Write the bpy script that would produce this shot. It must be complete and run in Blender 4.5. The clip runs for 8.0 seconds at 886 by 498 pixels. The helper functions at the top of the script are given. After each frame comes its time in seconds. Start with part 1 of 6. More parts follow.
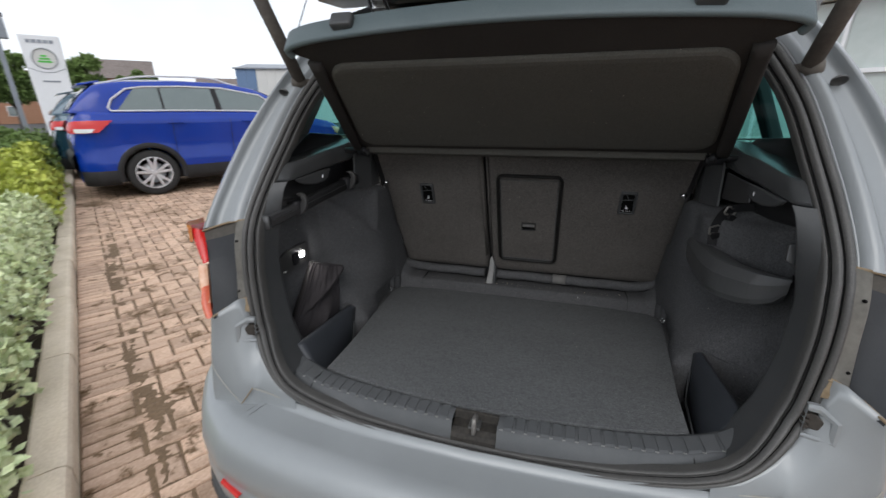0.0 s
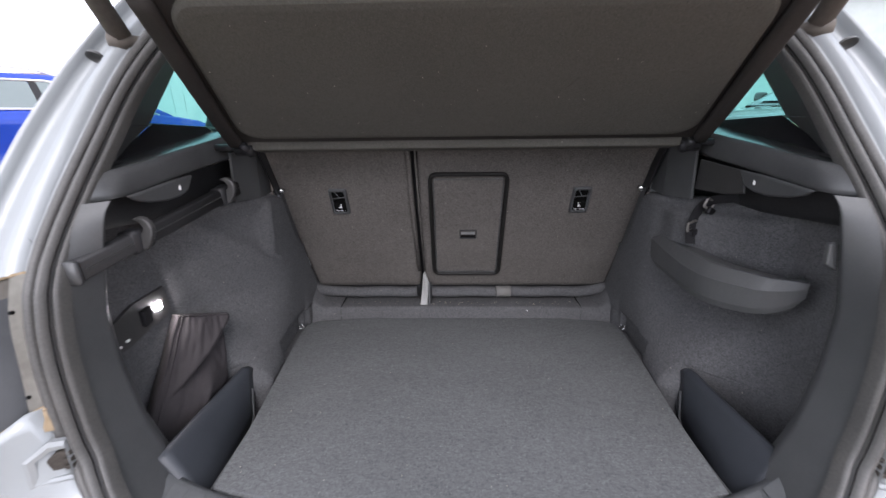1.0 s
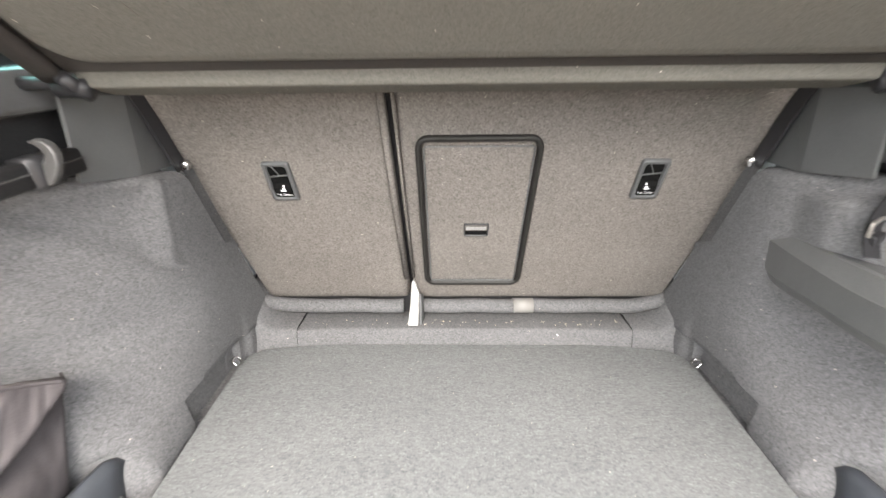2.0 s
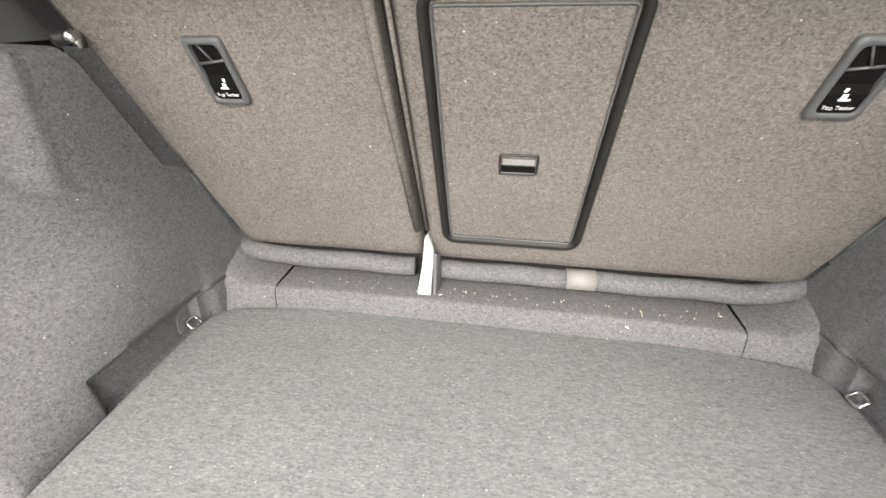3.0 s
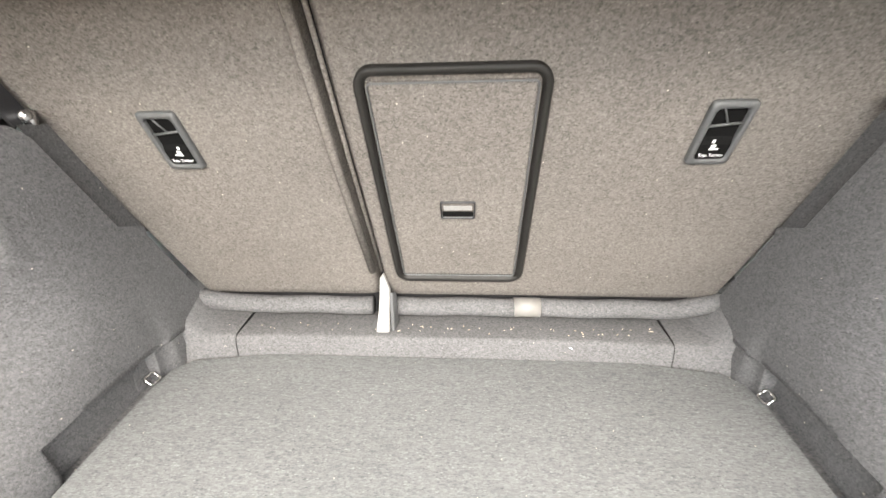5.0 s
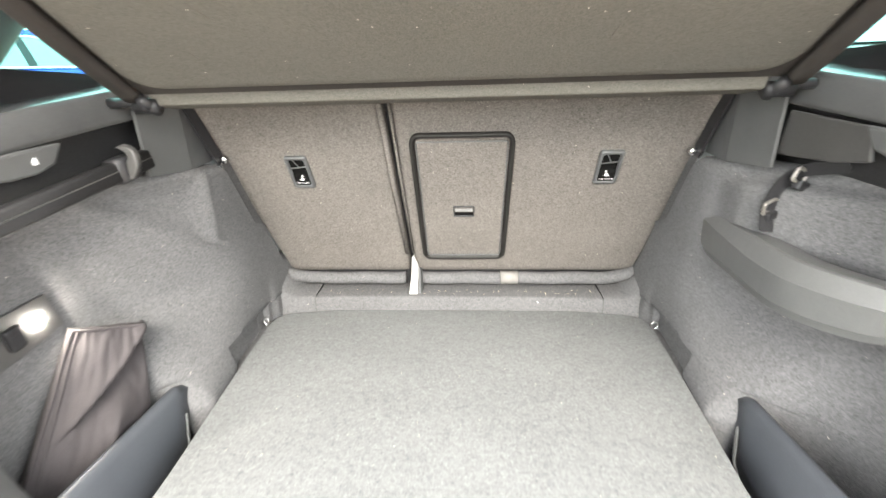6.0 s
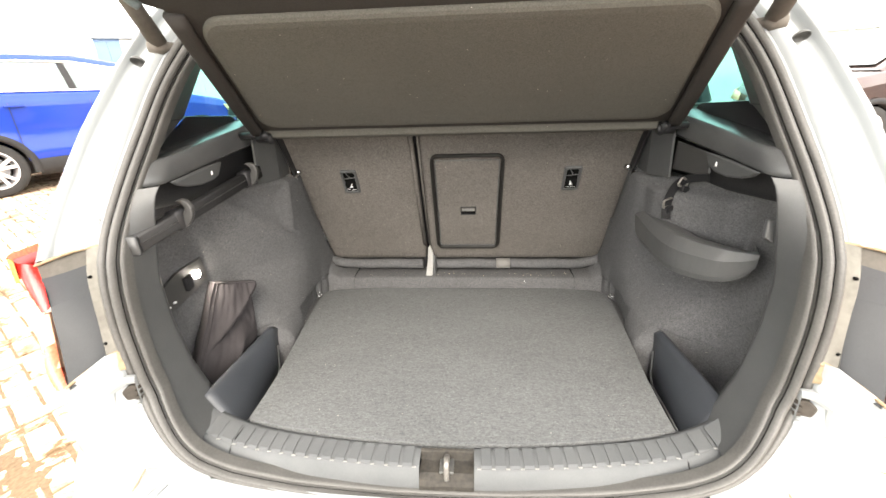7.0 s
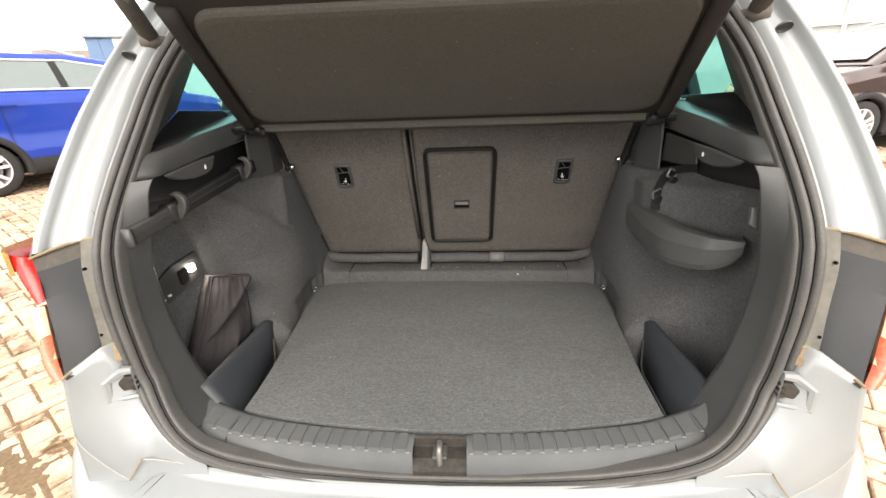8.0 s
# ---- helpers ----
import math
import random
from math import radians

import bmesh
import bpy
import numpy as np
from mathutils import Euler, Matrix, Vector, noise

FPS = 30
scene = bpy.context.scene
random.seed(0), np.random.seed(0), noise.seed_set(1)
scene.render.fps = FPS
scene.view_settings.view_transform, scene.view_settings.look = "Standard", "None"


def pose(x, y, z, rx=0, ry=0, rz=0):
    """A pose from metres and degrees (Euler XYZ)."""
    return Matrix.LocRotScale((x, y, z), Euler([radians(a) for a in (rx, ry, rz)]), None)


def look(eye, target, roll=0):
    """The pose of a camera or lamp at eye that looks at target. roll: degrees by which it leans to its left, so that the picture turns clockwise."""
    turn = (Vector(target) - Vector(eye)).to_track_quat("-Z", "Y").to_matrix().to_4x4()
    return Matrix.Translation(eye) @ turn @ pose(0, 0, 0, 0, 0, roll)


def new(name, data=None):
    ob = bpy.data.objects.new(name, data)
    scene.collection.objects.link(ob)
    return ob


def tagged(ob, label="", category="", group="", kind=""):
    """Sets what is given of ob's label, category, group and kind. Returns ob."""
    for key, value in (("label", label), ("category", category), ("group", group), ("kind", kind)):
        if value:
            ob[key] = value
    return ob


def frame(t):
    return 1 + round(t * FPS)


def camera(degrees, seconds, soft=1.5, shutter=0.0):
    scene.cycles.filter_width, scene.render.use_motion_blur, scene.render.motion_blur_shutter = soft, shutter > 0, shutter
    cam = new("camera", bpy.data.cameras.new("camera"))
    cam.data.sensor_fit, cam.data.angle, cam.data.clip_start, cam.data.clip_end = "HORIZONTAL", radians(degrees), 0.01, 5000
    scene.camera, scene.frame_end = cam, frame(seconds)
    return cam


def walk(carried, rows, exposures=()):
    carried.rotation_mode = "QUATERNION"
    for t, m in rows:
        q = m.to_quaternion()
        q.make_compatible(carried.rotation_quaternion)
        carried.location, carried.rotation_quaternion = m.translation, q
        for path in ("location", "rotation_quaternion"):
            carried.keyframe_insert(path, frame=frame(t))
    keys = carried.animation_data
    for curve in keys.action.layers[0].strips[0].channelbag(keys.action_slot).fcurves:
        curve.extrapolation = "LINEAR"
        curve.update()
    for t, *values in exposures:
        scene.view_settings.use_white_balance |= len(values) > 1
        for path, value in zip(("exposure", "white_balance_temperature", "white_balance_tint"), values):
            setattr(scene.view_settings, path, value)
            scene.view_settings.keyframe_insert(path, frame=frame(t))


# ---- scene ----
cam = camera(95.6, 8.0, 1.5, 0.3)
PATH = [
    (0, (0.126, -0.684, 1.262), (-0.401, 1.132, 0.609), -0.4),
    (0.5, (0.016, -0.561, 1.263), (-0.181, 1.32, 0.612), -0.7),
    (0.8, (-0.011, -0.467, 1.245), (-0.076, 1.415, 0.572), -1.2),
    (1, (-0.014, -0.399, 1.219), (-0.07, 1.488, 0.558), -0.8),
    (1.2, (-0.031, -0.338, 1.198), (-0.052, 1.552, 0.542), -0.6),
    (2.3, (-0.01, 0.14, 1.081), (-0.08, 1.96, 0.255), -0.7),
    (2.5, (0.002, 0.217, 1.038), (-0.103, 2.018, 0.174), -0.7),
    (3, (0.018, 0.271, 1.023), (-0.278, 1.97, 0.01), -0.6),
    (3.5, (0.05, 0.319, 1.027), (-0.286, 2.017, 0.024), -0.7),
    (4, (0.059, 0.3, 1.04), (-0.271, 2.029, 0.09), -0.9),
    (4.2, (0.057, 0.287, 1.036), (-0.252, 2.039, 0.12), -0.9),
    (5.3, (0.043, 0.2, 1.115), (-0.074, 1.984, 0.218), -1.9),
    (5.5, (0.034, 0.149, 1.161), (-0.089, 1.937, 0.273), -2.0),
    (6, (0.042, -0.147, 1.186), (-0.087, 1.662, 0.343), -1.9),
    (6.5, (0.026, -0.365, 1.202), (-0.103, 1.469, 0.413), -1.7),
    (7, (0.041, -0.506, 1.26), (-0.102, 1.331, 0.482), -1.9),
    (7.5, (0.035, -0.553, 1.244), (-0.103, 1.287, 0.471), -2.1),
    (8, (0.052, -0.522, 1.25), (-0.076, 1.312, 0.462), -2.2),
]
EXPOSURES = [(0, 0.48, 6300, 11), (0.5, 0.72, 5950, 11), (0.8, 1.25, 6300, 16), (1.0, 1.75, 6200, 18), (1.2, 2.3, 6300, 16), (2.3, 3.95, 7000, 12), (3.0, 3.75, 7000, 12), (4.2, 3.92, 7100, 12), (5.5, 4.1, 7100, 10), (6.0, 4.05, 7000, 9), (6.5, 3.5, 7100, 10), (7.0, 2.95, 7300, 11), (7.5, 2.27, 7300, 12), (8, 2.06, 7300, 12)]
walk(cam, [(t, look(eye, target, roll)) for t, eye, target, roll in PATH], EXPOSURES)

# ---- world and sun: a bright overcast day
world = bpy.data.worlds.new("overcast")
scene.world = world
world.use_nodes = True
wn, wl = world.node_tree.nodes, world.node_tree.links
wn.clear()
sky = wn.new("ShaderNodeTexSky")
sky.sky_type, sky.sun_disc, sky.sun_elevation, sky.sun_rotation = "NISHITA", False, radians(42), radians(173)
bg_sky, bg_cloud, wmix, wout = wn.new("ShaderNodeBackground"), wn.new("ShaderNodeBackground"), wn.new("ShaderNodeMixShader"), wn.new("ShaderNodeOutputWorld")
cl_noise, cl_ramp = wn.new("ShaderNodeTexNoise"), wn.new("ShaderNodeValToRGB")
cl_noise.inputs["Scale"].default_value, cl_noise.inputs["Detail"].default_value = 2.2, 5.0
cl_ramp.color_ramp.elements[0].position, cl_ramp.color_ramp.elements[0].color = 0.3, (0.70, 0.74, 0.79, 1)
cl_ramp.color_ramp.elements[1].position, cl_ramp.color_ramp.elements[1].color = 0.7, (0.93, 0.94, 0.95, 1)
wl.new(cl_noise.outputs["Fac"], cl_ramp.inputs["Fac"])
wl.new(sky.outputs["Color"], bg_sky.inputs["Color"])
wl.new(cl_ramp.outputs["Color"], bg_cloud.inputs["Color"])
bg_sky.inputs["Strength"].default_value, bg_cloud.inputs["Strength"].default_value = 0.1, 1.02
wmix.inputs["Fac"].default_value = 0.85
wl.new(bg_sky.outputs[0], wmix.inputs[1])
wl.new(bg_cloud.outputs[0], wmix.inputs[2])
wl.new(wmix.outputs[0], wout.inputs["Surface"])
sun = new("sun", bpy.data.lights.new("sun", "SUN"))
sun.data.energy, sun.data.angle, sun.data.color = 0.85, radians(45), (1.0, 0.96, 0.9)
sun.matrix_world = look((1.1, -9, 8.1), (0, 0, 0))


# ---- materials
def material(name, rough=0.5, metal=0.0, coat=0.0, spec=0.5):
    m = bpy.data.materials.new(name)
    m.use_nodes = True
    n = m.node_tree.nodes
    b = n["Principled BSDF"]
    b.inputs["Roughness"].default_value, b.inputs["Metallic"].default_value = rough, metal
    b.inputs["Coat Weight"].default_value, b.inputs["Specular IOR Level"].default_value = coat, spec
    return m, n, m.node_tree.links, b


def surface(name, dark, light, rough=0.6, metal=0.0, coat=0.0, fine=200.0, broad=4.0, relief=0.1, depth=0.001, stain=0.35, spec=0.5, per_piece=0.0, sheen=0.0):
    """Two colours mixed by fine grain and by broad stains, with fine relief; per_piece varies the brightness from piece to piece."""
    m, n, l, b = material(name, rough, metal, coat, spec)
    co = n.new("ShaderNodeTexCoord")
    f, g, mx, ramp, bump = n.new("ShaderNodeTexNoise"), n.new("ShaderNodeTexNoise"), n.new("ShaderNodeMath"), n.new("ShaderNodeMix"), n.new("ShaderNodeBump")
    f.inputs["Scale"].default_value, f.inputs["Detail"].default_value = fine, 3.0
    g.inputs["Scale"].default_value, g.inputs["Detail"].default_value, g.inputs["Roughness"].default_value = broad, 6.0, 0.65
    l.new(co.outputs["Object"], f.inputs["Vector"])
    l.new(co.outputs["Object"], g.inputs["Vector"])
    wide = n.new("ShaderNodeMapRange")
    wide.inputs["From Min"].default_value, wide.inputs["From Max"].default_value = 0.32, 0.68
    l.new(g.outputs["Fac"], wide.inputs["Value"])
    fwide = n.new("ShaderNodeMapRange")
    fwide.inputs["From Min"].default_value, fwide.inputs["From Max"].default_value = 0.3, 0.7
    l.new(f.outputs["Fac"], fwide.inputs["Value"])
    mixf = n.new("ShaderNodeMix")
    mixf.inputs["Factor"].default_value = stain
    l.new(fwide.outputs[0], mixf.inputs["A"])
    l.new(wide.outputs[0], mixf.inputs["B"])
    ramp.data_type = "RGBA"
    ramp.inputs["A"].default_value, ramp.inputs["B"].default_value = (*dark, 1), (*light, 1)
    l.new(mixf.outputs["Result"], ramp.inputs["Factor"])
    last = ramp.outputs["Result"]
    if per_piece:
        info, hsv = n.new("ShaderNodeObjectInfo"), n.new("ShaderNodeHueSaturation")
        geo = n.new("ShaderNodeNewGeometry")
        add = n.new("ShaderNodeMath")
        add.operation = "ADD"
        l.new(info.outputs["Random"], add.inputs[0])
        l.new(geo.outputs["Random Per Island"], add.inputs[1])
        frac = n.new("ShaderNodeMath")
        frac.operation = "FRACT"
        l.new(add.outputs[0], frac.inputs[0])
        rng = n.new("ShaderNodeMapRange")
        rng.inputs["To Min"].default_value, rng.inputs["To Max"].default_value = 1 - per_piece, 1 + per_piece
        l.new(frac.outputs[0], rng.inputs["Value"])
        l.new(rng.outputs[0], hsv.inputs["Value"])
        l.new(last, hsv.inputs["Color"])
        last = hsv.outputs["Color"]
    l.new(last, b.inputs["Base Color"])
    bump.inputs["Strength"].default_value, bump.inputs["Distance"].default_value = relief, depth
    l.new(f.outputs["Fac"], bump.inputs["Height"])
    l.new(bump.outputs["Normal"], b.inputs["Normal"])
    if sheen:
        b.inputs["Sheen Weight"].default_value = sheen
    return m


def fibre(name, dark, light, fine=900.0, relief=0.55, flecks=0.35, weave=0.0, lint=0.6, stretch=0.7):
    """Needle-felt: short fibres of mixed shades, pale and dark flecks, worn patches, a little lint."""
    m, n, l, b = material(name, 0.95, 0, 0, 0.15)
    co = n.new("ShaderNodeTexCoord")
    mp = n.new("ShaderNodeMapping")
    mp.inputs["Scale"].default_value = (stretch, 1.0, 1.0)
    l.new(co.outputs["Object"], mp.inputs["Vector"])
    f, g = n.new("ShaderNodeTexNoise"), n.new("ShaderNodeTexNoise")
    f.inputs["Scale"].default_value, f.inputs["Detail"].default_value, f.inputs["Distortion"].default_value = fine, 2.5, 1.4
    g.inputs["Scale"].default_value, g.inputs["Detail"].default_value = 5.0, 6.0
    cells, tufts = n.new("ShaderNodeTexVoronoi"), n.new("ShaderNodeTexNoise")
    cells.inputs["Scale"].default_value = fine * 0.62
    tufts.inputs["Scale"].default_value, tufts.inputs["Detail"].default_value, tufts.inputs["Distortion"].default_value = fine * 0.42, 2.0, 0.8
    streak, smap = n.new("ShaderNodeTexNoise"), n.new("ShaderNodeMapping")
    smap.inputs["Scale"].default_value = (70, 420, 420)
    streak.inputs["Scale"].default_value, streak.inputs["Detail"].default_value = 1.0, 3.0
    l.new(co.outputs["Object"], smap.inputs["Vector"])
    l.new(smap.outputs[0], streak.inputs["Vector"])
    for node in (f, g, cells, tufts):
        l.new(mp.outputs[0], node.inputs["Vector"])
    pick = n.new("ShaderNodeSeparateColor")
    l.new(cells.outputs["Color"], pick.inputs["Color"])

    def blend(a, c, share):
        mix = n.new("ShaderNodeMix")
        mix.inputs["Factor"].default_value = share
        l.new(a, mix.inputs["A"])
        l.new(c, mix.inputs["B"])
        return mix.outputs["Result"]

    pile = blend(f.outputs["Fac"], tufts.outputs["Fac"], 0.4)
    shade = blend(pile, pick.outputs["Green"], 0.17)
    shade = blend(shade, streak.outputs["Fac"], weave)
    shade = blend(shade, g.outputs["Fac"], 0.16)
    rg = n.new("ShaderNodeMapRange")
    rg.inputs["From Min"].default_value, rg.inputs["From Max"].default_value = 0.325, 0.675
    l.new(shade, rg.inputs["Value"])
    ramp = n.new("ShaderNodeMix")
    ramp.data_type = "RGBA"
    ramp.inputs["A"].default_value, ramp.inputs["B"].default_value = (*dark, 1), (*light, 1)
    l.new(rg.outputs[0], ramp.inputs["Factor"])
    last = ramp.outputs["Result"]

    def over(colour, mask):
        nonlocal last
        mix = n.new("ShaderNodeMix")
        mix.data_type = "RGBA"
        mix.inputs["B"].default_value = (*colour, 1)
        l.new(mask, mix.inputs["Factor"])
        l.new(last, mix.inputs["A"])
        last = mix.outputs["Result"]

    def when(value, kind, limit):
        node = n.new("ShaderNodeMath")
        node.operation = kind
        node.inputs[1].default_value = limit
        l.new(value, node.inputs[0])
        return node.outputs[0]

    def both(a, c, share=1.0):
        node, less = n.new("ShaderNodeMath"), n.new("ShaderNodeMath")
        node.operation = less.operation = "MULTIPLY"
        l.new(a, node.inputs[0])
        l.new(c, node.inputs[1])
        l.new(node.outputs[0], less.inputs[0])
        less.inputs[1].default_value = share
        return less.outputs[0]

    near = when(cells.outputs["Distance"], "LESS_THAN", 0.42)
    pale, deep = [min(1.0, 1.75 * c + 0.02) for c in light], [0.45 * c for c in dark]
    over(pale, both(near, when(pick.outputs["Red"], "GREATER_THAN", 1 - 0.13 * flecks), 0.2))
    over(deep, both(near, when(pick.outputs["Blue"], "GREATER_THAN", 1 - 0.17 * flecks), 0.4))
    vor, sep = n.new("ShaderNodeTexVoronoi"), n.new("ShaderNodeSeparateColor")
    vor.inputs["Scale"].default_value = 150
    l.new(co.outputs["Object"], vor.inputs["Vector"])
    l.new(vor.outputs["Color"], sep.inputs["Color"])
    over((0.42, 0.38, 0.33), both(when(vor.outputs["Distance"], "LESS_THAN", 0.14), when(sep.outputs["Red"], "GREATER_THAN", 1 - 0.03 * lint)))
    l.new(last, b.inputs["Base Color"])
    bump = n.new("ShaderNodeBump")
    bump.inputs["Strength"].default_value, bump.inputs["Distance"].default_value = relief, 0.0012
    l.new(pile, bump.inputs["Height"])
    l.new(bump.outputs["Normal"], b.inputs["Normal"])
    return m


def glass(name, tint, gloss=0.08, rough=0.01):
    m, n, l, b = material(name)
    n.remove(b)
    tr, gl, mx = n.new("ShaderNodeBsdfTransparent"), n.new("ShaderNodeBsdfGlossy"), n.new("ShaderNodeMixShader")
    mx.inputs["Fac"].default_value = gloss
    tr.inputs["Color"].default_value = (*tint, 1)
    gl.inputs["Roughness"].default_value = rough
    l.new(tr.outputs[0], mx.inputs[1])
    l.new(gl.outputs[0], mx.inputs[2])
    l.new(mx.outputs[0], n["Material Output"].inputs["Surface"])
    return m


def glow(name, colour, power):
    m, n, l, b = material(name)
    b.inputs["Base Color"].default_value = (*colour, 1)
    b.inputs["Emission Color"].default_value, b.inputs["Emission Strength"].default_value = (*colour, 1), power
    return m


CARPET = fibre("floor_felt", (0.061, 0.0635, 0.065), (0.173, 0.178, 0.180), 700, 0.6, 0.8, 0.25, 0.8, 0.5)
CARPET_SIDE = fibre("side_felt", (0.048, 0.0485, 0.0505), (0.127, 0.1265, 0.129), 660, 0.6, 0.8, 0.0, 0.5)
FELT_SEAT = fibre("seat_felt", (0.0545, 0.0497, 0.0458), (0.166, 0.1515, 0.139), 760, 0.6, 0.9, 0.0, 0.5)
FELT_SHELF = fibre("shelf_felt", (0.056, 0.0545, 0.048), (0.106, 0.102, 0.090), 1100, 0.35, 0.3, 0.0, 0.5)
PLASTIC = surface("trim_plastic", (0.043, 0.0448, 0.0465), (0.073, 0.0748, 0.0757), 0.48, 0, 0, 700, 6, 0.25, 0.0006, 0.5)
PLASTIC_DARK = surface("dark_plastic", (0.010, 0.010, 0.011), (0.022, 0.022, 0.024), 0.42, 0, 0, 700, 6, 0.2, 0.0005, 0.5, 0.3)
PLASTIC_BLUE = surface("divider_plastic", (0.028, 0.0315, 0.038), (0.047, 0.052, 0.060), 0.5, 0, 0, 600, 5, 0.25, 0.0006, 0.5)
PLASTIC_GREY = surface("grey_plastic", (0.20, 0.20, 0.195), (0.29, 0.285, 0.275), 0.45, 0, 0, 300, 8, 0.15, 0.0005, 0.4)
RUBBER = surface("seal_rubber", (0.048, 0.047, 0.045), (0.092, 0.089, 0.084), 0.5, 0, 0, 300, 12, 0.2, 0.0008, 0.5)
PAINT = surface("silver_white_paint", (0.250, 0.267, 0.274), (0.296, 0.311, 0.315), 0.42, 0.2, 0.4, 900, 3, 0.03, 0.0003, 0.7)
PAINT_DIRTY = surface("dusty_paint", (0.30, 0.27, 0.21), (0.44, 0.43, 0.39), 0.45, 0.05, 0.3, 60, 7, 0.1, 0.0006, 0.6)
PRIMER = surface("dusty_grey_recess", (0.035, 0.037, 0.04), (0.10, 0.098, 0.09), 0.6, 0, 0, 90, 6, 0.15, 0.0006, 0.75)
MUD = surface("dried_mud", (0.16, 0.115, 0.065), (0.30, 0.23, 0.15), 0.95, 0, 0, 120, 9, 0.5, 0.002, 0.5)
LAMP_DARK = surface("lamp_housing", (0.024, 0.026, 0.029), (0.040, 0.042, 0.045), 0.55, 0, 0, 500, 5, 0.1, 0.0005, 0.7, 0.3)
DUSTY = surface("dusty_plastic", (0.040, 0.036, 0.030), (0.088, 0.079, 0.067), 0.8, 0, 0, 120, 9, 0.2, 0.0008, 0.7)
HOOK = surface("hook_plastic", (0.030, 0.030, 0.030), (0.052, 0.051, 0.050), 0.38, 0, 0, 400, 8, 0.15, 0.0005, 0.5)
SILL_PLASTIC = surface("sill_plastic", (0.070, 0.074, 0.077), (0.112, 0.116, 0.119), 0.68, 0, 0, 700, 7, 0.25, 0.0006, 0.5, 0.3)
FASCIA = surface("shelf_edge_plastic", (0.08, 0.11, 0.118), (0.12, 0.15, 0.157), 0.55, 0, 0, 600, 5, 0.3, 0.0008, 0.5)
TAB_GREY = surface("felt_tab", (0.135, 0.131, 0.124), (0.165, 0.160, 0.152), 0.6, 0, 0, 60, 8, 0.15, 0.0005, 0.4)
LATCH_DUST = surface("dusty_black_plastic", (0.018, 0.0175, 0.016), (0.048, 0.042, 0.035), 0.75, 0, 0, 160, 40, 0.3, 0.0008, 0.6, 0.3)
STEEL_DULL = surface("dull_dusty_steel", (0.16, 0.15, 0.14), (0.30, 0.285, 0.265), 0.45, 0.6, 0, 300, 8, 0.1, 0.0005, 0.5)
LEDGE_PLASTIC = surface("ledge_plastic", (0.05, 0.052, 0.054), (0.085, 0.087, 0.088), 0.27, 0, 0, 700, 6, 0.2, 0.0005, 0.5)
SHELF_EDGE = surface("shelf_edge_cloth", (0.020, 0.018, 0.017), (0.042, 0.038, 0.035), 0.8, 0, 0, 800, 6, 0.3, 0.0006, 0.4, 0.2)
POCKET_PLASTIC = surface("pocket_plastic", (0.052, 0.053, 0.054), (0.086, 0.087, 0.087), 0.46, 0, 0, 700, 6, 0.25, 0.0006, 0.5)
STOP_RUBBER = surface("brown_dusty_rubber", (0.030, 0.026, 0.022), (0.070, 0.060, 0.051), 0.7, 0, 0, 200, 8, 0.2, 0.0006, 0.5, 0.3)
CHROME = surface("bright_metal", (0.62, 0.62, 0.62), (0.8, 0.8, 0.8), 0.22, 1.0, 0, 300, 10, 0.05, 0.0003, 0.5)
BAG_CLOTH = surface("bag_cloth", (0.0245, 0.0219, 0.0231), (0.054, 0.0486, 0.0508), 0.85, 0, 0, 900, 9, 0.35, 0.0008, 0.4, 0.15)
WHITE_INK = surface("white_print", (0.7, 0.7, 0.7), (0.8, 0.8, 0.8), 0.6)
RED_LENS = surface("red_lens", (0.50, 0.012, 0.01), (0.62, 0.02, 0.015), 0.25, 0, 0.25, 160, 6, 0.3, 0.001, 0.4)
AMBER_LENS = surface("amber_lens", (0.50, 0.09, 0.02), (0.66, 0.26, 0.06), 0.25, 0, 0.25, 160, 6, 0.3, 0.001, 0.4)
CLEAR_LENS = surface("clear_lens", (0.58, 0.27, 0.14), (0.74, 0.50, 0.36), 0.25, 0, 0.25, 60, 14, 0.3, 0.001, 0.4)
TINT = glass("green_tinted_glass", (0.25, 0.62, 0.59), 0.05)
# Near-black colour that paints shade into grooves, holes and shallow recesses.
RECESS_SHADE = surface("recess_shade", (0.003, 0.003, 0.003), (0.006, 0.006, 0.006), 0.7, spec=0.05)
SHOW_GLASS = surface("showroom_glass", (0.40, 0.45, 0.43), (0.55, 0.60, 0.58), 0.1, 0, 0.5, 5, 0.4, 0.0, 0.001, 0.8)
CLEAR = glass("clear_glass", (0.85, 0.92, 0.9))
LAMP_ON = glow("lit_lamp", (1.0, 0.97, 0.92), 120.0)
LOWER_LENS = surface("orange_red_lens", (0.52, 0.06, 0.03), (0.66, 0.17, 0.09), 0.25, 0, 0.25, 160, 8, 0.3, 0.001, 0.4)
DUSTY_STRIP = surface("dusty_dirty_paint", (0.085, 0.080, 0.070), (0.19, 0.182, 0.162), 0.75, 0, 0, 70, 12, 0.2, 0.0008, 0.75, 0.3)
HATCH_FRAME = surface("hatch_frame_plastic", (0.009, 0.0085, 0.008), (0.019, 0.0178, 0.0165), 0.5, 0, 0, 700, 6, 0.2, 0.0005, 0.5, 0.2)
STRUT_DUST = surface("dusty_strut", (0.075, 0.066, 0.058), (0.155, 0.138, 0.120), 0.7, 0, 0, 120, 9, 0.2, 0.0008, 0.7, 0.3)
CRUMBS = surface("straw_crumbs", (0.30, 0.22, 0.13), (0.62, 0.58, 0.50), 0.85, 0, 0, 300, 40, 0.1, 0.0005, 0.7, 0.3, 0.3)
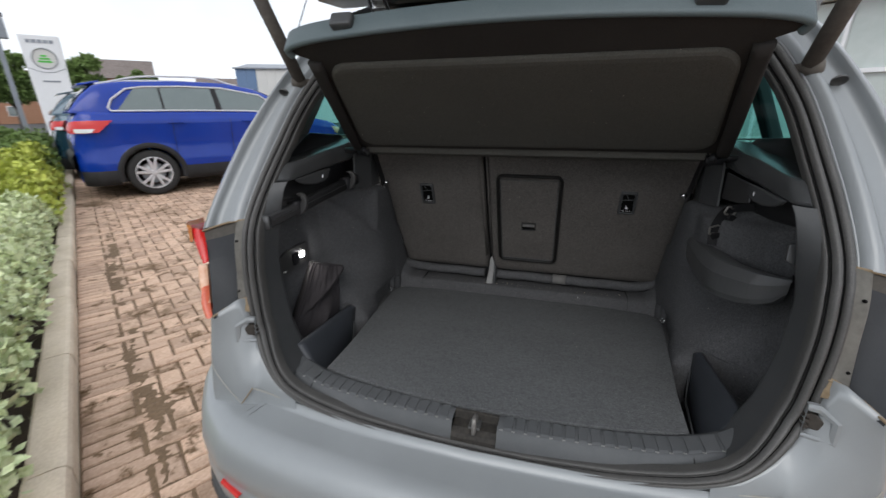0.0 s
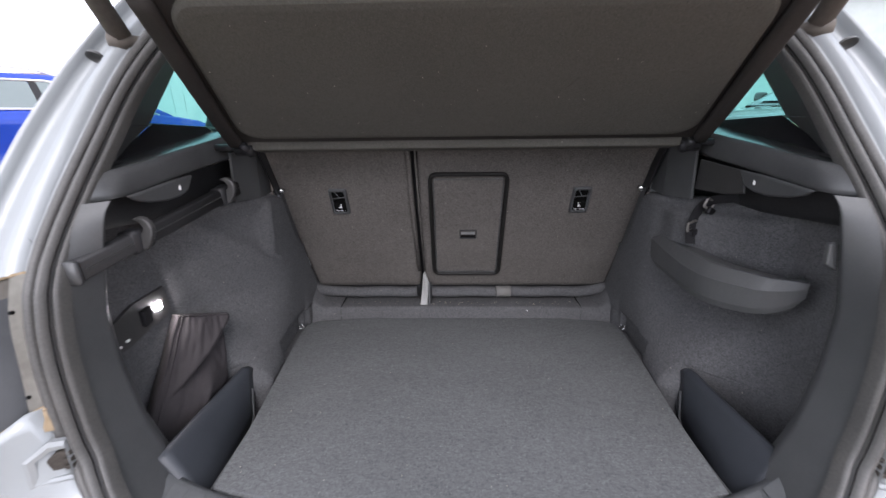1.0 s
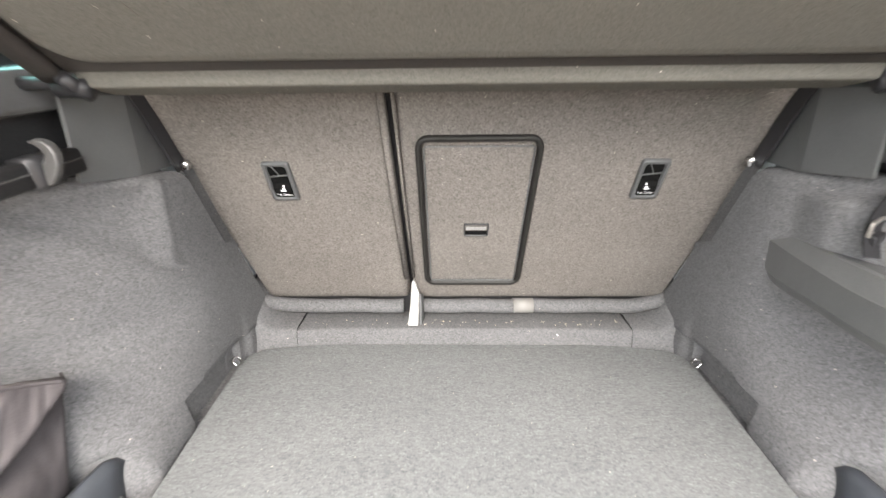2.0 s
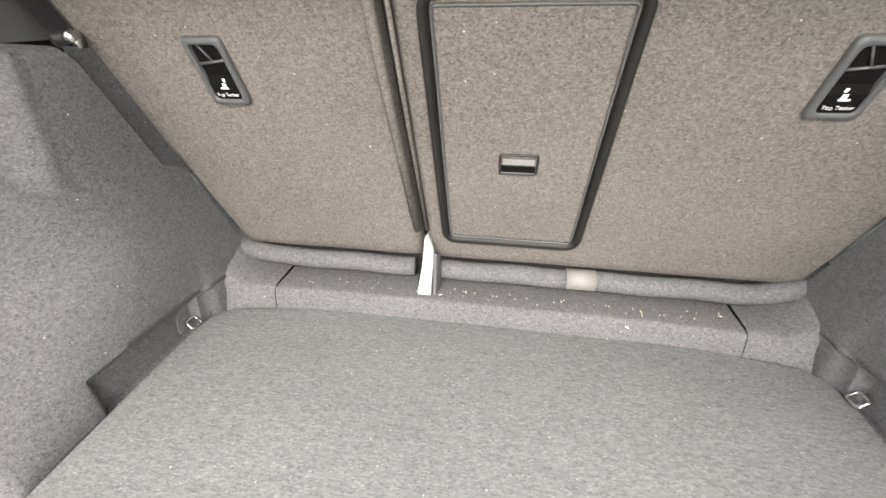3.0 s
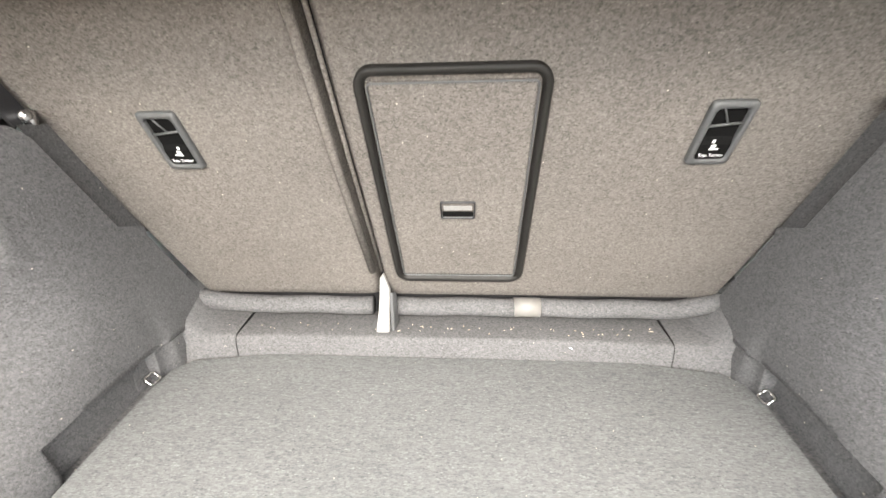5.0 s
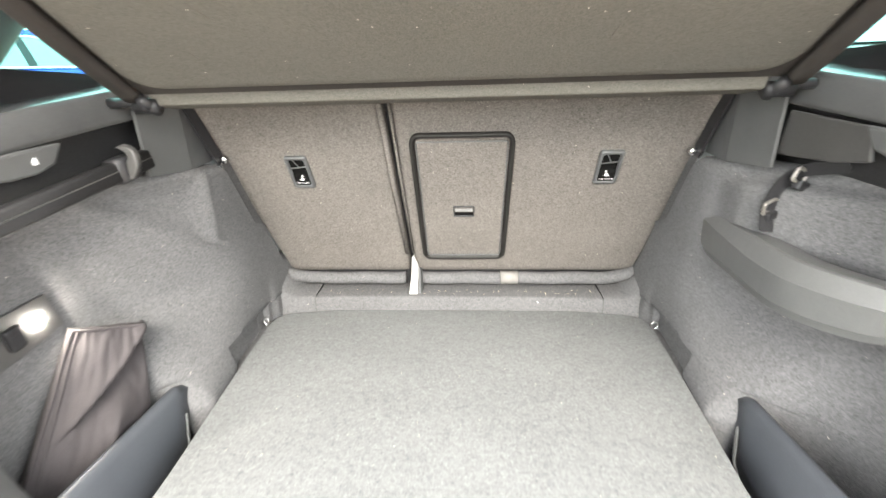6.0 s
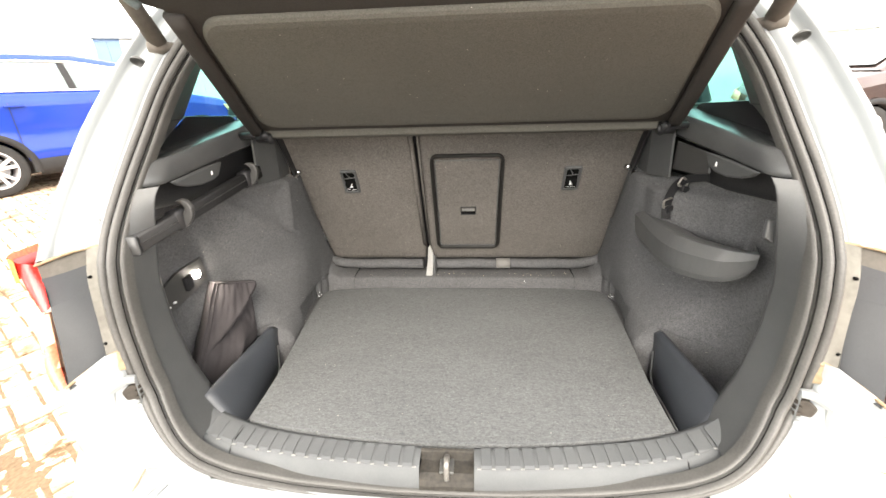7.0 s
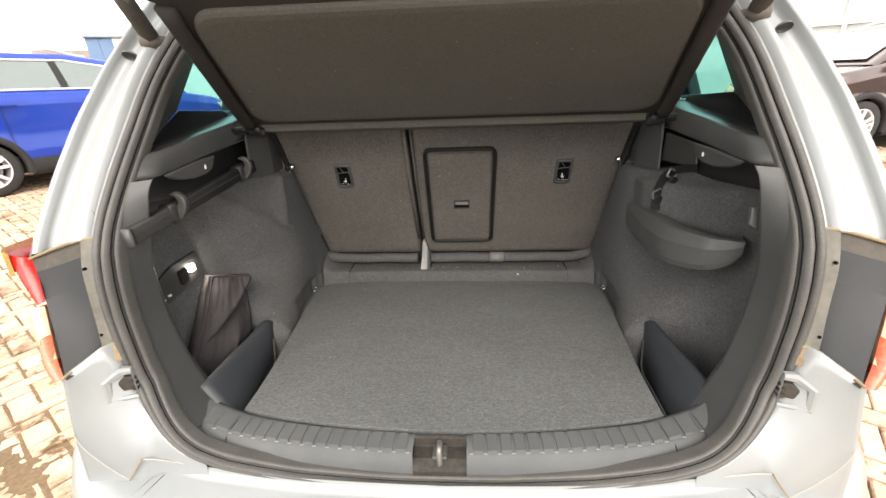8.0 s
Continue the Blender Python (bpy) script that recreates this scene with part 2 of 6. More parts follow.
HEADLINER = surface("headliner_cloth", (0.30, 0.30, 0.29), (0.38, 0.38, 0.36), 0.95, 0, 0, 500, 4, 0.3, 0.0006, 0.4)
PAVER = surface("paver_concrete", (0.40, 0.262, 0.180), (0.66, 0.485, 0.365), 0.9, 0, 0, 60, 5, 0.6, 0.004, 0.45, 0.3, 0.20)


def add_mud(m, colour, scale, low, high):
    """Irregular patches of dried mud over a material, in world metres."""
    n, l = m.node_tree.nodes, m.node_tree.links
    b = n["Principled BSDF"]
    under = b.inputs["Base Color"].links[0].from_socket
    geo, ns, rg, mx = n.new("ShaderNodeNewGeometry"), n.new("ShaderNodeTexNoise"), n.new("ShaderNodeMapRange"), n.new("ShaderNodeMix")
    ns.inputs["Scale"].default_value, ns.inputs["Detail"].default_value, ns.inputs["Roughness"].default_value = scale, 8.0, 0.7
    rg.inputs["From Min"].default_value, rg.inputs["From Max"].default_value = low, high
    l.new(geo.outputs["Position"], ns.inputs["Vector"])
    l.new(ns.outputs["Fac"], rg.inputs["Value"])
    mx.data_type = "RGBA"
    mx.inputs["B"].default_value = (*colour, 1)
    l.new(rg.outputs[0], mx.inputs["Factor"])
    l.new(under, mx.inputs["A"])
    l.new(mx.outputs["Result"], b.inputs["Base Color"])


add_mud(PAVER, (0.19, 0.125, 0.075), 1.3, 0.54, 0.64)
add_mud(PAVER, (0.15, 0.095, 0.052), 7.0, 0.55, 0.62)
JOINT = surface("joint_sand_and_mud", (0.10, 0.064, 0.036), (0.22, 0.148, 0.088), 0.95, 0, 0, 80, 3, 0.5, 0.003, 0.5)
KERB_STONE = surface("kerb_concrete", (0.50, 0.41, 0.30), (0.74, 0.64, 0.51), 0.9, 0, 0, 90, 4, 0.5, 0.003, 0.55)
TARMAC = surface("tarmac", (0.035, 0.035, 0.036), (0.07, 0.07, 0.07), 0.9, 0, 0, 60, 2, 0.4, 0.004, 0.5)
SOIL = surface("soil", (0.03, 0.02, 0.013), (0.07, 0.05, 0.035), 1.0, 0, 0, 50, 5, 0.6, 0.01, 0.5)
BARK = surface("bark", (0.05, 0.04, 0.03), (0.12, 0.09, 0.07), 0.95, 0, 0, 40, 4, 0.8, 0.01, 0.5)
LEAF_DARK = surface("tree_leaf", (0.075, 0.125, 0.03), (0.20, 0.29, 0.085), 0.6, 0, 0, 8, 0.6, 0.1, 0.002, 0.6, 0.3, 0.3)
LEAF_LIME = surface("lime_leaf", (0.24, 0.30, 0.04), (0.60, 0.64, 0.14), 0.55, 0, 0, 30, 2, 0.1, 0.002, 0.5, 0.3, 0.25)
LEAF_PALE = surface("variegated_leaf", (0.36, 0.45, 0.18), (0.85, 0.88, 0.62), 0.55, 0, 0, 60, 3, 0.1, 0.002, 0.35, 0.3, 0.25)
TYRE = surface("tyre_rubber", (0.012, 0.012, 0.012), (0.03, 0.03, 0.03), 0.8, 0, 0, 200, 8, 0.3, 0.001, 0.5)
ALLOY = surface("alloy", (0.55, 0.55, 0.57), (0.7, 0.7, 0.72), 0.3, 0.3, 0.5, 300, 9, 0.05, 0.0005, 0.5)
CLADDING = surface("cladding_plastic", (0.03, 0.03, 0.031), (0.06, 0.06, 0.061), 0.6, 0, 0, 300, 4, 0.3, 0.001, 0.5)
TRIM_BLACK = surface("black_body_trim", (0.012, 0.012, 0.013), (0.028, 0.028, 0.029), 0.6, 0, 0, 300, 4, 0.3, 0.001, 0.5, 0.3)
BLUE_PAINT = surface("blue_car_paint", (0.002, 0.027, 0.255), (0.004, 0.040, 0.33), 0.25, 0.0, 0.35, 900, 2, 0.02, 0.0003, 0.5, 0.35)
TEAL_PAINT = surface("teal_car_paint", (0.01, 0.045, 0.07), (0.02, 0.065, 0.10), 0.22, 0.3, 1.0, 900, 2, 0.02, 0.0003, 0.5)
BROWN_PAINT = surface("brown_car_paint", (0.055, 0.035, 0.032), (0.09, 0.06, 0.055), 0.2, 0.5, 1.0, 900, 2, 0.02, 0.0003, 0.5)
CAR_GLASS = surface("dark_car_glass", (0.085, 0.115, 0.11), (0.13, 0.165, 0.16), 0.04, 0, 1.0, 300, 2, 0.0, 0.0003, 0.5, 0.9)
CLADDING_WHITE = surface("white_cladding_sheet", (0.55, 0.54, 0.52), (0.66, 0.65, 0.62), 0.5, 0, 0, 20, 0.5, 0.1, 0.002, 0.5)
CLADDING_BLUE = surface("blue_cladding_sheet", (0.10, 0.17, 0.30), (0.14, 0.22, 0.36), 0.5, 0, 0, 20, 0.5, 0.1, 0.002, 0.5)
ROOF_TILE = surface("roof_tile", (0.12, 0.10, 0.09), (0.24, 0.20, 0.18), 0.9, 0, 0, 4, 0.4, 0.4, 0.02, 0.4)
BRICK = surface("house_brick", (0.28, 0.14, 0.08), (0.44, 0.25, 0.16), 0.9, 0, 0, 8, 0.5, 0.4, 0.01, 0.4)
SIGN_WHITE = surface("sign_sheet", (0.72, 0.73, 0.74), (0.82, 0.83, 0.84), 0.35, 0, 0, 40, 1, 0.02, 0.001, 0.5)
SIGN_GREY = surface("sign_frame", (0.22, 0.24, 0.27), (0.30, 0.32, 0.35), 0.45, 0.2, 0, 40, 1, 0.05, 0.001, 0.5)
GREEN = surface("green_panel", (0.06, 0.42, 0.04), (0.09, 0.52, 0.06), 0.4, 0, 0, 20, 1, 0.02, 0.001, 0.5)
FACADE = surface("facade_panel", (0.42, 0.45, 0.44), (0.54, 0.56, 0.55), 0.3, 0.1, 0.3, 20, 0.6, 0.05, 0.002, 0.5)
STEEL = surface("galvanised_steel", (0.38, 0.39, 0.40), (0.55, 0.56, 0.57), 0.4, 0.7, 0, 60, 4, 0.1, 0.001, 0.5)


# ---- building helpers
def part(name, bm, mat, parent=None, label="", smooth=False, bevel=0.0, solid=0.0, seg=2, sub=0):
    """Links a bmesh as one mesh object under a thing or a part."""
    me = bpy.data.meshes.new(name)
    bmesh.ops.recalc_face_normals(bm, faces=bm.faces)
    bm.to_mesh(me)
    bm.free()
    me.materials.append(mat)
    if smooth:
        me.shade_smooth()
    ob = new(name, me)
    if parent:
        ob.parent = parent
    if label:
        ob["label"] = label
    if solid:
        s = ob.modifiers.new("thickness", "SOLIDIFY")
        s.thickness, s.offset = solid, 0.0
    if sub:
        s = ob.modifiers.new("round", "SUBSURF")
        s.levels = s.render_levels = sub
    if bevel:
        b = ob.modifiers.new("edge", "BEVEL")
        b.width, b.segments, b.limit_method, b.angle_limit = bevel, seg, "ANGLE", radians(40)
    return ob


def grid(rows, close_u=False, close_v=False, cap=False):
    """A bmesh through rows of points, each row as long as the next."""
    bm = bmesh.new()
    vs = [[bm.verts.new(p) for p in row] for row in rows]
    m, n = len(vs), len(vs[0])
    for i in range(m if close_u else m - 1):
        for j in range(n if close_v else n - 1):
            a, b = vs[i], vs[(i + 1) % m]
            try:
                bm.faces.new((a[j], a[(j + 1) % n], b[(j + 1) % n], b[j]))
            except ValueError:
                pass
    if cap and close_v:
        bm.faces.new(list(reversed(vs[0])))
        bm.faces.new(vs[-1])
    return bm


def box(x0, x1, y0, y1, z0, z1):
    return grid([[(x0, y0, z), (x1, y0, z), (x1, y1, z), (x0, y1, z)] for z in (z0, z1)], close_v=True, cap=True)


def prism(outline, up):
    """An outline of points pushed along the vector up."""
    up = Vector(up)
    return grid([[Vector(p) for p in outline], [Vector(p) + up for p in outline]], close_v=True, cap=True)


def sweep(path, section, closed=False, up=(0, 0, 1), cap=True):
    """A section of (side, lift) pairs carried along a path of points."""
    path = [Vector(p) for p in path]
    n, rows, up = len(path), [], Vector(up)
    for i, p in enumerate(path):
        a, b = path[(i - 1) % n if closed or i else 0], path[(i + 1) % n if closed or i < n - 1 else n - 1]
        t = (b - a).normalized()
        side = t.cross(up).normalized()
        lift = side.cross(t)
        rows.append([p + side * s + lift * q for s, q in section])
    return grid(rows, close_u=closed, close_v=True, cap=cap and not closed)


def ring_section(r, n=10, flat=1.0):
    return [(r * math.cos(2 * math.pi * k / n), flat * r * math.sin(2 * math.pi * k / n)) for k in range(n)]


def rounded(w, h, r, n=5):
    """A rounded rectangle about the origin, as (x, y) pairs."""
    out = []
    for cx, cy, a in ((w - r, h - r, 0), (r - w, h - r, 90), (r - w, r - h, 180), (w - r, r - h, 270)):
        out += [(cx + r * math.cos(radians(a + 90 * k / n)), cy + r * math.sin(radians(a + 90 * k / n))) for k in range(n + 1)]
    return out


def lathe(profile, n=32):
    """(radius, offset) pairs turned round the y axis."""
    return grid([[(r * math.cos(2 * math.pi * k / n), y, r * math.sin(2 * math.pi * k / n)) for k in range(n)] for r, y in profile], close_v=True)


def joined(*bms):
    bm = bmesh.new()
    for b in bms:
        me = bpy.data.meshes.new("piece")
        b.to_mesh(me)
        b.free()
        bm.from_mesh(me)
        bpy.data.meshes.remove(me)
    return bm


def curve_at(pairs, v):
    return float(np.interp(v, [p[0] for p in pairs], [p[1] for p in pairs]))


def smooth_path(points, steps=6):
    """A Catmull-Rom curve through the points."""
    pts = [Vector(p) for p in points]
    out = []
    for i in range(len(pts) - 1):
        p0, p1, p2, p3 = pts[max(i - 1, 0)], pts[i], pts[i + 1], pts[min(i + 2, len(pts) - 1)]
        for k in range(steps):
            t = k / steps
            out.append(0.5 * ((2 * p1) + (p2 - p0) * t + (2 * p0 - 5 * p1 + 4 * p2 - p3) * t * t + (3 * p1 - p0 - 3 * p2 + p3) * t ** 3))
    return out + [pts[-1]]


def words(text, size, mat, parent, m):
    c = bpy.data.curves.new("lettering", "FONT")
    c.body, c.size, c.align_x, c.align_y = text, size, "CENTER", "CENTER"
    tmp = bpy.data.objects.new("lettering", c)
    me = bpy.data.meshes.new_from_object(tmp)
    bpy.data.objects.remove(tmp)
    me.materials.append(mat)
    ob = new("lettering", me)
    ob.parent = parent
    ob.matrix_local = m
    return ob


# ---- ground: block paving beside a planted kerb
ALONG, ACROSS = Vector((-0.84, 0.543, 0)).normalized(), Vector((0.543, 0.84, 0)).normalized()
KERB_AT = Vector((-1.44, 0.0, 0))


LAY = 0.72


def yard(u, v, z=0.0):
    """Metres along the kerb, metres out from it over the paving."""
    p = KERB_AT + ALONG * u + ACROSS * v
    return Vector((p.x, p.y, z))


# ---- the car whose boot stands open: origin under the striker, boot floor at height 0, y to its front
CAR = Matrix.Translation((0, 0, 0.625)) @ Matrix.Rotation(radians(-6.5), 4, "X")
car = tagged(new("car"), "silver-white estate SUV with its tailgate open and dark felt-lined boot", "car")
car.matrix_world = CAR

# opening: half width by height, and how far forward the flange lies by height
OPENING = [(0.0, -0.062), (0.10, -0.061), (0.20, -0.055), (0.30, -0.046), (0.42, -0.025), (0.49, 0.0), (0.545, 0.045), (0.588, 0.11), (0.606, 0.20), (0.614, 0.28), (0.616, 0.35),
           (0.621, 0.42), (0.618, 0.50), (0.608, 0.585), (0.594, 0.68), (0.570, 0.76), (0.535, 0.835), (0.48, 0.884), (0.40, 0.900), (0.25, 0.912), (0.0, 0.918)]
FLANGE_Y = [(-0.3, -0.05), (-0.10, -0.026), (-0.03, -0.02), (0.1, 0.035), (0.26, 0.041), (0.32, 0.0455), (0.36, 0.053), (0.40, 0.073), (0.44, 0.097), (0.72, 0.275), (1.2, 0.6)]
OUTER = [(0.36, 0.772), (0.39, 0.768), (0.5, 0.752), (0.6, 0.735), (0.7, 0.706), (0.78, 0.676), (0.87, 0.635), (0.905, 0.585), (0.96, 0.50)]


def flange_y(z):
    return curve_at(FLANGE_Y, z)


def opening_loop(inset=0.0, deeper=0.0):
    """The closed line of the boot opening, drawn in by inset and pushed forward by deeper."""
    half = smooth_path([(x, 0, z) for x, z in OPENING], 5)
    pts = [Vector((p.x, 0, p.z)) for p in half] + [Vector((-p.x, 0, p.z)) for p in reversed(half[1:-1])]
    n, out = len(pts), []
    for i, p in enumerate(pts):
        t = (pts[(i + 1) % n] - pts[i - 1]).normalized()
        inward = Vector((-t.z, 0, t.x))
        q = p + inward * inset * (0.50 + 0.50 * min(1, max(0, (p.z + 0.05) / 0.12)) if inset > 0 else 1.0)
        out.append(Vector((q.x, flange_y(p.z) + deeper, q.z)))
    return out


# rubber seal with two lips and a groove, all round the opening
SEAL = [(-0.004, 0.018), (-0.002, 0.002), (0.003, -0.006), (0.009, -0.008), (0.0135, -0.003), (0.015, 0.006), (0.0155, 0.020), (0.0185, 0.020), (0.019, 0.004), (0.021, -0.006), (0.0265, -0.012), (0.0315, -0.010), (0.034, -0.002), (0.0345, 0.012), (0.037, 0.012), (0.0375, 0.004), (0.040, 0.004), (0.042, 0.012), (0.041, 0.03)]
rows = [opening_loop(i, d) for i, d in SEAL]
part("door_seal", grid(rows, close_v=True), RUBBER, car, "grey rubber door seal with a double lip", True)
# Flat black rings over the seal paint in the shade of its grooves.
for i0, i1 in ((0.0142, 0.0196), (0.0338, 0.0372)):
    part("seal_groove", grid([opening_loop(i0, -0.0005), opening_loop(i1, -0.0005)], close_v=True), RECESS_SHADE, car, "black line painted as the shade of the seal's groove")
# painted gutter between seal and body, below and above
rows = [opening_loop(-0.002, 0.024), opening_loop(-0.003, 0.006), opening_loop(-0.006, 0.001), opening_loop(-0.010, 0.014)]
part("body_flange", grid(rows, close_v=True), PAINT, car, "silver-white painted flange round the boot opening", True)


def pillar(side):
    """Painted rear pillar: a raised inner bead, a wide channel, an outer bead and the corner round to the side."""
    cross = [(0.0, 0.022), (0.04, 0.004), (0.10, -0.008), (0.20, -0.011), (0.245, -0.006), (0.275, 0.012), (0.30, 0.019), (0.45, 0.021), (0.62, 0.020), (0.715, 0.018), (0.745, 0.009), (0.765, -0.002), (0.80, -0.006), (0.86, -0.002), (0.90, 0.004), (0.97, 0.008), (1.0, 0.022), (1.02, 0.05), (1.025, 0.075)]
    rows = []
    for k in range(19):
        z = 0.390 + 0.530 * k / 18
        droop = 0.034 * (1 - k / 18) ** 5
        w = curve_at([(b, a) for a, b in OPENING[9:19]], z) + 0.006
        o = curve_at(OUTER, z)
        y = flange_y(z)
        rows.append([(side * (w + (o - w) * f), y + d * (0.9 if f < 1 else 1), z - 0.35 * d - droop * min(f, 1)) for f, d in cross])
    return part("rear_pillar", grid(rows), PAINT, car, "silver-white painted rear pillar with stepped channel", True)


for side in (-1, 1):
    pil = pillar(side)
    # round plug in the channel
    plug = lathe([(0.0001, -0.004), (0.009, -0.004), (0.013, -0.001), (0.014, 0.004)], 18)
    ob = part("plug", plug, RUBBER, pil, "round grey rubber plug", True)
    ob.matrix_local = pose(side * 0.645, 0.2865, 0.7265, -122.5)
    # beside the seal a dusty strip with a bead, then the dark inner side of the lamp
    def line(*pts):
        return [(side * x, y, z) for x, y, z in smooth_path(pts, 6)]
    seal_edge = line((0.614, 0.062, 0.393), (0.610, 0.043, 0.33), (0.604, 0.038, 0.25), (0.600, 0.034, 0.195))
    bead_in = line((0.624, 0.062, 0.391), (0.621, 0.044, 0.33), (0.620, 0.040, 0.25), (0.620, 0.037, 0.190))
    bead_top = line((0.633, 0.058, 0.388), (0.630, 0.040, 0.33), (0.630, 0.037, 0.25), (0.632, 0.036, 0.180))
    bead_out = line((0.640, 0.062, 0.386), (0.637, 0.046, 0.33), (0.636, 0.044, 0.25), (0.637, 0.040, 0.176))
    strip = part("lamp_recess", grid([seal_edge, bead_in, bead_top, bead_out]), DUSTY_STRIP, car, "dusty brown-grey strip beside the tail lamp", True)
    # Flat black discs stand in for the shade inside two bolt holes.
    for y, z in ((0.0405, 0.342), (0.0352, 0.215)):
        part("bolt_hole", lathe([(0.0004, -0.0002), (0.0026, -0.0002), (0.0028, 0.004)], 12), RECESS_SHADE, strip, "", True).matrix_local = pose(side * 0.6265, y, z)
    part("lamp_side", grid([line((0.638, 0.066, 0.390), (0.69, 0.066, 0.376), (0.750, 0.066, 0.355)), line((0.638, 0.0585, 0.359), (0.685, 0.0565, 0.344), (0.737, 0.0545, 0.330))]), DUSTY, car, "dusty top band of the lamp side", True)
    part("lamp_side", grid([line((0.637, 0.058, 0.361), (0.685, 0.056, 0.346), (0.737, 0.054, 0.332)), line((0.637, 0.055, 0.335), (0.682, 0.052, 0.320), (0.724, 0.046, 0.304)), line((0.637, 0.052, 0.304), (0.678, 0.046, 0.296), (0.712, 0.036, 0.284))]), LAMP_DARK, car, "dark grey inner side of the tail lamp", True)
    part("lamp_side", grid([line((0.637, 0.0515, 0.306), (0.678, 0.0455, 0.298), (0.7115, 0.0355, 0.286)), line((0.637, 0.046, 0.25), (0.666, 0.034, 0.24), (0.690, 0.014, 0.228)), line((0.632, 0.034, 0.182), (0.640, 0.004, 0.168), (0.649, -0.026, 0.160))]), LAMP_DARK, car, "dark grey inner side of the tail lamp", True)
    for pts in (((0.614, 0.066, 0.393), (0.66, 0.062, 0.384), (0.70, 0.061, 0.372), (0.752, 0.064, 0.354)), ((0.598, 0.034, 0.200), (0.622, 0.030, 0.190), (0.640, 0.006, 0.179), (0.653, -0.028, 0.165))):
        part("mud_streak", sweep(line(*pts), ring_section(0.0028, 8)), MUD, car, "brown dried mud along the panel edge", True)
    # tail lamp: red upper block, clear and red lower block
    def lens(*rows):
        return grid([[(side * x, y, z) for x, y, z in smooth_path(r, 4)] for r in rows])
    lamp = part("tail_lamp", lens(
        [(0.750, 0.067, 0.356), (0.730, 0.052, 0.325), (0.711, 0.034, 0.284)], [(0.756, 0.058, 0.360), (0.737, 0.040, 0.324), (0.714, 0.026, 0.281)],
        [(0.776, 0.054, 0.364), (0.752, 0.040, 0.324), (0.720, 0.026, 0.280)], [(0.804, 0.075, 0.364), (0.775, 0.060, 0.322), (0.730, 0.040, 0.280)],
        [(0.838, 0.160, 0.360), (0.800, 0.140, 0.315), (0.740, 0.090, 0.276)]), RED_LENS, car, "red tail lamp lens with amber and clear blocks", True)
    part("amber_block", lens(
        [(0.772, 0.050, 0.370), (0.761, 0.042, 0.330)], [(0.792, 0.056, 0.372), (0.776, 0.046, 0.328)], [(0.816, 0.080, 0.372), (0.796, 0.068, 0.327)], [(0.846, 0.160, 0.372), (0.824, 0.150, 0.327)]), AMBER_LENS, lamp, "amber lens block", True)
    part("clear_block", lens(
        [(0.711, 0.030, 0.276), (0.692, 0.010, 0.232), (0.670, -0.012, 0.196)], [(0.720, 0.016, 0.278), (0.701, -0.006, 0.232), (0.676, -0.024, 0.194)],
        [(0.726, 0.016, 0.276), (0.706, -0.004, 0.228), (0.680, -0.021, 0.190)], [(0.731, 0.032, 0.272), (0.712, 0.014, 0.224), (0.686, -0.004, 0.186)], [(0.736, 0.10, 0.268), (0.718, 0.08, 0.218), (0.694, 0.05, 0.180)]), CLEAR_LENS, lamp, "clear ribbed lens block", True)
    part("lower_block", lens(
        [(0.690, 0.009, 0.232), (0.672, -0.010, 0.198), (0.652, -0.026, 0.166)], [(0.694, -0.004, 0.231), (0.676, -0.024, 0.197), (0.655, -0.034, 0.164)],
        [(0.698, -0.008, 0.226), (0.682, -0.026, 0.192), (0.664, -0.034, 0.164)], [(0.702, 0.0, 0.216), (0.694, -0.010, 0.186), (0.680, -0.022, 0.168)], [(0.72, 0.06, 0.20), (0.71, 0.05, 0.18), (0.69, 0.03, 0.165)]), LOWER_LENS, lamp, "orange-red lower lens strip", True)
    # white quarter panel below the recess: a fold under the stop cup, a crease under the lamp and a tongue over the bumper
    seal_z = [(a, b - 0.004) for a, b in OPENING[3:11]] + [(0.617, 0.197)]
    columns = [(0.44, -0.016), (0.465, -0.014), (0.487, -0.012), (0.515, -0.010), (0.540, -0.006), (0.553, -0.004), (0.558, -0.007), (0.564, -0.004), (0.578, -0.006), (0.591, -0.009), (0.606, -0.012), (0.622, -0.014), (0.640, -0.017), (0.652, -0.020), (0.658, -0.022), (0.664, -0.019), (0.676, -0.006), (0.70, 0.030), (0.74, 0.085), (0.80, 0.19), (0.84, 0.32), (0.878, 0.55)]
    foot_z = [(0.44, -0.070), (0.60, -0.075), (0.88, -0.085)]
    rows = []
    for x, y in columns:
        head = curve_at(seal_z, x) if x < 0.617 else curve_at([(0.617, 0.197), (0.640, 0.178), (0.660, 0.165), (0.68, 0.172), (0.88, 0.19)], x)
        low = curve_at(foot_z, x)
        row = []
        for k in range(15):
            z = head + (low - head) * k / 14
            drift = 0.016 * math.sin(math.pi * 0.62 * k / 14) * min(1, max(0, (x - 0.60) / 0.05))
            near_seal = max(0.0, 1 - abs(x - 0.56) / 0.10) if x < 0.56 else max(0.0, 1 - (x - 0.56) / 0.09)
            yy = y + (flange_y(max(z, -0.02)) + 0.001 - y) * near_seal * (1 - k / 14) - 0.012 * (k / 14) * min(1, max(0, (x - 0.54) / 0.03)) * max(0, 1 - max(0, x - 0.60) / 0.08)
            row.append((side * (x + drift), yy, z))
        rows.append([(row[0][0], row[0][1] + 0.02, row[0][2] + 0.004)] + row + [(row[-1][0], row[-1][1] + 0.012, row[-1][2] - 0.003)])
    part("rear_quarter_panel", grid(rows), PAINT, car, "silver-white rear quarter panel with dirt in its seams", True)
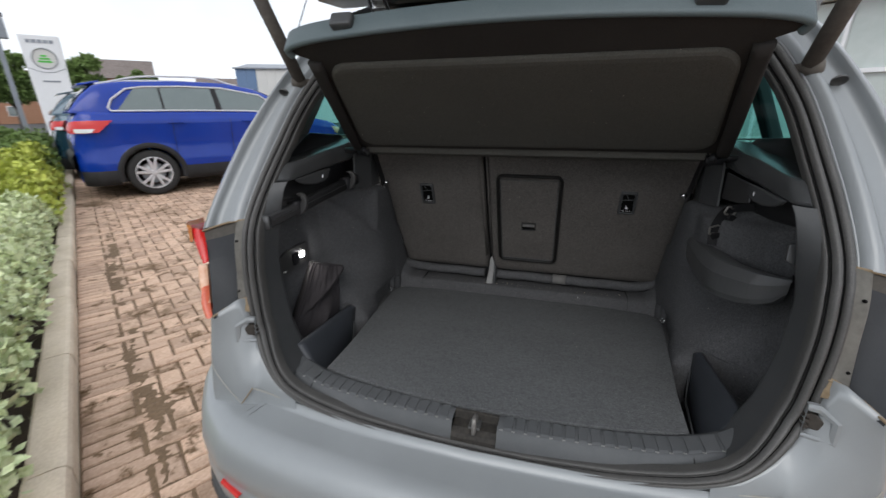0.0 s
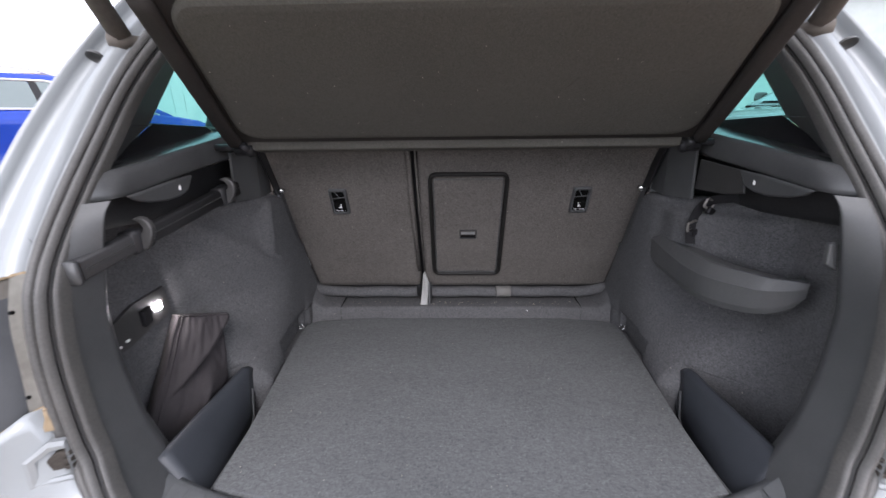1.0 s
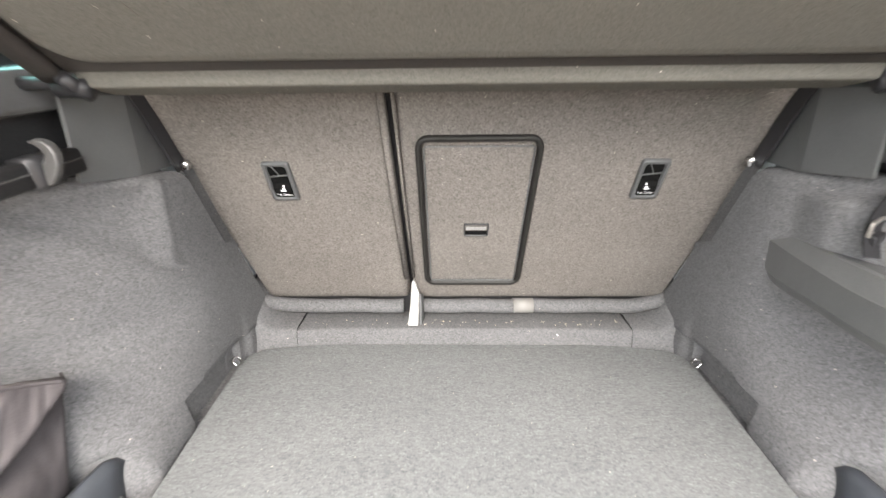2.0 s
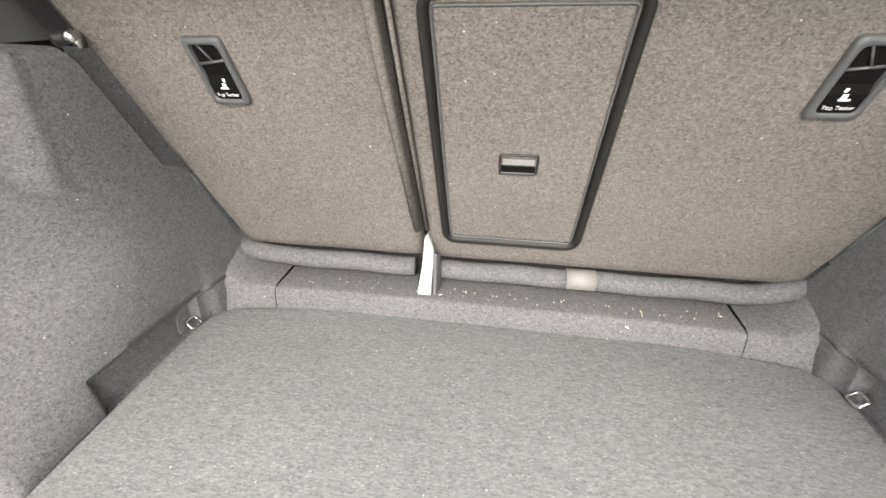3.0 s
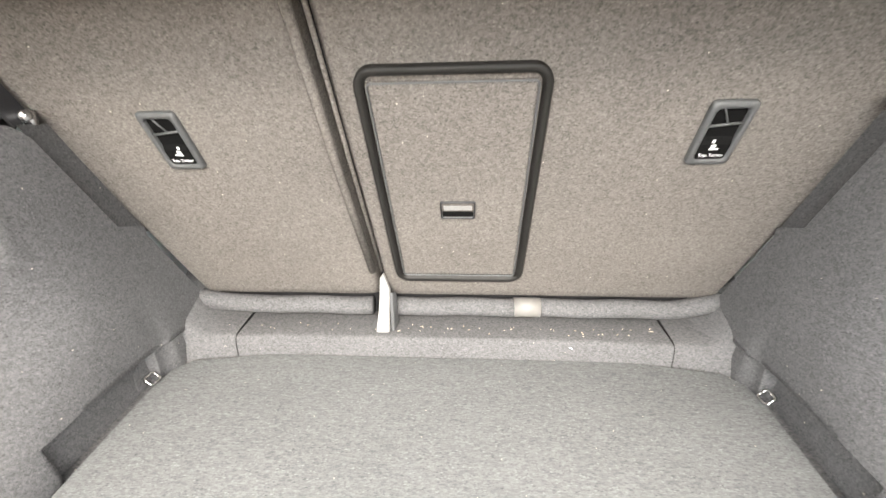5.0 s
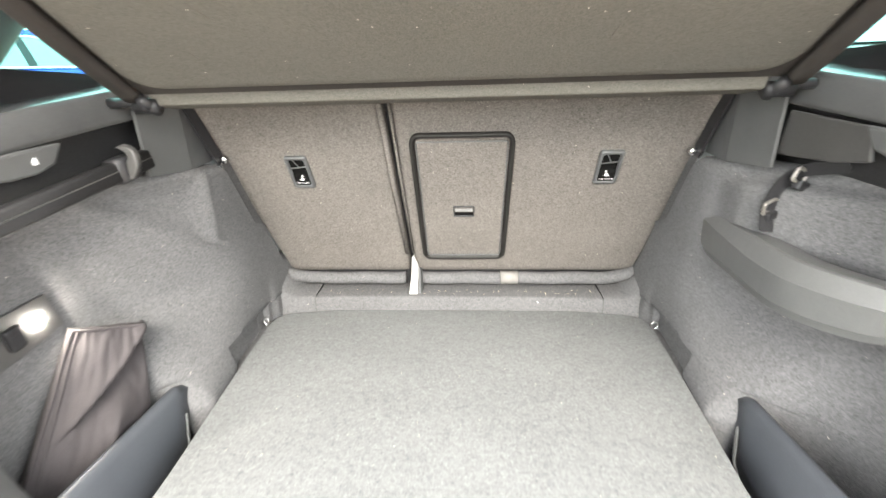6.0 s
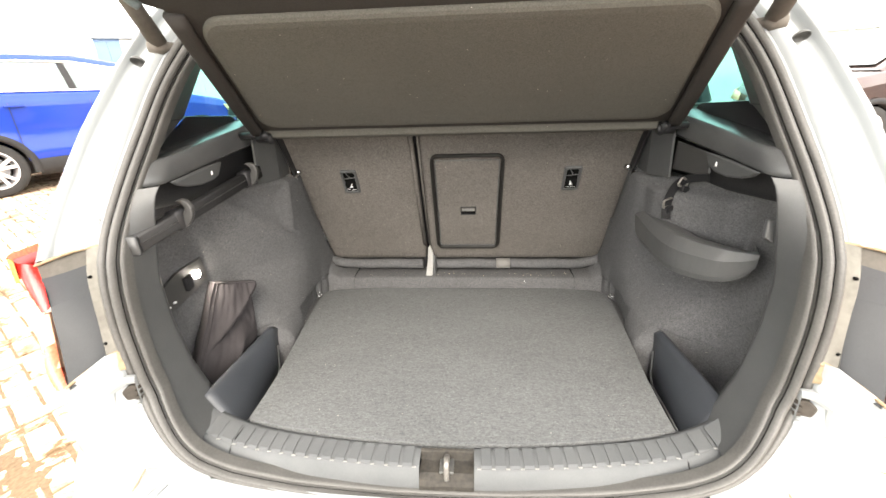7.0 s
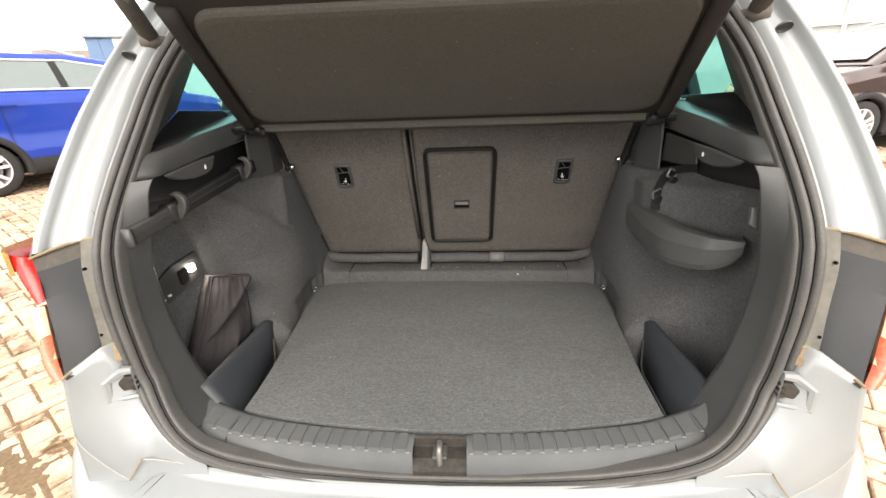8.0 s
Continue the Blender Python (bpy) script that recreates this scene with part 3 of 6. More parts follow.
    for pts, r, mat in ((((0.559, -0.020, -0.0115), (0.574, -0.024, -0.034), (0.589, -0.027, -0.0555)), 0.0016, MUD), (((0.589, -0.027, -0.0555), (0.622, -0.030, -0.022), (0.656, -0.030, 0.018), (0.672, -0.026, 0.045)), 0.0008, PAINT_DIRTY), (((0.560, -0.020, -0.0125), (0.535, -0.014, -0.0185), (0.487, -0.012, -0.0285)), 0.0011, PAINT_DIRTY)):
        part("panel_seam", sweep([(side * x, y, z) for x, y, z in smooth_path(pts, 4)], ring_section(r, 6)), mat, car, "brown dirt in the panel seam", True)
    # rubber bump stop in its painted cup
    outer_rim = [(0.576, 0.154), (0.590, 0.158), (0.612, 0.139), (0.611, 0.096), (0.574, 0.088)]
    inner_rim = [(0.576, 0.142), (0.589, 0.143), (0.603, 0.134), (0.603, 0.103), (0.574, 0.097)]
    def cup_y(x):
        return curve_at([(0.570, 0.030), (0.585, 0.022), (0.600, 0.0085), (0.612, -0.002), (0.640, -0.015)], x)
    def rim_at(pts, y):
        return [(side * x, cup_y(x) + y, z) for x, z in pts]
    middle = [((a + c) / 2, (b + d) / 2) for (a, b), (c, d) in zip(outer_rim, inner_rim)]
    cup = part("stop_cup", grid([rim_at(outer_rim, 0.006), rim_at(outer_rim, -0.003), rim_at(middle, -0.005), rim_at(inner_rim, -0.003), rim_at(inner_rim, 0.012)], close_v=True), PAINT, car, "white painted rim of the stop cup")
    part("stop_well", grid([rim_at(inner_rim, 0.011), rim_at([(0.590 + (x - 0.590) * 0.05, 0.12 + (z - 0.12) * 0.05) for x, z in inner_rim], 0.011)], close_v=True), LATCH_DUST, cup, "dark cup floor")
    part("bump_stop", prism([(side * x, cup_y(x) + 0.001, z) for x, z in ((0.581, 0.106), (0.581, 0.136), (0.590, 0.137), (0.598, 0.129), (0.596, 0.108))], (0, 0.010, 0)), STOP_RUBBER, cup, "dark brown rubber stop", bevel=0.003)
    for k in range(3):
        part("rib", prism([(side * x, cup_y(x) - 0.002, z) for x, z in ((0.574, 0.106 + 0.011 * k), (0.582, 0.106 + 0.011 * k), (0.582, 0.113 + 0.011 * k), (0.574, 0.113 + 0.011 * k))], (0, 0.010, 0)), STOP_RUBBER, cup, bevel=0.001)
    part("mud_patch", grid([[(side * x, y, z) for x, y, z in r] for r in (((0.596, 0.036, 0.206), (0.612, 0.034, 0.200), (0.624, 0.028, 0.194)), ((0.594, 0.033, 0.186), (0.610, 0.026, 0.182), (0.622, 0.014, 0.178)), ((0.592, 0.030, 0.166), (0.606, 0.018, 0.170), (0.614, 0.008, 0.174)))]), MUD, car, "brown dirt in the corner under the tail lamp", True)
    # gas strut from the pillar to the tailgate, its ball joint and the ribbed cable sleeve
    strut = part("gas_strut", sweep([(side * 0.592, 0.285, 0.757), (side * 0.596, 0.20, 0.859), (side * 0.600, 0.11, 0.967)], ring_section(0.0165, 14)), STRUT_DUST, car, "dusty dark gas strut holding the tailgate", True)
    part("piston_rod", sweep([(side * 0.600, 0.11, 0.967), (side * 0.606, -0.055, 1.165)], ring_section(0.005, 10)), CHROME, strut, "bright piston rod", True)
    part("ball_joint", joined(lathe([(0.001, -0.02), (0.012, -0.018), (0.017, -0.006), (0.017, 0.008), (0.010, 0.016), (0.009, 0.05)], 16)), STRUT_DUST, strut, "dusty ball joint", True).matrix_local = pose(side * 0.596, 0.287, 0.752, 0, 0, side * 50)

# bumper: top tread, rounded shoulder, painted face, dark skirt
PLAN = smooth_path([(0.0, -0.165, 0), (0.25, -0.160, 0), (0.45, -0.142, 0), (0.55, -0.121, 0), (0.575, -0.114, 0), (0.60, -0.105, 0), (0.65, -0.077, 0), (0.71, -0.035, 0), (0.80, 0.06, 0), (0.86, 0.18, 0), (0.895, 0.42, 0)], 5)
PLAN = [Vector((-p.x, p.y, 0)) for p in reversed(PLAN[1:])] + PLAN
PAINTED = [(-0.128, -0.066), (-0.126, -0.083), (-0.115, -0.088), (-0.06, -0.096), (-0.025, -0.103), (-0.008, -0.114), (0.003, -0.132), (0.006, -0.155), (0.002, -0.185), (-0.006, -0.198), (-0.003, -0.205), (-0.002, -0.235), (-0.008, -0.262), (-0.018, -0.272)]
SKIRT = [(-0.018, -0.272), (-0.026, -0.276), (-0.020, -0.282), (-0.010, -0.288), (-0.004, -0.295), (-0.004, -0.31), (-0.02, -0.36), (-0.06, -0.42), (-0.12, -0.44)]


def bumper_rows(cross):
    rows, n = [], len(PLAN)
    for i, p in enumerate(PLAN):
        t = (PLAN[min(i + 1, n - 1)] - PLAN[max(i - 1, 0)]).normalized()
        out = Vector((t.y, -t.x, 0))
        if out.y > 0:
            out = -out if abs(p.x) < 0.5 else out
        row = []
        for a, z in cross:
            x = p.x + out.x * a * (1 if abs(p.x) < 0.7 else 0.55)
            rise = curve_at([(0.0, 0.028), (0.45, 0.034), (0.58, 0.030), (0.66, 0.038), (0.72, 0.052), (0.9, 0.07)], abs(x))
            row.append((x, p.y + out.y * a, z + rise * min(1, max(0, (z + 0.15) / 0.05))))
        rows.append(row)
    return rows


bumper = part("bumper", grid(bumper_rows(PAINTED)), PAINT, car, "silver-white painted rear bumper", True)
part("bumper_skirt", grid(bumper_rows(SKIRT)), CLADDING, bumper, "dark grey plastic bumper skirt", True)
for side in (-1, 1):
    part("reflector", prism([(side * x, y, z) for x, y, z in ((0.515, -0.1385, -0.209), (0.585, -0.1165, -0.203), (0.590, -0.115, -0.214), (0.522, -0.137, -0.220))], (0, 0.02, 0)), RED_LENS, bumper, "red bumper reflector", bevel=0.003)
rows = [[(x, -0.022 + 0.03 * x * x + d, z) for x in np.linspace(-0.60, 0.60, 25)] for d, z in ((0.014, -0.064), (-0.002, -0.068), (-0.012, -0.080), (-0.03, -0.088), (-0.05, -0.12))]
part("tail_panel", grid(rows), PAINT, car, "silver-white painted panel below the opening", True)

# ---- sill trim: ribbed load edge with the latch recess
SILL = ((0.046, 0.28, -0.03), (0.044, 0.28, 0.001), (0.036, 0.27, 0.004), (0.0, 0.22, 0.001), (-0.006, 0.20, -0.004), (-0.010, 0.12, -0.030), (-0.012, 0.10, -0.088))


def sill_half(x0, x1):
    rows = [[(x, y0 + c * x * x, z + max(0.0, abs(x) - 0.36) ** 2 + 6 * max(0.0, abs(x) - 0.48) ** 2) for x in np.linspace(x0, x1, 29)] for y0, c, z in SILL]
    return grid(rows)


sill = part("sill_trim", joined(sill_half(-0.535, -0.054), sill_half(0.044, 0.535)), SILL_PLASTIC, car, "dark grey ribbed plastic load sill", True)
GROOVES = [0.0581 + 0.0253 * k for k in range(15)] + [0.447, 0.4815, 0.5254]


def sill_lift(x):
    return max(0.0, abs(x) - 0.36) ** 2 + 6 * max(0.0, abs(x) - 0.48) ** 2


for s in (-1, 1):
    for g0, g1 in zip(GROOVES, GROOVES[1:]):
        a, b = g0 + 0.0027, g1 - 0.0027
        if 0.4122 < (a + b) / 2 < 0.4368:
            a = 0.4185
        lower = [(-0.005 + s * x, -0.0045 + 0.22 * x * x, sill_lift(x) - 0.0005) for x in (a, b)]
        crest = [(-0.005 + s * x, 0.0005 + 0.22 * x * x, sill_lift(x) + 0.0016) for x in (a + 0.0008, b - 0.0008)]
        back = [(-0.005 + s * x, 0.040 + 0.232 * x * x, sill_lift(x) + 0.0040) for x in (a + 0.0008, b - 0.0008)]
        part("rib", prism([lower[0], lower[1], crest[1], back[1], back[0], crest[0]], (0, 0, 0.0013)), SILL_PLASTIC, sill, bevel=0.0008)
    part("seam", sweep([(s * 0.421, 0.085, 0.006), (s * 0.421, 0.045, 0.006), (s * 0.423, 0.028, -0.002), (s * 0.424, 0.012, -0.028), (s * 0.424, 0.010, -0.045)], ring_section(0.0014, 6)), PLASTIC_DARK, sill)
    # pale worn ends of the grooves
    for g in GROOVES:
        part("worn_groove_end", box(-0.005 + s * g - 0.0034, -0.005 + s * g + 0.0034, -0.0062 + 0.22 * g * g, -0.0040 + 0.22 * g * g, sill_lift(g) + 0.0006, sill_lift(g) + 0.0020), PLASTIC_GREY, sill)
latch = part("latch_plate", grid([[(x, y, z) for x in (-0.054, -0.049, 0.039, 0.044)] for y, z in ((0.036, 0.006), (0.031, 0.005), (0.028, -0.012), (0.002, -0.016), (-0.009, -0.024), (-0.013, -0.032), (-0.013, -0.044))]), LATCH_DUST, car, "dark dusty latch plate with a steel striker", bevel=0.002)
part("striker", sweep(smooth_path([(-0.005, -0.006, -0.022), (-0.005, -0.007, 0.004), (-0.005, -0.001, 0.011), (-0.005, 0.010, 0.010), (-0.005, 0.017, 0.004), (-0.005, 0.019, -0.012)], 5), ring_section(0.0052, 12), up=(1, 0, 0)), STEEL_DULL, latch, "dull steel striker loop", True)
part("striker_foot", box(-0.018, 0.008, -0.006, 0.026, -0.012, -0.006), PRIMER, latch, bevel=0.002)

# ---- boot floor
FLOOR_EDGE = [(0.04, 0.425), (0.09, 0.430), (0.17, 0.437), (0.26, 0.446), (0.35, 0.459), (0.51, 0.483), (0.62, 0.498), (0.73, 0.512), (0.775, 0.512), (0.80, 0.495), (0.86, 0.40)]
rows = []
for v in np.linspace(0, 1, 26):
    row = []
    for u in np.linspace(-1, 1, 31):
        yb = 0.048 + 0.28 * (0.43 * u) ** 2
        yf = 0.8315 - 0.026 * max(0.0, abs(u) - 0.78) / 0.22
        y = yb + (yf - yb) * v
        x = u * (curve_at(FLOOR_EDGE, y) - 0.003) + 0.005
        row.append((x, y, 0.0))
    rows.append(row)
part("boot_floor", grid(rows), CARPET, car, "dark grey needle-felt boot floor with lint", False, solid=0.012)
part("floor_well", box(-0.66, 0.66, 0.06, 1.0, -0.16, -0.125), PLASTIC_DARK, car, "black plastic tray under the boot floor")

# step in front of the seats, and its two end blocks
STEP = ((0.8335, -0.03), (0.8340, 0.0), (0.8358, 0.033), (0.8368, 0.0395), (0.8392, 0.0440), (0.844, 0.0458), (0.880, 0.049), (0.92, 0.053), (0.96, 0.05))
rows = [[(x, y - 0.008 * max(0.0, abs(x) - 0.30) / 0.1, z + 0.0008 * noise.noise(Vector((x * 16, y * 40, 1)))) for y, z in STEP] for x in np.linspace(-0.4035, 0.4135, 44)]
part("seat_step", grid(rows), CARPET_SIDE, car, "dark felt-covered step in front of the rear seats", True)
for side, e in ((-1, 0.4055), (1, 0.4155)):
    rows = []
    for f in np.linspace(0, 1, 14):
        x = e + 0.115 * f
        swell = 0.045 * max(0.0, f - 0.45) ** 2 / 0.3
        rows.append([(side * x, y - 0.008 + dy * f, z + lift * swell) for y, z, dy, lift in ((0.8335, -0.03, -0.026, 0), (0.834, 0.0, -0.024, 0), (0.8365, 0.030, -0.012, 0.3), (0.8385, 0.040, -0.009, 0.6), (0.8420, 0.0455, -0.007, 1.0), (0.848, 0.0485, -0.006, 1.3), (0.880, 0.053, -0.002, 1.8), (0.92, 0.058, 0.0, 2.4), (0.95, 0.06, 0.0, 2.6))])
    part("step_end_block", grid(rows), CARPET_SIDE, car, "dark felt-covered end block of the step", True)
    part("step_seam", sweep([(side * (e - 0.001), y - 0.0092, z - 0.0006) for y, z in STEP[1:7]], ring_section(0.0005, 6), up=(1, 0, 0)), PLASTIC_DARK, car, "dark seam between step and end block")

# ---- rear seat backs: leaning planes with rounded edges
LEAN = 0.563


def seat_y(z, off=0.0):
    return 0.689 + (0.488 - z) * LEAN - off * 0.871


def on_seat(x, z, off=0.0):
    """A point on the back of the seats, off metres out from it."""
    return Vector((x, seat_y(z, off), z - off * 0.49))


def seat_back(x0_top, x0_low, x1_top, x1_low, label):
    rows = []
    zs = [0.093, 0.096, 0.104, 0.12] + list(np.linspace(0.15, 0.68, 16)) + [0.70, 0.71]
    for z in zs:
        f = (z - 0.093) / 0.6
        a, b = x0_low + (x0_top - x0_low) * f, x1_low + (x1_top - x1_low) * f
        edge = 0.012 * max(0, 1 - (z - 0.093) / 0.014) ** 2
        row = []
        for g, d in ((0.0, -0.10), (0.0, -0.020), (0.004, -0.008), (0.010, -0.002), (0.020, 0.0)):
            row.append(on_seat(a + g, z, d - edge))
        for g in np.linspace(0.12, 0.88, 9):
            row.append(on_seat(a + (b - a) * g, z, 0.0015 * noise.noise(Vector((a + g * 3, z * 5, 3))) - edge))
        for g, d in ((0.020, 0.0), (0.010, -0.002), (0.004, -0.008), (0.0, -0.020), (0.0, -0.10)):
            row.append(on_seat(b - g, z, d - edge))
        rows.append(row)
    return part("seat_back", grid(rows), FELT_SEAT, car, label, True)


left_back = seat_back(-0.565, -0.502, -0.138, -0.130, "narrow rear seat back covered in brown-grey felt")
right_back = seat_back(-0.122, -0.120, 0.575, 0.517, "wide rear seat back in brown-grey felt with a load hatch")
# piping along the split
part("split_piping", sweep([on_seat(-0.141, 0.66, 0.001), on_seat(-0.139, 0.40, 0.001), on_seat(-0.133, 0.17, 0.001)], ring_section(0.0068, 10)), FELT_SEAT, left_back, "", True)
part("split_piping", sweep([on_seat(-0.120, 0.66, 0.0), on_seat(-0.119, 0.40, 0.0), on_seat(-0.116, 0.17, 0.0)], ring_section(0.0032, 8)), FELT_SEAT, right_back, "", True)
# Dark sheet added behind the split, its colour standing in for shade.
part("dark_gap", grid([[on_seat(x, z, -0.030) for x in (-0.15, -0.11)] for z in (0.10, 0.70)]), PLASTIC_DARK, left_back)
# padded roll along the foot of the seats
for a, b in ((-0.515, -0.147), (-0.100, 0.135), (0.184, 0.525)):
    pts = []
    for f in np.linspace(0, 1, 12):
        x = a + (b - a) * f
        pts.append((x, 0.902, 0.079 + 0.016 * (max(0, abs(x) - 0.42) / 0.09) ** 2 + 0.0012 * math.sin(x * 41)))
    part("seat_roll", sweep(pts, ring_section(0.0185, 14)), CARPET_SIDE, car, "padded grey felt roll under the seat back", True)
part("roll_clip", sweep([(0.134, 0.902, 0.080), (0.185, 0.902, 0.080)], ring_section(0.0195, 14)), TAB_GREY, car, "pale grey fabric tab on the roll", True)
# Dark block added behind the roll to paint the shade under the seats.
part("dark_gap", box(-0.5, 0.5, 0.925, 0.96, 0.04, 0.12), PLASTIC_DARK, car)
# belt guide: pale plastic tongue rising from the step
guide = part("belt_guide", prism([(-0.133, 0.852, 0.046), (-0.107, 0.852, 0.046), (-0.104, 0.868, 0.128), (-0.116, 0.872, 0.160), (-0.123, 0.872, 0.150), (-0.126, 0.866, 0.10)], (0, 0.012, 0.002)), PLASTIC_GREY, car, "pale grey plastic belt guide", bevel=0.0025)
part("guide_foot", prism([(-0.149, 0.853, 0.036), (-0.094, 0.853, 0.036), (-0.098, 0.885, 0.052), (-0.145, 0.885, 0.052)], (0, 0, 0.006)), PLASTIC, guide, "dark foot", bevel=0.002)
part("guide_web", prism([(-0.104, 0.858, 0.045), (-0.099, 0.885, 0.05), (-0.100, 0.88, 0.12), (-0.105, 0.868, 0.125)], (0.006, 0, 0)), PLASTIC, guide, "", bevel=0.001)


# load hatch in the wide seat back
def seat_plate(x0, x1, z0, z1, r, lift, n=6):
    """A rounded plate lying on the seat back."""
    cx, cz = (x0 + x1) / 2, (z0 + z1) / 2
    ring = rounded((x1 - x0) / 2, (z1 - z0) / 2, r, n)
    return [on_seat(cx + a, cz + b, lift) for a, b in ring]


hatch = part("load_hatch", grid([seat_plate(-0.0885 + i, 0.1425 - i, 0.1525 + i, 0.506 - i, max(0.024 - i, 0.004), h) for i, h in ((0.0, 0.0), (0.0, 0.007), (0.002, 0.010), (0.006, 0.010), (0.0095, 0.007), (0.0115, 0.001), (0.0145, -0.004))], close_v=True), HATCH_FRAME, right_back, "black plastic frame of the load hatch", True)
rows = [seat_plate(-0.0735 + i, 0.1275 - i, 0.1665 + i, 0.4885 - i, max(0.006 - i, 0.002), h) for i, h in ((0.0, -0.004), (0.0, 0.002), (0.0015, 0.004), (0.004, 0.005))]
bm = grid(rows, close_v=True)
bm.verts.ensure_lookup_table()
bm.faces.new(bm.verts[-len(rows[0]):])
part("hatch_panel", bm, FELT_SEAT, hatch, "felt-covered hatch panel")
part("hatch_edge", sweep(seat_plate(-0.073, 0.127, 0.167, 0.488, 0.006, 0.0055), ring_section(0.0016, 6), closed=True), PLASTIC, hatch, "", True)
grip = part("hatch_handle", grid([seat_plate(0.003 + i, 0.056 - i, 0.296 + i, 0.327 - i, 0.003, h) for i, h in ((0.0, 0.004), (0.0, 0.0075), (0.002, 0.008), (0.003, 0.003), (0.0035, -0.004))], close_v=True), PLASTIC_DARK, hatch, "black plastic pull handle", True)
part("handle_tongue", prism([on_seat(0.008, 0.310, 0.004), on_seat(0.051, 0.310, 0.004), on_seat(0.051, 0.321, 0.0075), on_seat(0.008, 0.321, 0.0075)], (0, -0.002, 0)), PLASTIC_GREY, grip, "pale lever", bevel=0.001)
# Black strip below the lever is painted shade for the grip's hollow.
part("handle_floor", grid([[on_seat(x, z, 0.0055) for x in (0.006, 0.053)] for z in (0.299, 0.309)]), RECESS_SHADE, grip)

# top tether points
for x, holder in ((-0.3545, left_back), (0.3545, right_back)):
    plate = part("tether_plate", grid([seat_plate(x - 0.0265 + i, x + 0.0265 - i, 0.383 + i, 0.461 - i, 0.006, h) for i, h in ((0.0, 0.0), (0.0, 0.005), (0.002, 0.0075), (0.0065, 0.0075), (0.0075, 0.006), (0.008, 0.0012))], close_v=True), PLASTIC, holder, "grey plastic top tether surround", True)
    # Black sheet just above the felt paints the shade of a deeper recess.
    part("recess", grid([[on_seat(x + a, z, 0.0016 if z > 0.418 else 0.0055) for a in (-0.0185, 0.0185)] for z in (0.391, 0.41, 0.4181, 0.454)]), RECESS_SHADE, plate, "black sheet painted as the shade of the recess")
    part("tether_bar", sweep([on_seat(x - 0.019, 0.432, 0.004), on_seat(x + 0.019, 0.436, 0.004)], ring_section(0.0016, 8)), PLASTIC, plate, "grey tether bar", True)
    part("tether_bar", sweep([on_seat(x + 0.002, 0.435, 0.004), on_seat(x - 0.010, 0.454, 0.003)], ring_section(0.0012, 8)), PLASTIC, plate, "", True)
    up = -1 if x > 0 else 1
    part("child_seat_mark", joined(
        grid([[on_seat(x + a, z, 0.0062) for a in (-0.0055, 0.0055)] for z in (0.4035, 0.4058)]),
        grid([[on_seat(x + up * a, z, 0.0062) for a in (-0.001, 0.0045)] for z in (0.4058, 0.4105)]),
        grid([[on_seat(x + up * a, z, 0.0048) for a in (0.0015, 0.0048)] for z in (0.4115, 0.4155)])), WHITE_INK, plate, "white child seat mark")
    words("Top Tether", 0.0066, WHITE_INK, plate, Matrix.Translation(on_seat(x, 0.3965, 0.0065)) @ pose(0, 0, 0, 90 + math.degrees(math.atan(LEAN))))

# seat catches at both sides
for side in (-1, 1):
    part("seat_catch", joined(sweep([(side * 0.535, 0.700, 0.452), (side * 0.514, 0.683, 0.457), (side * 0.500, 0.676, 0.459)], ring_section(0.007, 10)), box(min(side * 0.512, side * 0.535), max(side * 0.512, side * 0.535), 0.690, 0.70, 0.446, 0.464)), CHROME, car, "bright seat catch", True)


# ---- felt side walls with the wheel-arch bulge
def wall_x(y, z):
    crease = 0.612 + 0.048 * min(1.0, max(0.0, (0.33 - z) / 0.13))
    wide = curve_at([(-0.61, 0.625), (-0.41, 0.648), (-0.29, 0.643), (-0.225, 0.622), (-0.15, 0.582), (-0.09, 0.552), (-0.045, 0.531), (-0.018, 0.5205), (0.0, 0.515), (0.02, 0.5115), (0.06, 0.5085), (0.12, 0.5075), (0.33, 0.5085)], y - crease)
    # the arch bulges further back near the floor
    low = curve_at([(0.10, 0.64), (0.28, 0.64), (0.33, 0.618), (0.37, 0.578), (0.41, 0.543), (0.45, 0.528), (0.55, 0.517), (0.66, 0.512)], y)
    if low < wide:
        g = min(1.0, max(0.0, (z - 0.07) / 0.15))
        wide = low + (wide - low) * g * g * (3 - 2 * g)
    foot = curve_at(FLOOR_EDGE, min(y, 0.79)) + 0.001
    if y < 0.43:
        foot = foot + (wide - foot) * (1 - max(0, (y - 0.375) / 0.055))
    f = min(1.0, max(0.0, z / curve_at([(0.43, 0.09), (0.60, 0.16)], y)))
    f = f * f * (3 - 2 * f)
    return foot + (wide - foot) * f


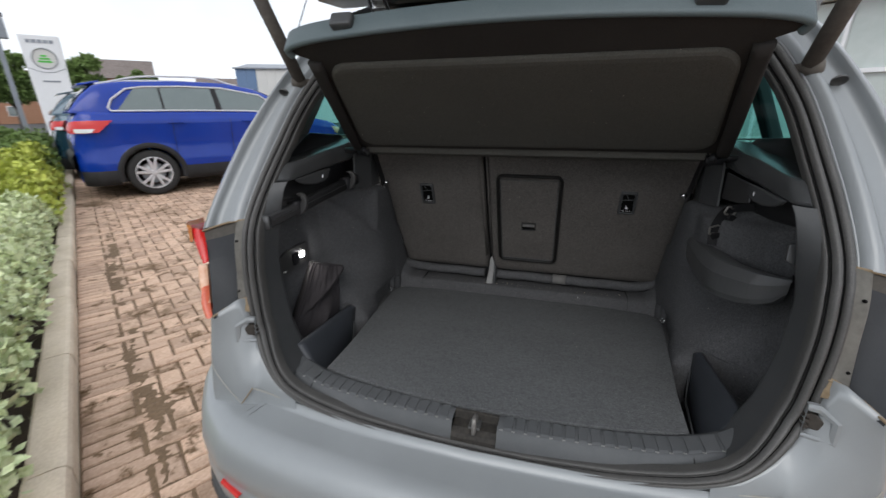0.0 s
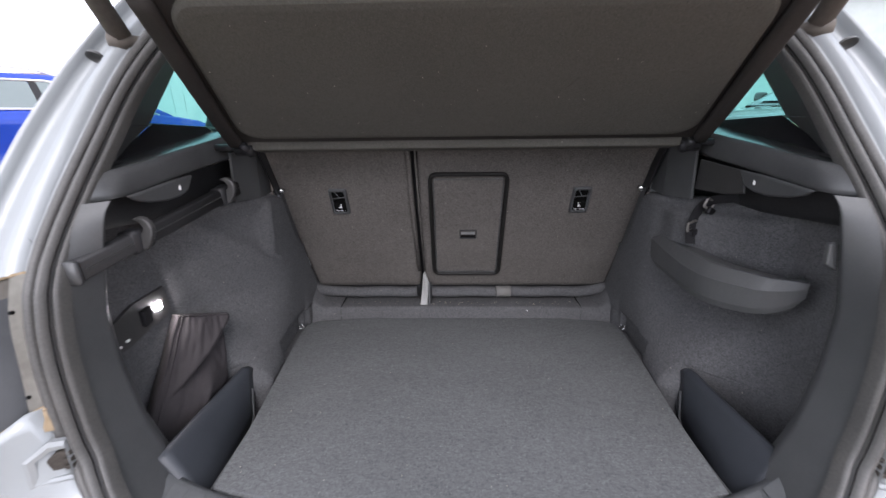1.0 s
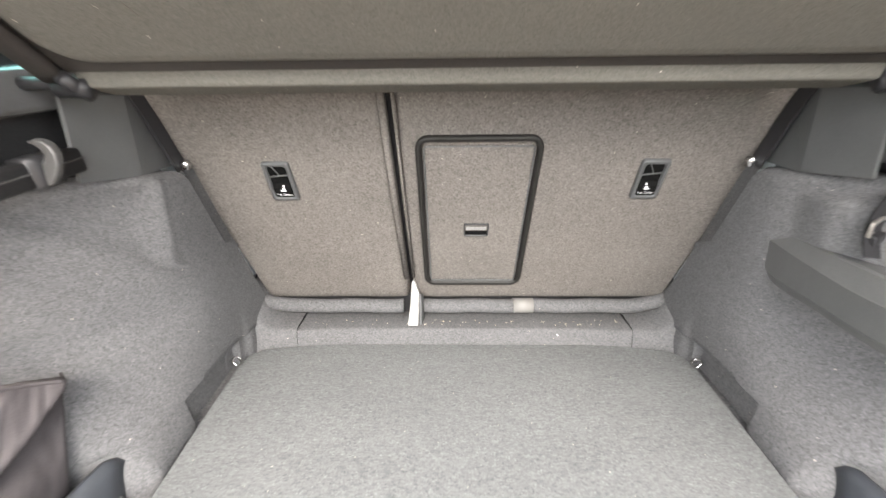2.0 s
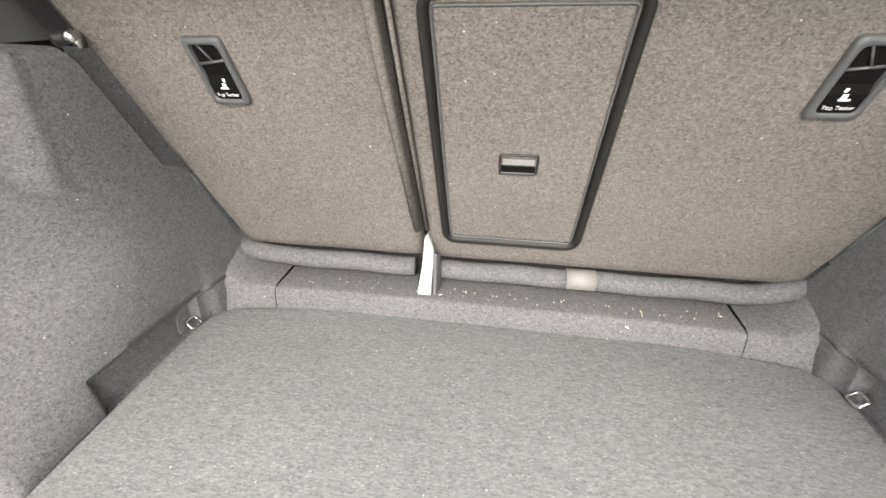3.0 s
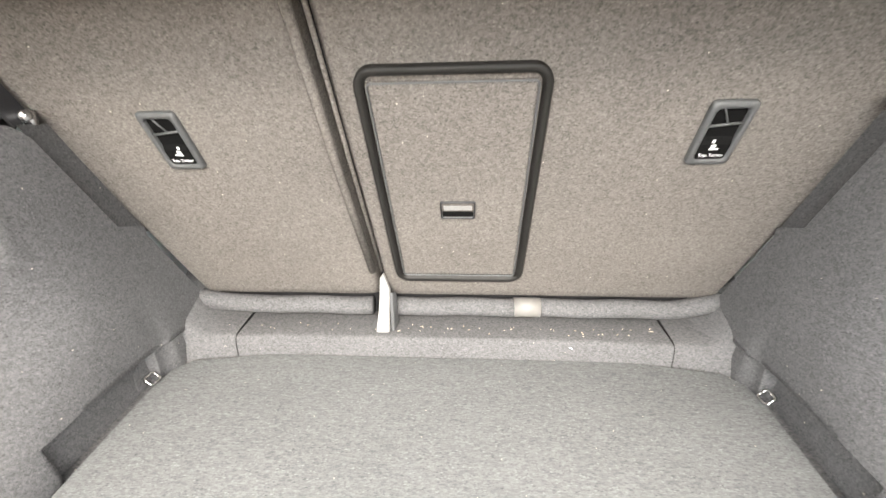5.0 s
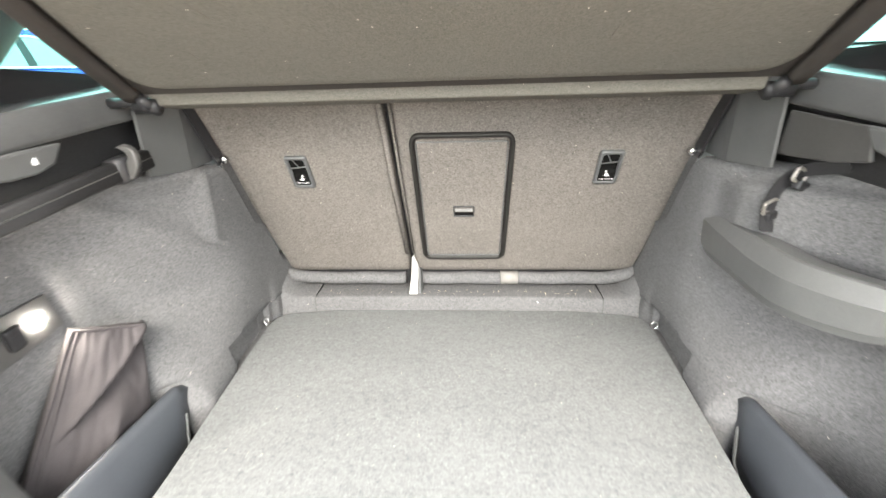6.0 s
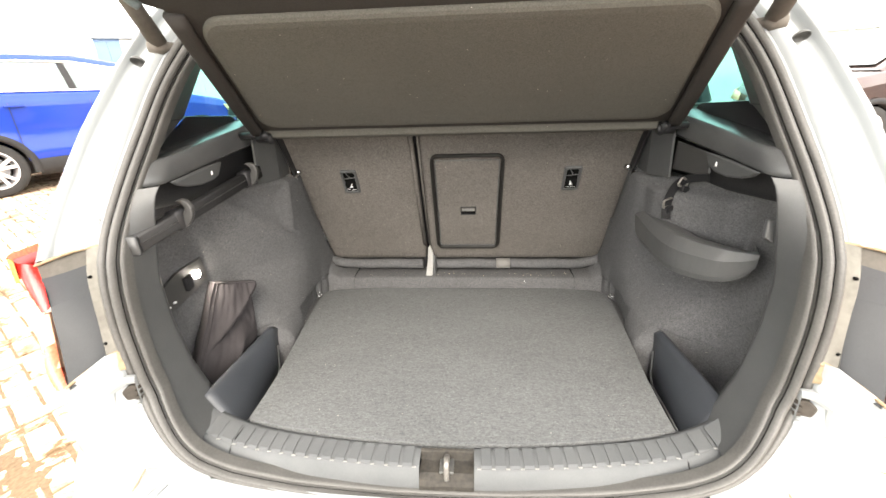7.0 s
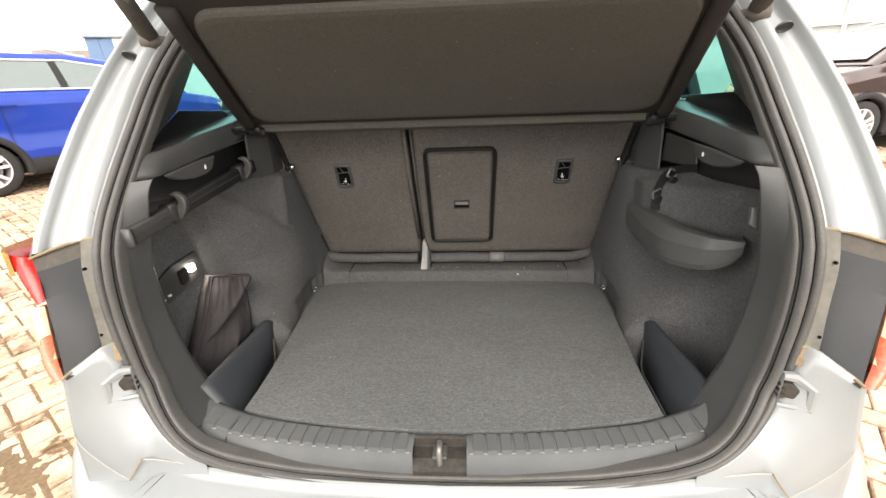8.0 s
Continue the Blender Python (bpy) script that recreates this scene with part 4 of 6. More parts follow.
for side in (-1, 1):
    rows = []
    zs = [-0.125, -0.09, -0.06, -0.02, 0.0, 0.012, 0.025, 0.04, 0.054, 0.0575, 0.0605, 0.07, 0.09, 0.12, 0.14, 0.16, 0.18, 0.20, 0.215, 0.23, 0.245, 0.26, 0.275, 0.29, 0.305, 0.32, 0.335, 0.35, 0.365, 0.38, 0.395, 0.403, 0.41, 0.417, 0.425, 0.431, 0.438, 0.445, 0.4475]
    for z in zs:
        front = min(0.93, seat_y(max(z, 0.1)) - 0.004) if z > 0.27 else min(0.935, 0.80 + (0.27 - z) * 0.60) if z > 0.06 else 0.815 + (0.06 - z) * 0.1
        front = min(front, seat_y(z) - 0.002)
        if z > 0.275:
            front = seat_y(z) - 0.045
        row = []
        for k in sorted(list(range(81)) + [49.7, 50.3, 50.6, 72.6, 73.3]):
            y = 0.095 + (front - 0.095) * (k / 80)
            x = wall_x(y, z)
            over = max(0.0, z - 0.425) / 0.0225
            x += 0.018 * over ** 3
            # tie-down recess
            if 0.545 < y < 0.752 and -0.01 < z < 0.06:
                x += 0.016 * min(1, (y - 0.545) / 0.005, (0.752 - y) / 0.005) * min(1, (0.06 - z) / 0.004)
            # facet on the shoulder of the arch
            inside = min((y - 0.414) * 0.603 + (z - 0.409) * 0.797, 0.44 - z, 0.606 - y)
            if side < 0:
                x += 0.013 * min(1.0, max(0.0, inside / 0.040)) - 0.0045 * max(0.0, 1 - abs(inside) / 0.016)
            else:
                # rounded bulge of the arch behind the pocket, flat on top
                rise = min(1.0, max(0.0, (y - 0.312) / 0.036)) * min(1.0, max(0.0, (0.60 - y) / 0.09))
                cut = min(1.0, max(0.0, (0.428 - z) / 0.022)) * min(1.0, max(0.0, (z - 0.26) / 0.06))
                x -= 0.030 * rise * rise * (3 - 2 * rise) * cut * cut * (3 - 2 * cut)
            row.append((side * x + 0.004, y, z))
        rows.append(row)
    rows.append([(side * 0.655, y, 0.449) for _, y, _ in rows[-1]])
    strip_z = [0.262, 0.275, 0.30, 0.36, 0.42, 0.4475]
    part("seat_side_strip", grid([[(side * (wall_x(seat_y(z) - 0.048, z) + d) + 0.004, seat_y(z) - o, z) for o, d in ((0.048, 0.0), (0.043, 0.003), (0.018, 0.008), (-0.012, 0.012))] for z in strip_z]), CARPET_SIDE, car, "felt strip beside the seat back", True)
    part("boot_side_wall", grid(rows), CARPET_SIDE, car, "dark felt-lined boot side wall over the wheel arch", True)
    part("floor_margin", grid([[(side * (curve_at(FLOOR_EDGE, y) - 0.008) + 0.004, y, -0.0035), (side * (curve_at(FLOOR_EDGE, y) + 0.030) + 0.004, y, -0.001)] for y in np.linspace(0.43, 0.80, 12)]), CARPET_SIDE, car, "felt margin between floor and side wall")
    # shiny tie-down ring in its cup
    rx = side * 0.515 + 0.005
    cup = part("ring_cup", prism([(rx + side * 0.012, y, z) for y, z in ((0.715, 0.002), (0.757, 0.002), (0.757, 0.045), (0.740, 0.055), (0.715, 0.035))], (side * 0.006, 0, 0)), CARPET_SIDE, car, "dark tie-down cup", bevel=0.003)
    loop = [Vector((side * (0.512 + 0.008 * q) + 0.004, 0.735 + p, 0.017 + 0.008 * q)) for p, q in ((a, b / 0.008) for a, b in rounded(0.0115, 0.0065, 0.005, 4))]
    part("tie_down_ring", sweep(loop, ring_section(0.0025, 8), closed=True, up=(side, 0, 1)), CHROME, cup, "bright tie-down ring", True)
    part("dimple", sweep([(rx + side * 0.004, 0.775, 0.006), (rx + side * 0.008, 0.780, 0.035)], ring_section(0.008, 10)), CARPET_SIDE, cup, "", True)

# ---- plastic pillar lining inside the seal, and the ledge that carries the shelf
for side in (-1, 1):
    loop = [p for p in opening_loop(0.037, 0.004) if p.x * side > 0.46 and -0.02 < p.z < 0.485]
    loop.sort(key=lambda p: p.z)
    rows = [[Vector(p) for p in loop]]
    inner = [(0.0, 0.492), (0.04, 0.518), (0.10, 0.546), (0.2, 0.570), (0.30, 0.578), (0.38, 0.566), (0.45, 0.553), (0.49, 0.545), (0.53, 0.55)]
    for f in (0.25, 0.6, 0.93, 1.0):
        rows.append([Vector((side * (abs(p.x) + (curve_at(inner, p.z) - abs(p.x)) * f), p.y + (max(0.135, p.y + 0.02) - p.y) * f, p.z + 0.004 * f)) for p in loop])
    rows.append([Vector((side * (abs(p.x) + 0.025), p.y + 0.03, p.z)) for p in rows[-1]])
    part("pillar_lining", grid(rows), PLASTIC, car, "dark grey plastic lining of the rear pillar", True)
    bottom = [(0.085, 0.474), (0.103, 0.479), (0.207, 0.486), (0.327, 0.510), (0.544, 0.548), (0.75, 0.575), (1.0, 0.60)]
    top = [(0.085, 0.508), (0.193, 0.530), (0.273, 0.546), (0.356, 0.566), (0.497, 0.594), (0.572, 0.612), (0.75, 0.63), (1.0, 0.645)]
    rows = []
    for x0, x1, which, dz in ((0.580, 0.663, 0, 0.02), (0.572, 0.572, 0, -0.001), (0.561, 0.561, 0, 0.003), (0.558, 0.558, 0, 0.010), (0.559, 0.559, 1, -0.010), (0.564, 0.564, 1, -0.001), (0.570, 0.572, 1, 0.0015), (0.592, 0.600, 1, 0.002), (0.632, 0.634, 1, 0.003)):
        table = (bottom, top)[which]
        y_in = 0.115
        for _ in range(8):
            y_in = flange_y(curve_at(table, y_in) + dz) + 0.022
        z_in = curve_at(table, y_in) + dz
        seal_x = curve_at([(b, a) for a, b in OPENING[9:19]], z_in) - 0.030
        y_in += 0.012
        rows.append([(side * seal_x, flange_y(z_in) + 0.008, z_in)] + [(side * (x0 + (x1 - x0) * min(1, max(0, k - 5) / 8)), y_in + (1.0 - y_in) * (k / 29), curve_at(table, y_in + (1.0 - y_in) * (k / 29)) + dz) for k in range(30)])
    part("shelf_ledge", grid(rows), LEDGE_PLASTIC, car, "dark grey plastic ledge that carries the shelf", True)
    # triangular lining behind the ledge, with the quarter window cut out
    def lin(y, z):
        return (side * (0.600 + 0.15 * (z - 0.54)), y, z)
    edge = [(curve_at([(b, a) for a, b in OPENING[9:19]], z) - 0.032, flange_y(z) + 0.010, z) for z in (0.530, 0.585, 0.66, 0.75, 0.83, 0.875)]
    win = [(0.222, 0.539), (0.279, 0.579), (0.345, 0.618), (0.482, 0.750), (0.56, 0.815), (0.60, 0.835)]
    seal_line = [Vector((side * x, y, z)) for x, y, z in edge]
    win_line = [Vector(lin(*p)) for p in win]
    part("window_lining", grid([seal_line, [a.lerp(b, 0.35) + Vector((side * 0.006, 0, 0)) for a, b in zip(seal_line, win_line)], win_line, [p + Vector((side * 0.034, 0.045, 0.0)) for p in win_line]]), PLASTIC, car, "dark grey plastic lining beside the quarter window", True)
    upper = sorted([p for p in opening_loop(0.037, 0.006) if p.x * side > 0.30 and p.z > 0.86], key=lambda p: p.z)
    rows = [[Vector(p) for p in upper]]
    for f in (0.3, 1.0):
        rows.append([Vector((side * (abs(p.x) - 0.012 * f), p.y + 0.055 * f, p.z - 0.01 * f)) for p in upper])
    part("pillar_lining", grid(rows), PLASTIC_DARK, car, "dark plastic lining of the upper pillar", True)
    part("lining_seam", sweep([(side * 0.588, 0.205, 0.600), (lin(0.335, 0.612)[0] - side * 0.002, 0.335, 0.612)], ring_section(0.0015, 6)), PLASTIC, car)
    def sill_z(y):
        return curve_at([(0.25, 0.545), (0.262, 0.552), (0.32, 0.58), (0.388, 0.620), (0.611, 0.628), (1.0, 0.65)], y)
    panel_y = (0.25, 0.262, 0.29, 0.32, 0.355, 0.388, 0.43, 0.48, 0.53, 0.575)
    part("window_lining", grid([[(side * 0.624, y, curve_at(top, y) + 0.0015), (side * 0.628, y, (curve_at(top, y) + sill_z(y)) / 2), (side * 0.634, y, sill_z(y) - 0.002), (side * 0.637, y, sill_z(y))] for y in panel_y]), PLASTIC_DARK, car, "black panel below the quarter window", True)
    part("window_sill_strip", grid([[(side * 0.634, y, sill_z(y)), (side * 0.645, y, sill_z(y) + 0.001), (side * 0.670, y, sill_z(y) - 0.004)] for y in (0.388, 0.41, 0.46, 0.55, 0.75, 1.0)]), PLASTIC, car, "grey sill strip under the quarter window", True)
    part("window_lining", grid([[lin(y, 0.93), lin(y, 0.84), (side * 0.67, y, 0.845)] for y in (0.44, 0.6, 0.8, 1.0)]), HEADLINER, car, "grey lining over the quarter window")
    part("quarter_window", grid([[(side * 0.672, y, z0), (side * 0.668, y, z1)] for y, z0, z1 in ((0.335, 0.57, 0.60), (0.42, 0.565, 0.70), (0.52, 0.565, 0.79), (0.60, 0.565, 0.825), (1.0, 0.565, 0.835))]), TINT, car, "green-tinted quarter window")
    # bag-hook housing under the ledge with its white mark
    hook = part("hook_housing", prism([(side * 0.560, y, z) for y, z in ((0.188, 0.488), (0.205, 0.479), (0.235, 0.473), (0.28, 0.471), (0.318, 0.476), (0.343, 0.486), (0.362, 0.516), (0.30, 0.508))], (-side * 0.010, 0, 0)), PLASTIC, car, "dark grey fold-out hook housing under the ledge", bevel=0.004)
    part("white_mark", prism([(side * 0.5495, y, z) for y, z in ((0.3115, 0.4890), (0.3160, 0.4890), (0.3165, 0.4935), (0.3140, 0.4985), (0.311, 0.4935))], (-side * 0.0015, 0, 0)), WHITE_INK, hook, "white hook mark")
    if side > 0:
        part("flap_panel", prism([(0.559, y, z) for y, z in ((0.498, 0.536), (0.352, 0.514), (0.343, 0.470), (0.40, 0.464), (0.508, 0.466))], (-0.006, 0, 0)), HOOK, car, "grey cover plate under the ledge", bevel=0.003)
    # panel between the ledge and the seat catch
    part("catch_panel", grid([[(side * 0.545, 0.50, 0.445), (side * 0.545, 0.50, 0.56)], [(side * 0.532, 0.60, 0.445), (side * 0.536, 0.60, 0.57)], [(side * 0.540, 0.685, 0.455), (side * 0.545, 0.66, 0.58)]]), PLASTIC, car, "dark grey plastic panel beside the seat catch", solid=0.006)
    part("belt_strip", sweep([(side * 0.532, 0.610, 0.590), (side * 0.526, 0.645, 0.530), (side * 0.518, 0.684, 0.450)], [(-0.014, -0.002), (0.014, -0.002), (0.014, 0.002), (-0.014, 0.002)], up=(side, 0, 0)), PLASTIC_DARK, car, "black strip between panel and seat back")
    # Trim black on this lining paints in the shade of the cavity.
    part("back_panel", grid([[(side * x, y, z) for x, z in ((0.625, 0.428), (0.606, 0.44), (0.600, 0.47), (0.600, 0.545))] for y in (0.19, 0.40, 0.75)]), TRIM_BLACK, car, "lining behind the ledge, coloured black for the shade of the cavity", True)

# right: curved plastic pocket, strap with buckles; left: bar with sliding hooks, lamp panel
POCKET_TOP = smooth_path([(0.530, 0.642, 0.338), (0.528, 0.610, 0.347), (0.519, 0.493, 0.337), (0.523, 0.372, 0.326), (0.561, 0.274, 0.323), (0.590, 0.248, 0.3225), (0.614, 0.231, 0.322)], 6)
POCKET_LOW = smooth_path([(0.530, 0.645, 0.312), (0.528, 0.612, 0.262), (0.520, 0.505, 0.249), (0.522, 0.385, 0.236), (0.557, 0.290, 0.243), (0.594, 0.252, 0.262), (0.614, 0.234, 0.292)], 6)
rows = []
for k, (a, b) in enumerate(zip(POCKET_TOP, POCKET_LOW)):
    lip = 0.10 + 0.22 * min(1, k / 14)
    deep = min(1, (len(POCKET_TOP) - 1 - k) / 10)
    back = Vector((1, 0, 0)).lerp(Vector((0.45, 0.9, 0)), 1 - deep)
    rows.append([a + back * 0.060 + Vector((0, 0, -0.012 * deep)), a + back * 0.040 + Vector((0, 0, -0.002)), a + back * 0.006, a + Vector((0.001, 0, -0.002)), a.lerp(b, lip) - back * 0.009 * deep, a.lerp(b, lip + 0.02) - back * 0.010 * deep, a.lerp(b, 0.84) - back * 0.006 * deep, a.lerp(b, 0.88) - back * 0.004 * deep, b + Vector((0.0, 0, 0)), b + back * 0.03 + Vector((0, 0, -0.001))])
rows.append([p + Vector((0.003, 0.006, 0)) for p in rows[-1]])
rows.append([p + Vector((0.027, 0.054, 0)) for p in rows[-1]])
pocket = part("side_pocket", grid(rows), POCKET_PLASTIC, car, "curved dark grey plastic side pocket", False)
part("catch_tab", prism([(0.557, 0.147, 0.411), (0.569, 0.147, 0.413), (0.574, 0.147, 0.368), (0.557, 0.147, 0.379)], (0, 0.010, 0)), PLASTIC, car, "grey plastic catch on the side wall", bevel=0.002)
strap = tagged(part("luggage_strap", sweep(smooth_path([(0.60, 0.42, 0.455), (0.571, 0.455, 0.447), (0.552, 0.468, 0.432), (0.540, 0.474, 0.400), (0.536, 0.474, 0.375), (0.533, 0.462, 0.345)], 5), [(-0.011, -0.0012), (0.011, -0.0012), (0.011, 0.0012), (-0.011, 0.0012)], up=(0, 1, 0.2)), PLASTIC_DARK, None, "", False), "black luggage strap with steel buckles hanging in the boot", "strap")
strap.matrix_world = CAR
for p, a in (((0.562, 0.458, 0.437), 20), ((0.537, 0.472, 0.385), -15)):
    b = part("buckle", sweep([Vector((x, 0, z)) for x, z in rounded(0.014, 0.010, 0.004, 3)], ring_section(0.0028, 6), closed=True, up=(0, 1, 0)), STEEL_DULL, strap, "dull steel buckle frame", True)
    b.matrix_local = pose(*p, 10, a, 25)
    b2 = part("buckle_block", box(-0.011, 0.011, -0.006, 0.006, -0.008, 0.008), PLASTIC_DARK, strap, "black buckle body", bevel=0.003)
    b2.matrix_local = pose(p[0] + 0.004, p[1], p[2] - 0.016, 10, a, 25)

BAR_A, BAR_B = Vector((-0.573, 0.088, 0.386)), Vector((-0.541, 0.500, 0.478))
bar = part("hook_rail", sweep([BAR_A, BAR_A.lerp(BAR_B, 0.5), BAR_B], rounded(0.011, 0.0165, 0.005, 3)), TRIM_BLACK, car, "black rail with two sliding bag hooks", True)
part("rail_cap", sweep([BAR_A + Vector((0, -0.006, -0.001)), BAR_A + Vector((0, 0.002, 0))], rounded(0.0125, 0.018, 0.005, 3)), PLASTIC, bar, "grey end cap", True)
part("rail_groove", sweep([BAR_A + Vector((0.0115, 0.01, 0.003)), BAR_B + Vector((0.0115, 0, 0.003))], ring_section(0.0012, 6)), HOOK, bar)
for f in (0.27, 0.86):
    c = BAR_A.lerp(BAR_B, f)
    claw = [(0.010, -0.026), (0.024, -0.018), (0.034, -0.004), (0.040, 0.012), (0.041, 0.030), (0.034, 0.045), (0.022, 0.054), (0.008, 0.056), (-0.008, 0.050), (0.004, 0.047), (0.014, 0.040), (0.019, 0.030), (0.016, 0.020), (0.006, 0.016), (-0.010, 0.015), (-0.010, -0.020)]
    run = (BAR_B - BAR_A).normalized() * 0.011
    part("bag_hook", prism([c + Vector((0.004 + 0.72 * a, 0, 0.72 * b)) for a, b in claw], run), HOOK, bar, "grey sliding claw hook", bevel=0.003)
    part("hook_slider", sweep([c - run * 1.2, c + run * 2.2], rounded(0.0140, 0.0205, 0.006, 3)), PLASTIC_DARK, bar, "black slider", True)

panel = part("lamp_panel", grid([[(-0.639, y0, z0), (-0.637, y1, z1)] for (y0, z0), (y1, z1) in (((0.19, 0.19), (0.19, 0.25)), ((0.27, 0.205), (0.25, 0.275)), ((0.35, 0.225), (0.335, 0.285)))]), HOOK, car, "dark plastic lamp panel on the side wall", solid=0.006)
part("lamp_lens", box(-0.640, -0.6322, 0.305, 0.321, 0.241, 0.2565), LAMP_ON, panel, "lit white boot lamp", bevel=0.0006)
part("lamp_switch", prism([(-0.634, y, z) for y, z in ((0.262, 0.222), (0.285, 0.226), (0.283, 0.262), (0.258, 0.258))], (0.012, 0, 0)), PLASTIC_DARK, panel, "glossy black socket cap", bevel=0.004)
for y, z in ((0.205, 0.205), (0.225, 0.21)):
    part("switch_mark", box(-0.636, -0.632, y - 0.004, y + 0.004, z, z + 0.004), WHITE_INK, panel)

# ---- loose things in the boot
for side in (-1, 1):
    divider = tagged(new("cargo_divider"), "dark blue-grey plastic cargo divider standing beside the boot floor", "divider", "cargo dividers")
    divider.matrix_world = CAR
    low_f, low_r, top_f, top_r = Vector((0.500, 0.368, -0.075)), Vector((0.428, 0.088, -0.045)), Vector((0.514, 0.420, 0.058)), Vector((0.516, 0.106, 0.047))
    rows = []
    for g in np.linspace(0, 1, 12):
        lo, hi = low_f.lerp(low_r, g), top_f.lerp(top_r, g)
        hi.z -= 0.012 * max(0, 0.06 - g) / 0.06
        out = Vector((0.016, 0.006, 0.004))
        r = [lo, lo.lerp(hi, 0.3), lo.lerp(hi, 0.7), lo.lerp(hi, 0.93), hi, hi + out * 0.6 + Vector((0, 0, 0.003)), hi + out, lo.lerp(hi, 0.6) + out, lo + out]
        rows.append([(side * p.x + 0.006, p.y, p.z) for p in r])
    part("divider_panel", grid(rows, close_v=True, cap=True), PLASTIC_BLUE, divider, "", True)
    strip = [low_f.lerp(top_f, 0.62).lerp(top_r, 0.03), low_f.lerp(top_f, 0.20).lerp(low_r, 0.03), low_f.lerp(low_r, 0.10) + Vector((0, 0, 0.012)), low_f.lerp(low_r, 0.55) + Vector((0.004, 0, 0.028)), low_f.lerp(low_r, 0.98) + Vector((0.008, 0, 0.042))]
    part("edge_strip", sweep([(side * (p.x - 0.002) + 0.006, p.y, p.z) for p in strip], ring_section(0.0028, 6)), PLASTIC, divider, "lighter edge strip", True)

bag_rows = []
TLc, TRc, BRc, BLc = Vector((-0.612, 0.335, 0.216)), Vector((-0.560, 0.416, 0.190)), Vector((-0.560, 0.345, -0.07)), Vector((-0.595, 0.118, -0.05))
BAG_OUT = Vector((0.78, -0.6, 0.16)).normalized()


def bag_fold(u, v):
    """How far the cloth stands out: a deep slanting fold from the top corner, a ridge below it, soft creases."""
    ax, ay, bx, by = 1.0, 0.02, 0.10, 0.52
    t = ((u - ax) * (bx - ax) + (v - ay) * (by - ay)) / ((bx - ax) ** 2 + (by - ay) ** 2)
    d = ((u - ax) * (by - ay) - (v - ay) * (bx - ax)) / math.hypot(bx - ax, by - ay)
    along = max(0.0, 1 - max(0.0, t) ** 2.2) if t < 1 else 0.0
    deep = along * (0.030 * math.exp(-abs(d) / 0.13) if d < 0 else 0.030 - 0.068 * (1 - math.exp(-d / 0.018)) * math.exp(-d / 0.17)) if t > -0.2 else 0.0
    ridge = 0.024 * math.exp(-abs(u - 0.66 + 0.18 * (v - 0.45)) / 0.16) * min(1.0, max(0.0, (v - 0.34) / 0.2))
    crease = 0.0014 * math.sin(16 * u + 9 * v) * v + 0.006 * noise.noise(Vector((u * 4, v * 5, 2))) + 0.0025 * noise.noise(Vector((u * 13, v * 11, 7)))
    belly = 0.028 * math.sin(math.pi * min(1, max(0, u))) * math.sin(math.pi * min(1, 0.15 + 0.85 * v))
    return (deep + ridge + crease + belly) * (1 - 0.75 * max(0.0, v - 0.5) / 0.5)


for v in np.linspace(0, 1, 70):
    row = []
    for u in np.linspace(-0.06, 1.06, 66):
        uu = min(1, max(0, u))
        p = TLc.lerp(TRc, uu).lerp(BLc.lerp(BRc, uu), v)
        back = 0.03 * (max(0, -u) + max(0, u - 1)) / 0.06
        row.append(p + BAG_OUT * (bag_fold(uu, v) - back))
    bag_rows.append(row)
bag_rows.insert(0, [Vector(p) - BAG_OUT * 0.012 + Vector((0, 0, 0.003)) for p in bag_rows[0]])
bag = tagged(new("tool_bag"), "grey cloth pouch folded against the boot wall behind a divider", "bag")
bag.matrix_world = CAR
part("bag_cloth", grid(bag_rows), BAG_CLOTH, bag, "", True, solid=0.004)
part("bag_seam", sweep(smooth_path([TLc.lerp(TRc, u) + BAG_OUT * (bag_fold(u, 0.0) + 0.002) + Vector((0, 0, 0.002)) for u in (0.02, 0.2, 0.4, 0.6, 0.8, 0.97)], 4), ring_section(0.0026, 8)), BAG_CLOTH, bag, "rolled top hem", True)
for u in (0.015, 0.085):
    edge = [TLc.lerp(TRc, u).lerp(BLc.lerp(BRc, u), k / 14) + BAG_OUT * (bag_fold(u, k / 14) + 0.0035) for k in range(13)]
    part("bag_seam", sweep(smooth_path(edge, 3), ring_section(0.0021, 6)), BAG_CLOTH, bag, "dark piping", True)
part("hem_clip", sweep(smooth_path([TRc + BAG_OUT * 0.006 + Vector((-0.008, -0.008, 0.004)), TRc + BAG_OUT * 0.012 + Vector((-0.002, -0.004, -0.004)), TRc + BAG_OUT * 0.008 + Vector((-0.003, -0.006, -0.012))], 4), ring_section(0.0016, 6)), PLASTIC_GREY, bag, "small pale hem clip", True)

# crumbs, straw ends and lint on the floor and the step
rng = random.Random(41)
crumbs = []
for k in range(110):
    on_step = k < 45
    x = rng.uniform(-0.39, 0.40) if on_step else rng.choice((rng.uniform(-0.40, 0.40), rng.uniform(0.15, 0.46)))
    y = rng.uniform(0.850, 0.878) if on_step else rng.uniform(0.12, 0.80)
    z = 0.0475 + 0.1 * (y - 0.85) if on_step else 0.0008
    a, size = rng.uniform(0, math.pi), rng.choice((0.0012, 0.0016, 0.0022, 0.0038))
    c, q = math.cos(a) * size, math.sin(a) * size
    w = 0.22 if size > 0.003 else 0.6
    crumbs.append(prism([(x + c, y + q, z), (x - w * q, y + w * c, z), (x - c, y - q, z), (x + w * q, y - w * c, z)], (0, 0, 0.0008)))
litter = tagged(part("floor_crumbs", joined(*crumbs), CRUMBS), "pale crumbs and straw ends scattered on the boot floor", "crumbs", kind="stuff")
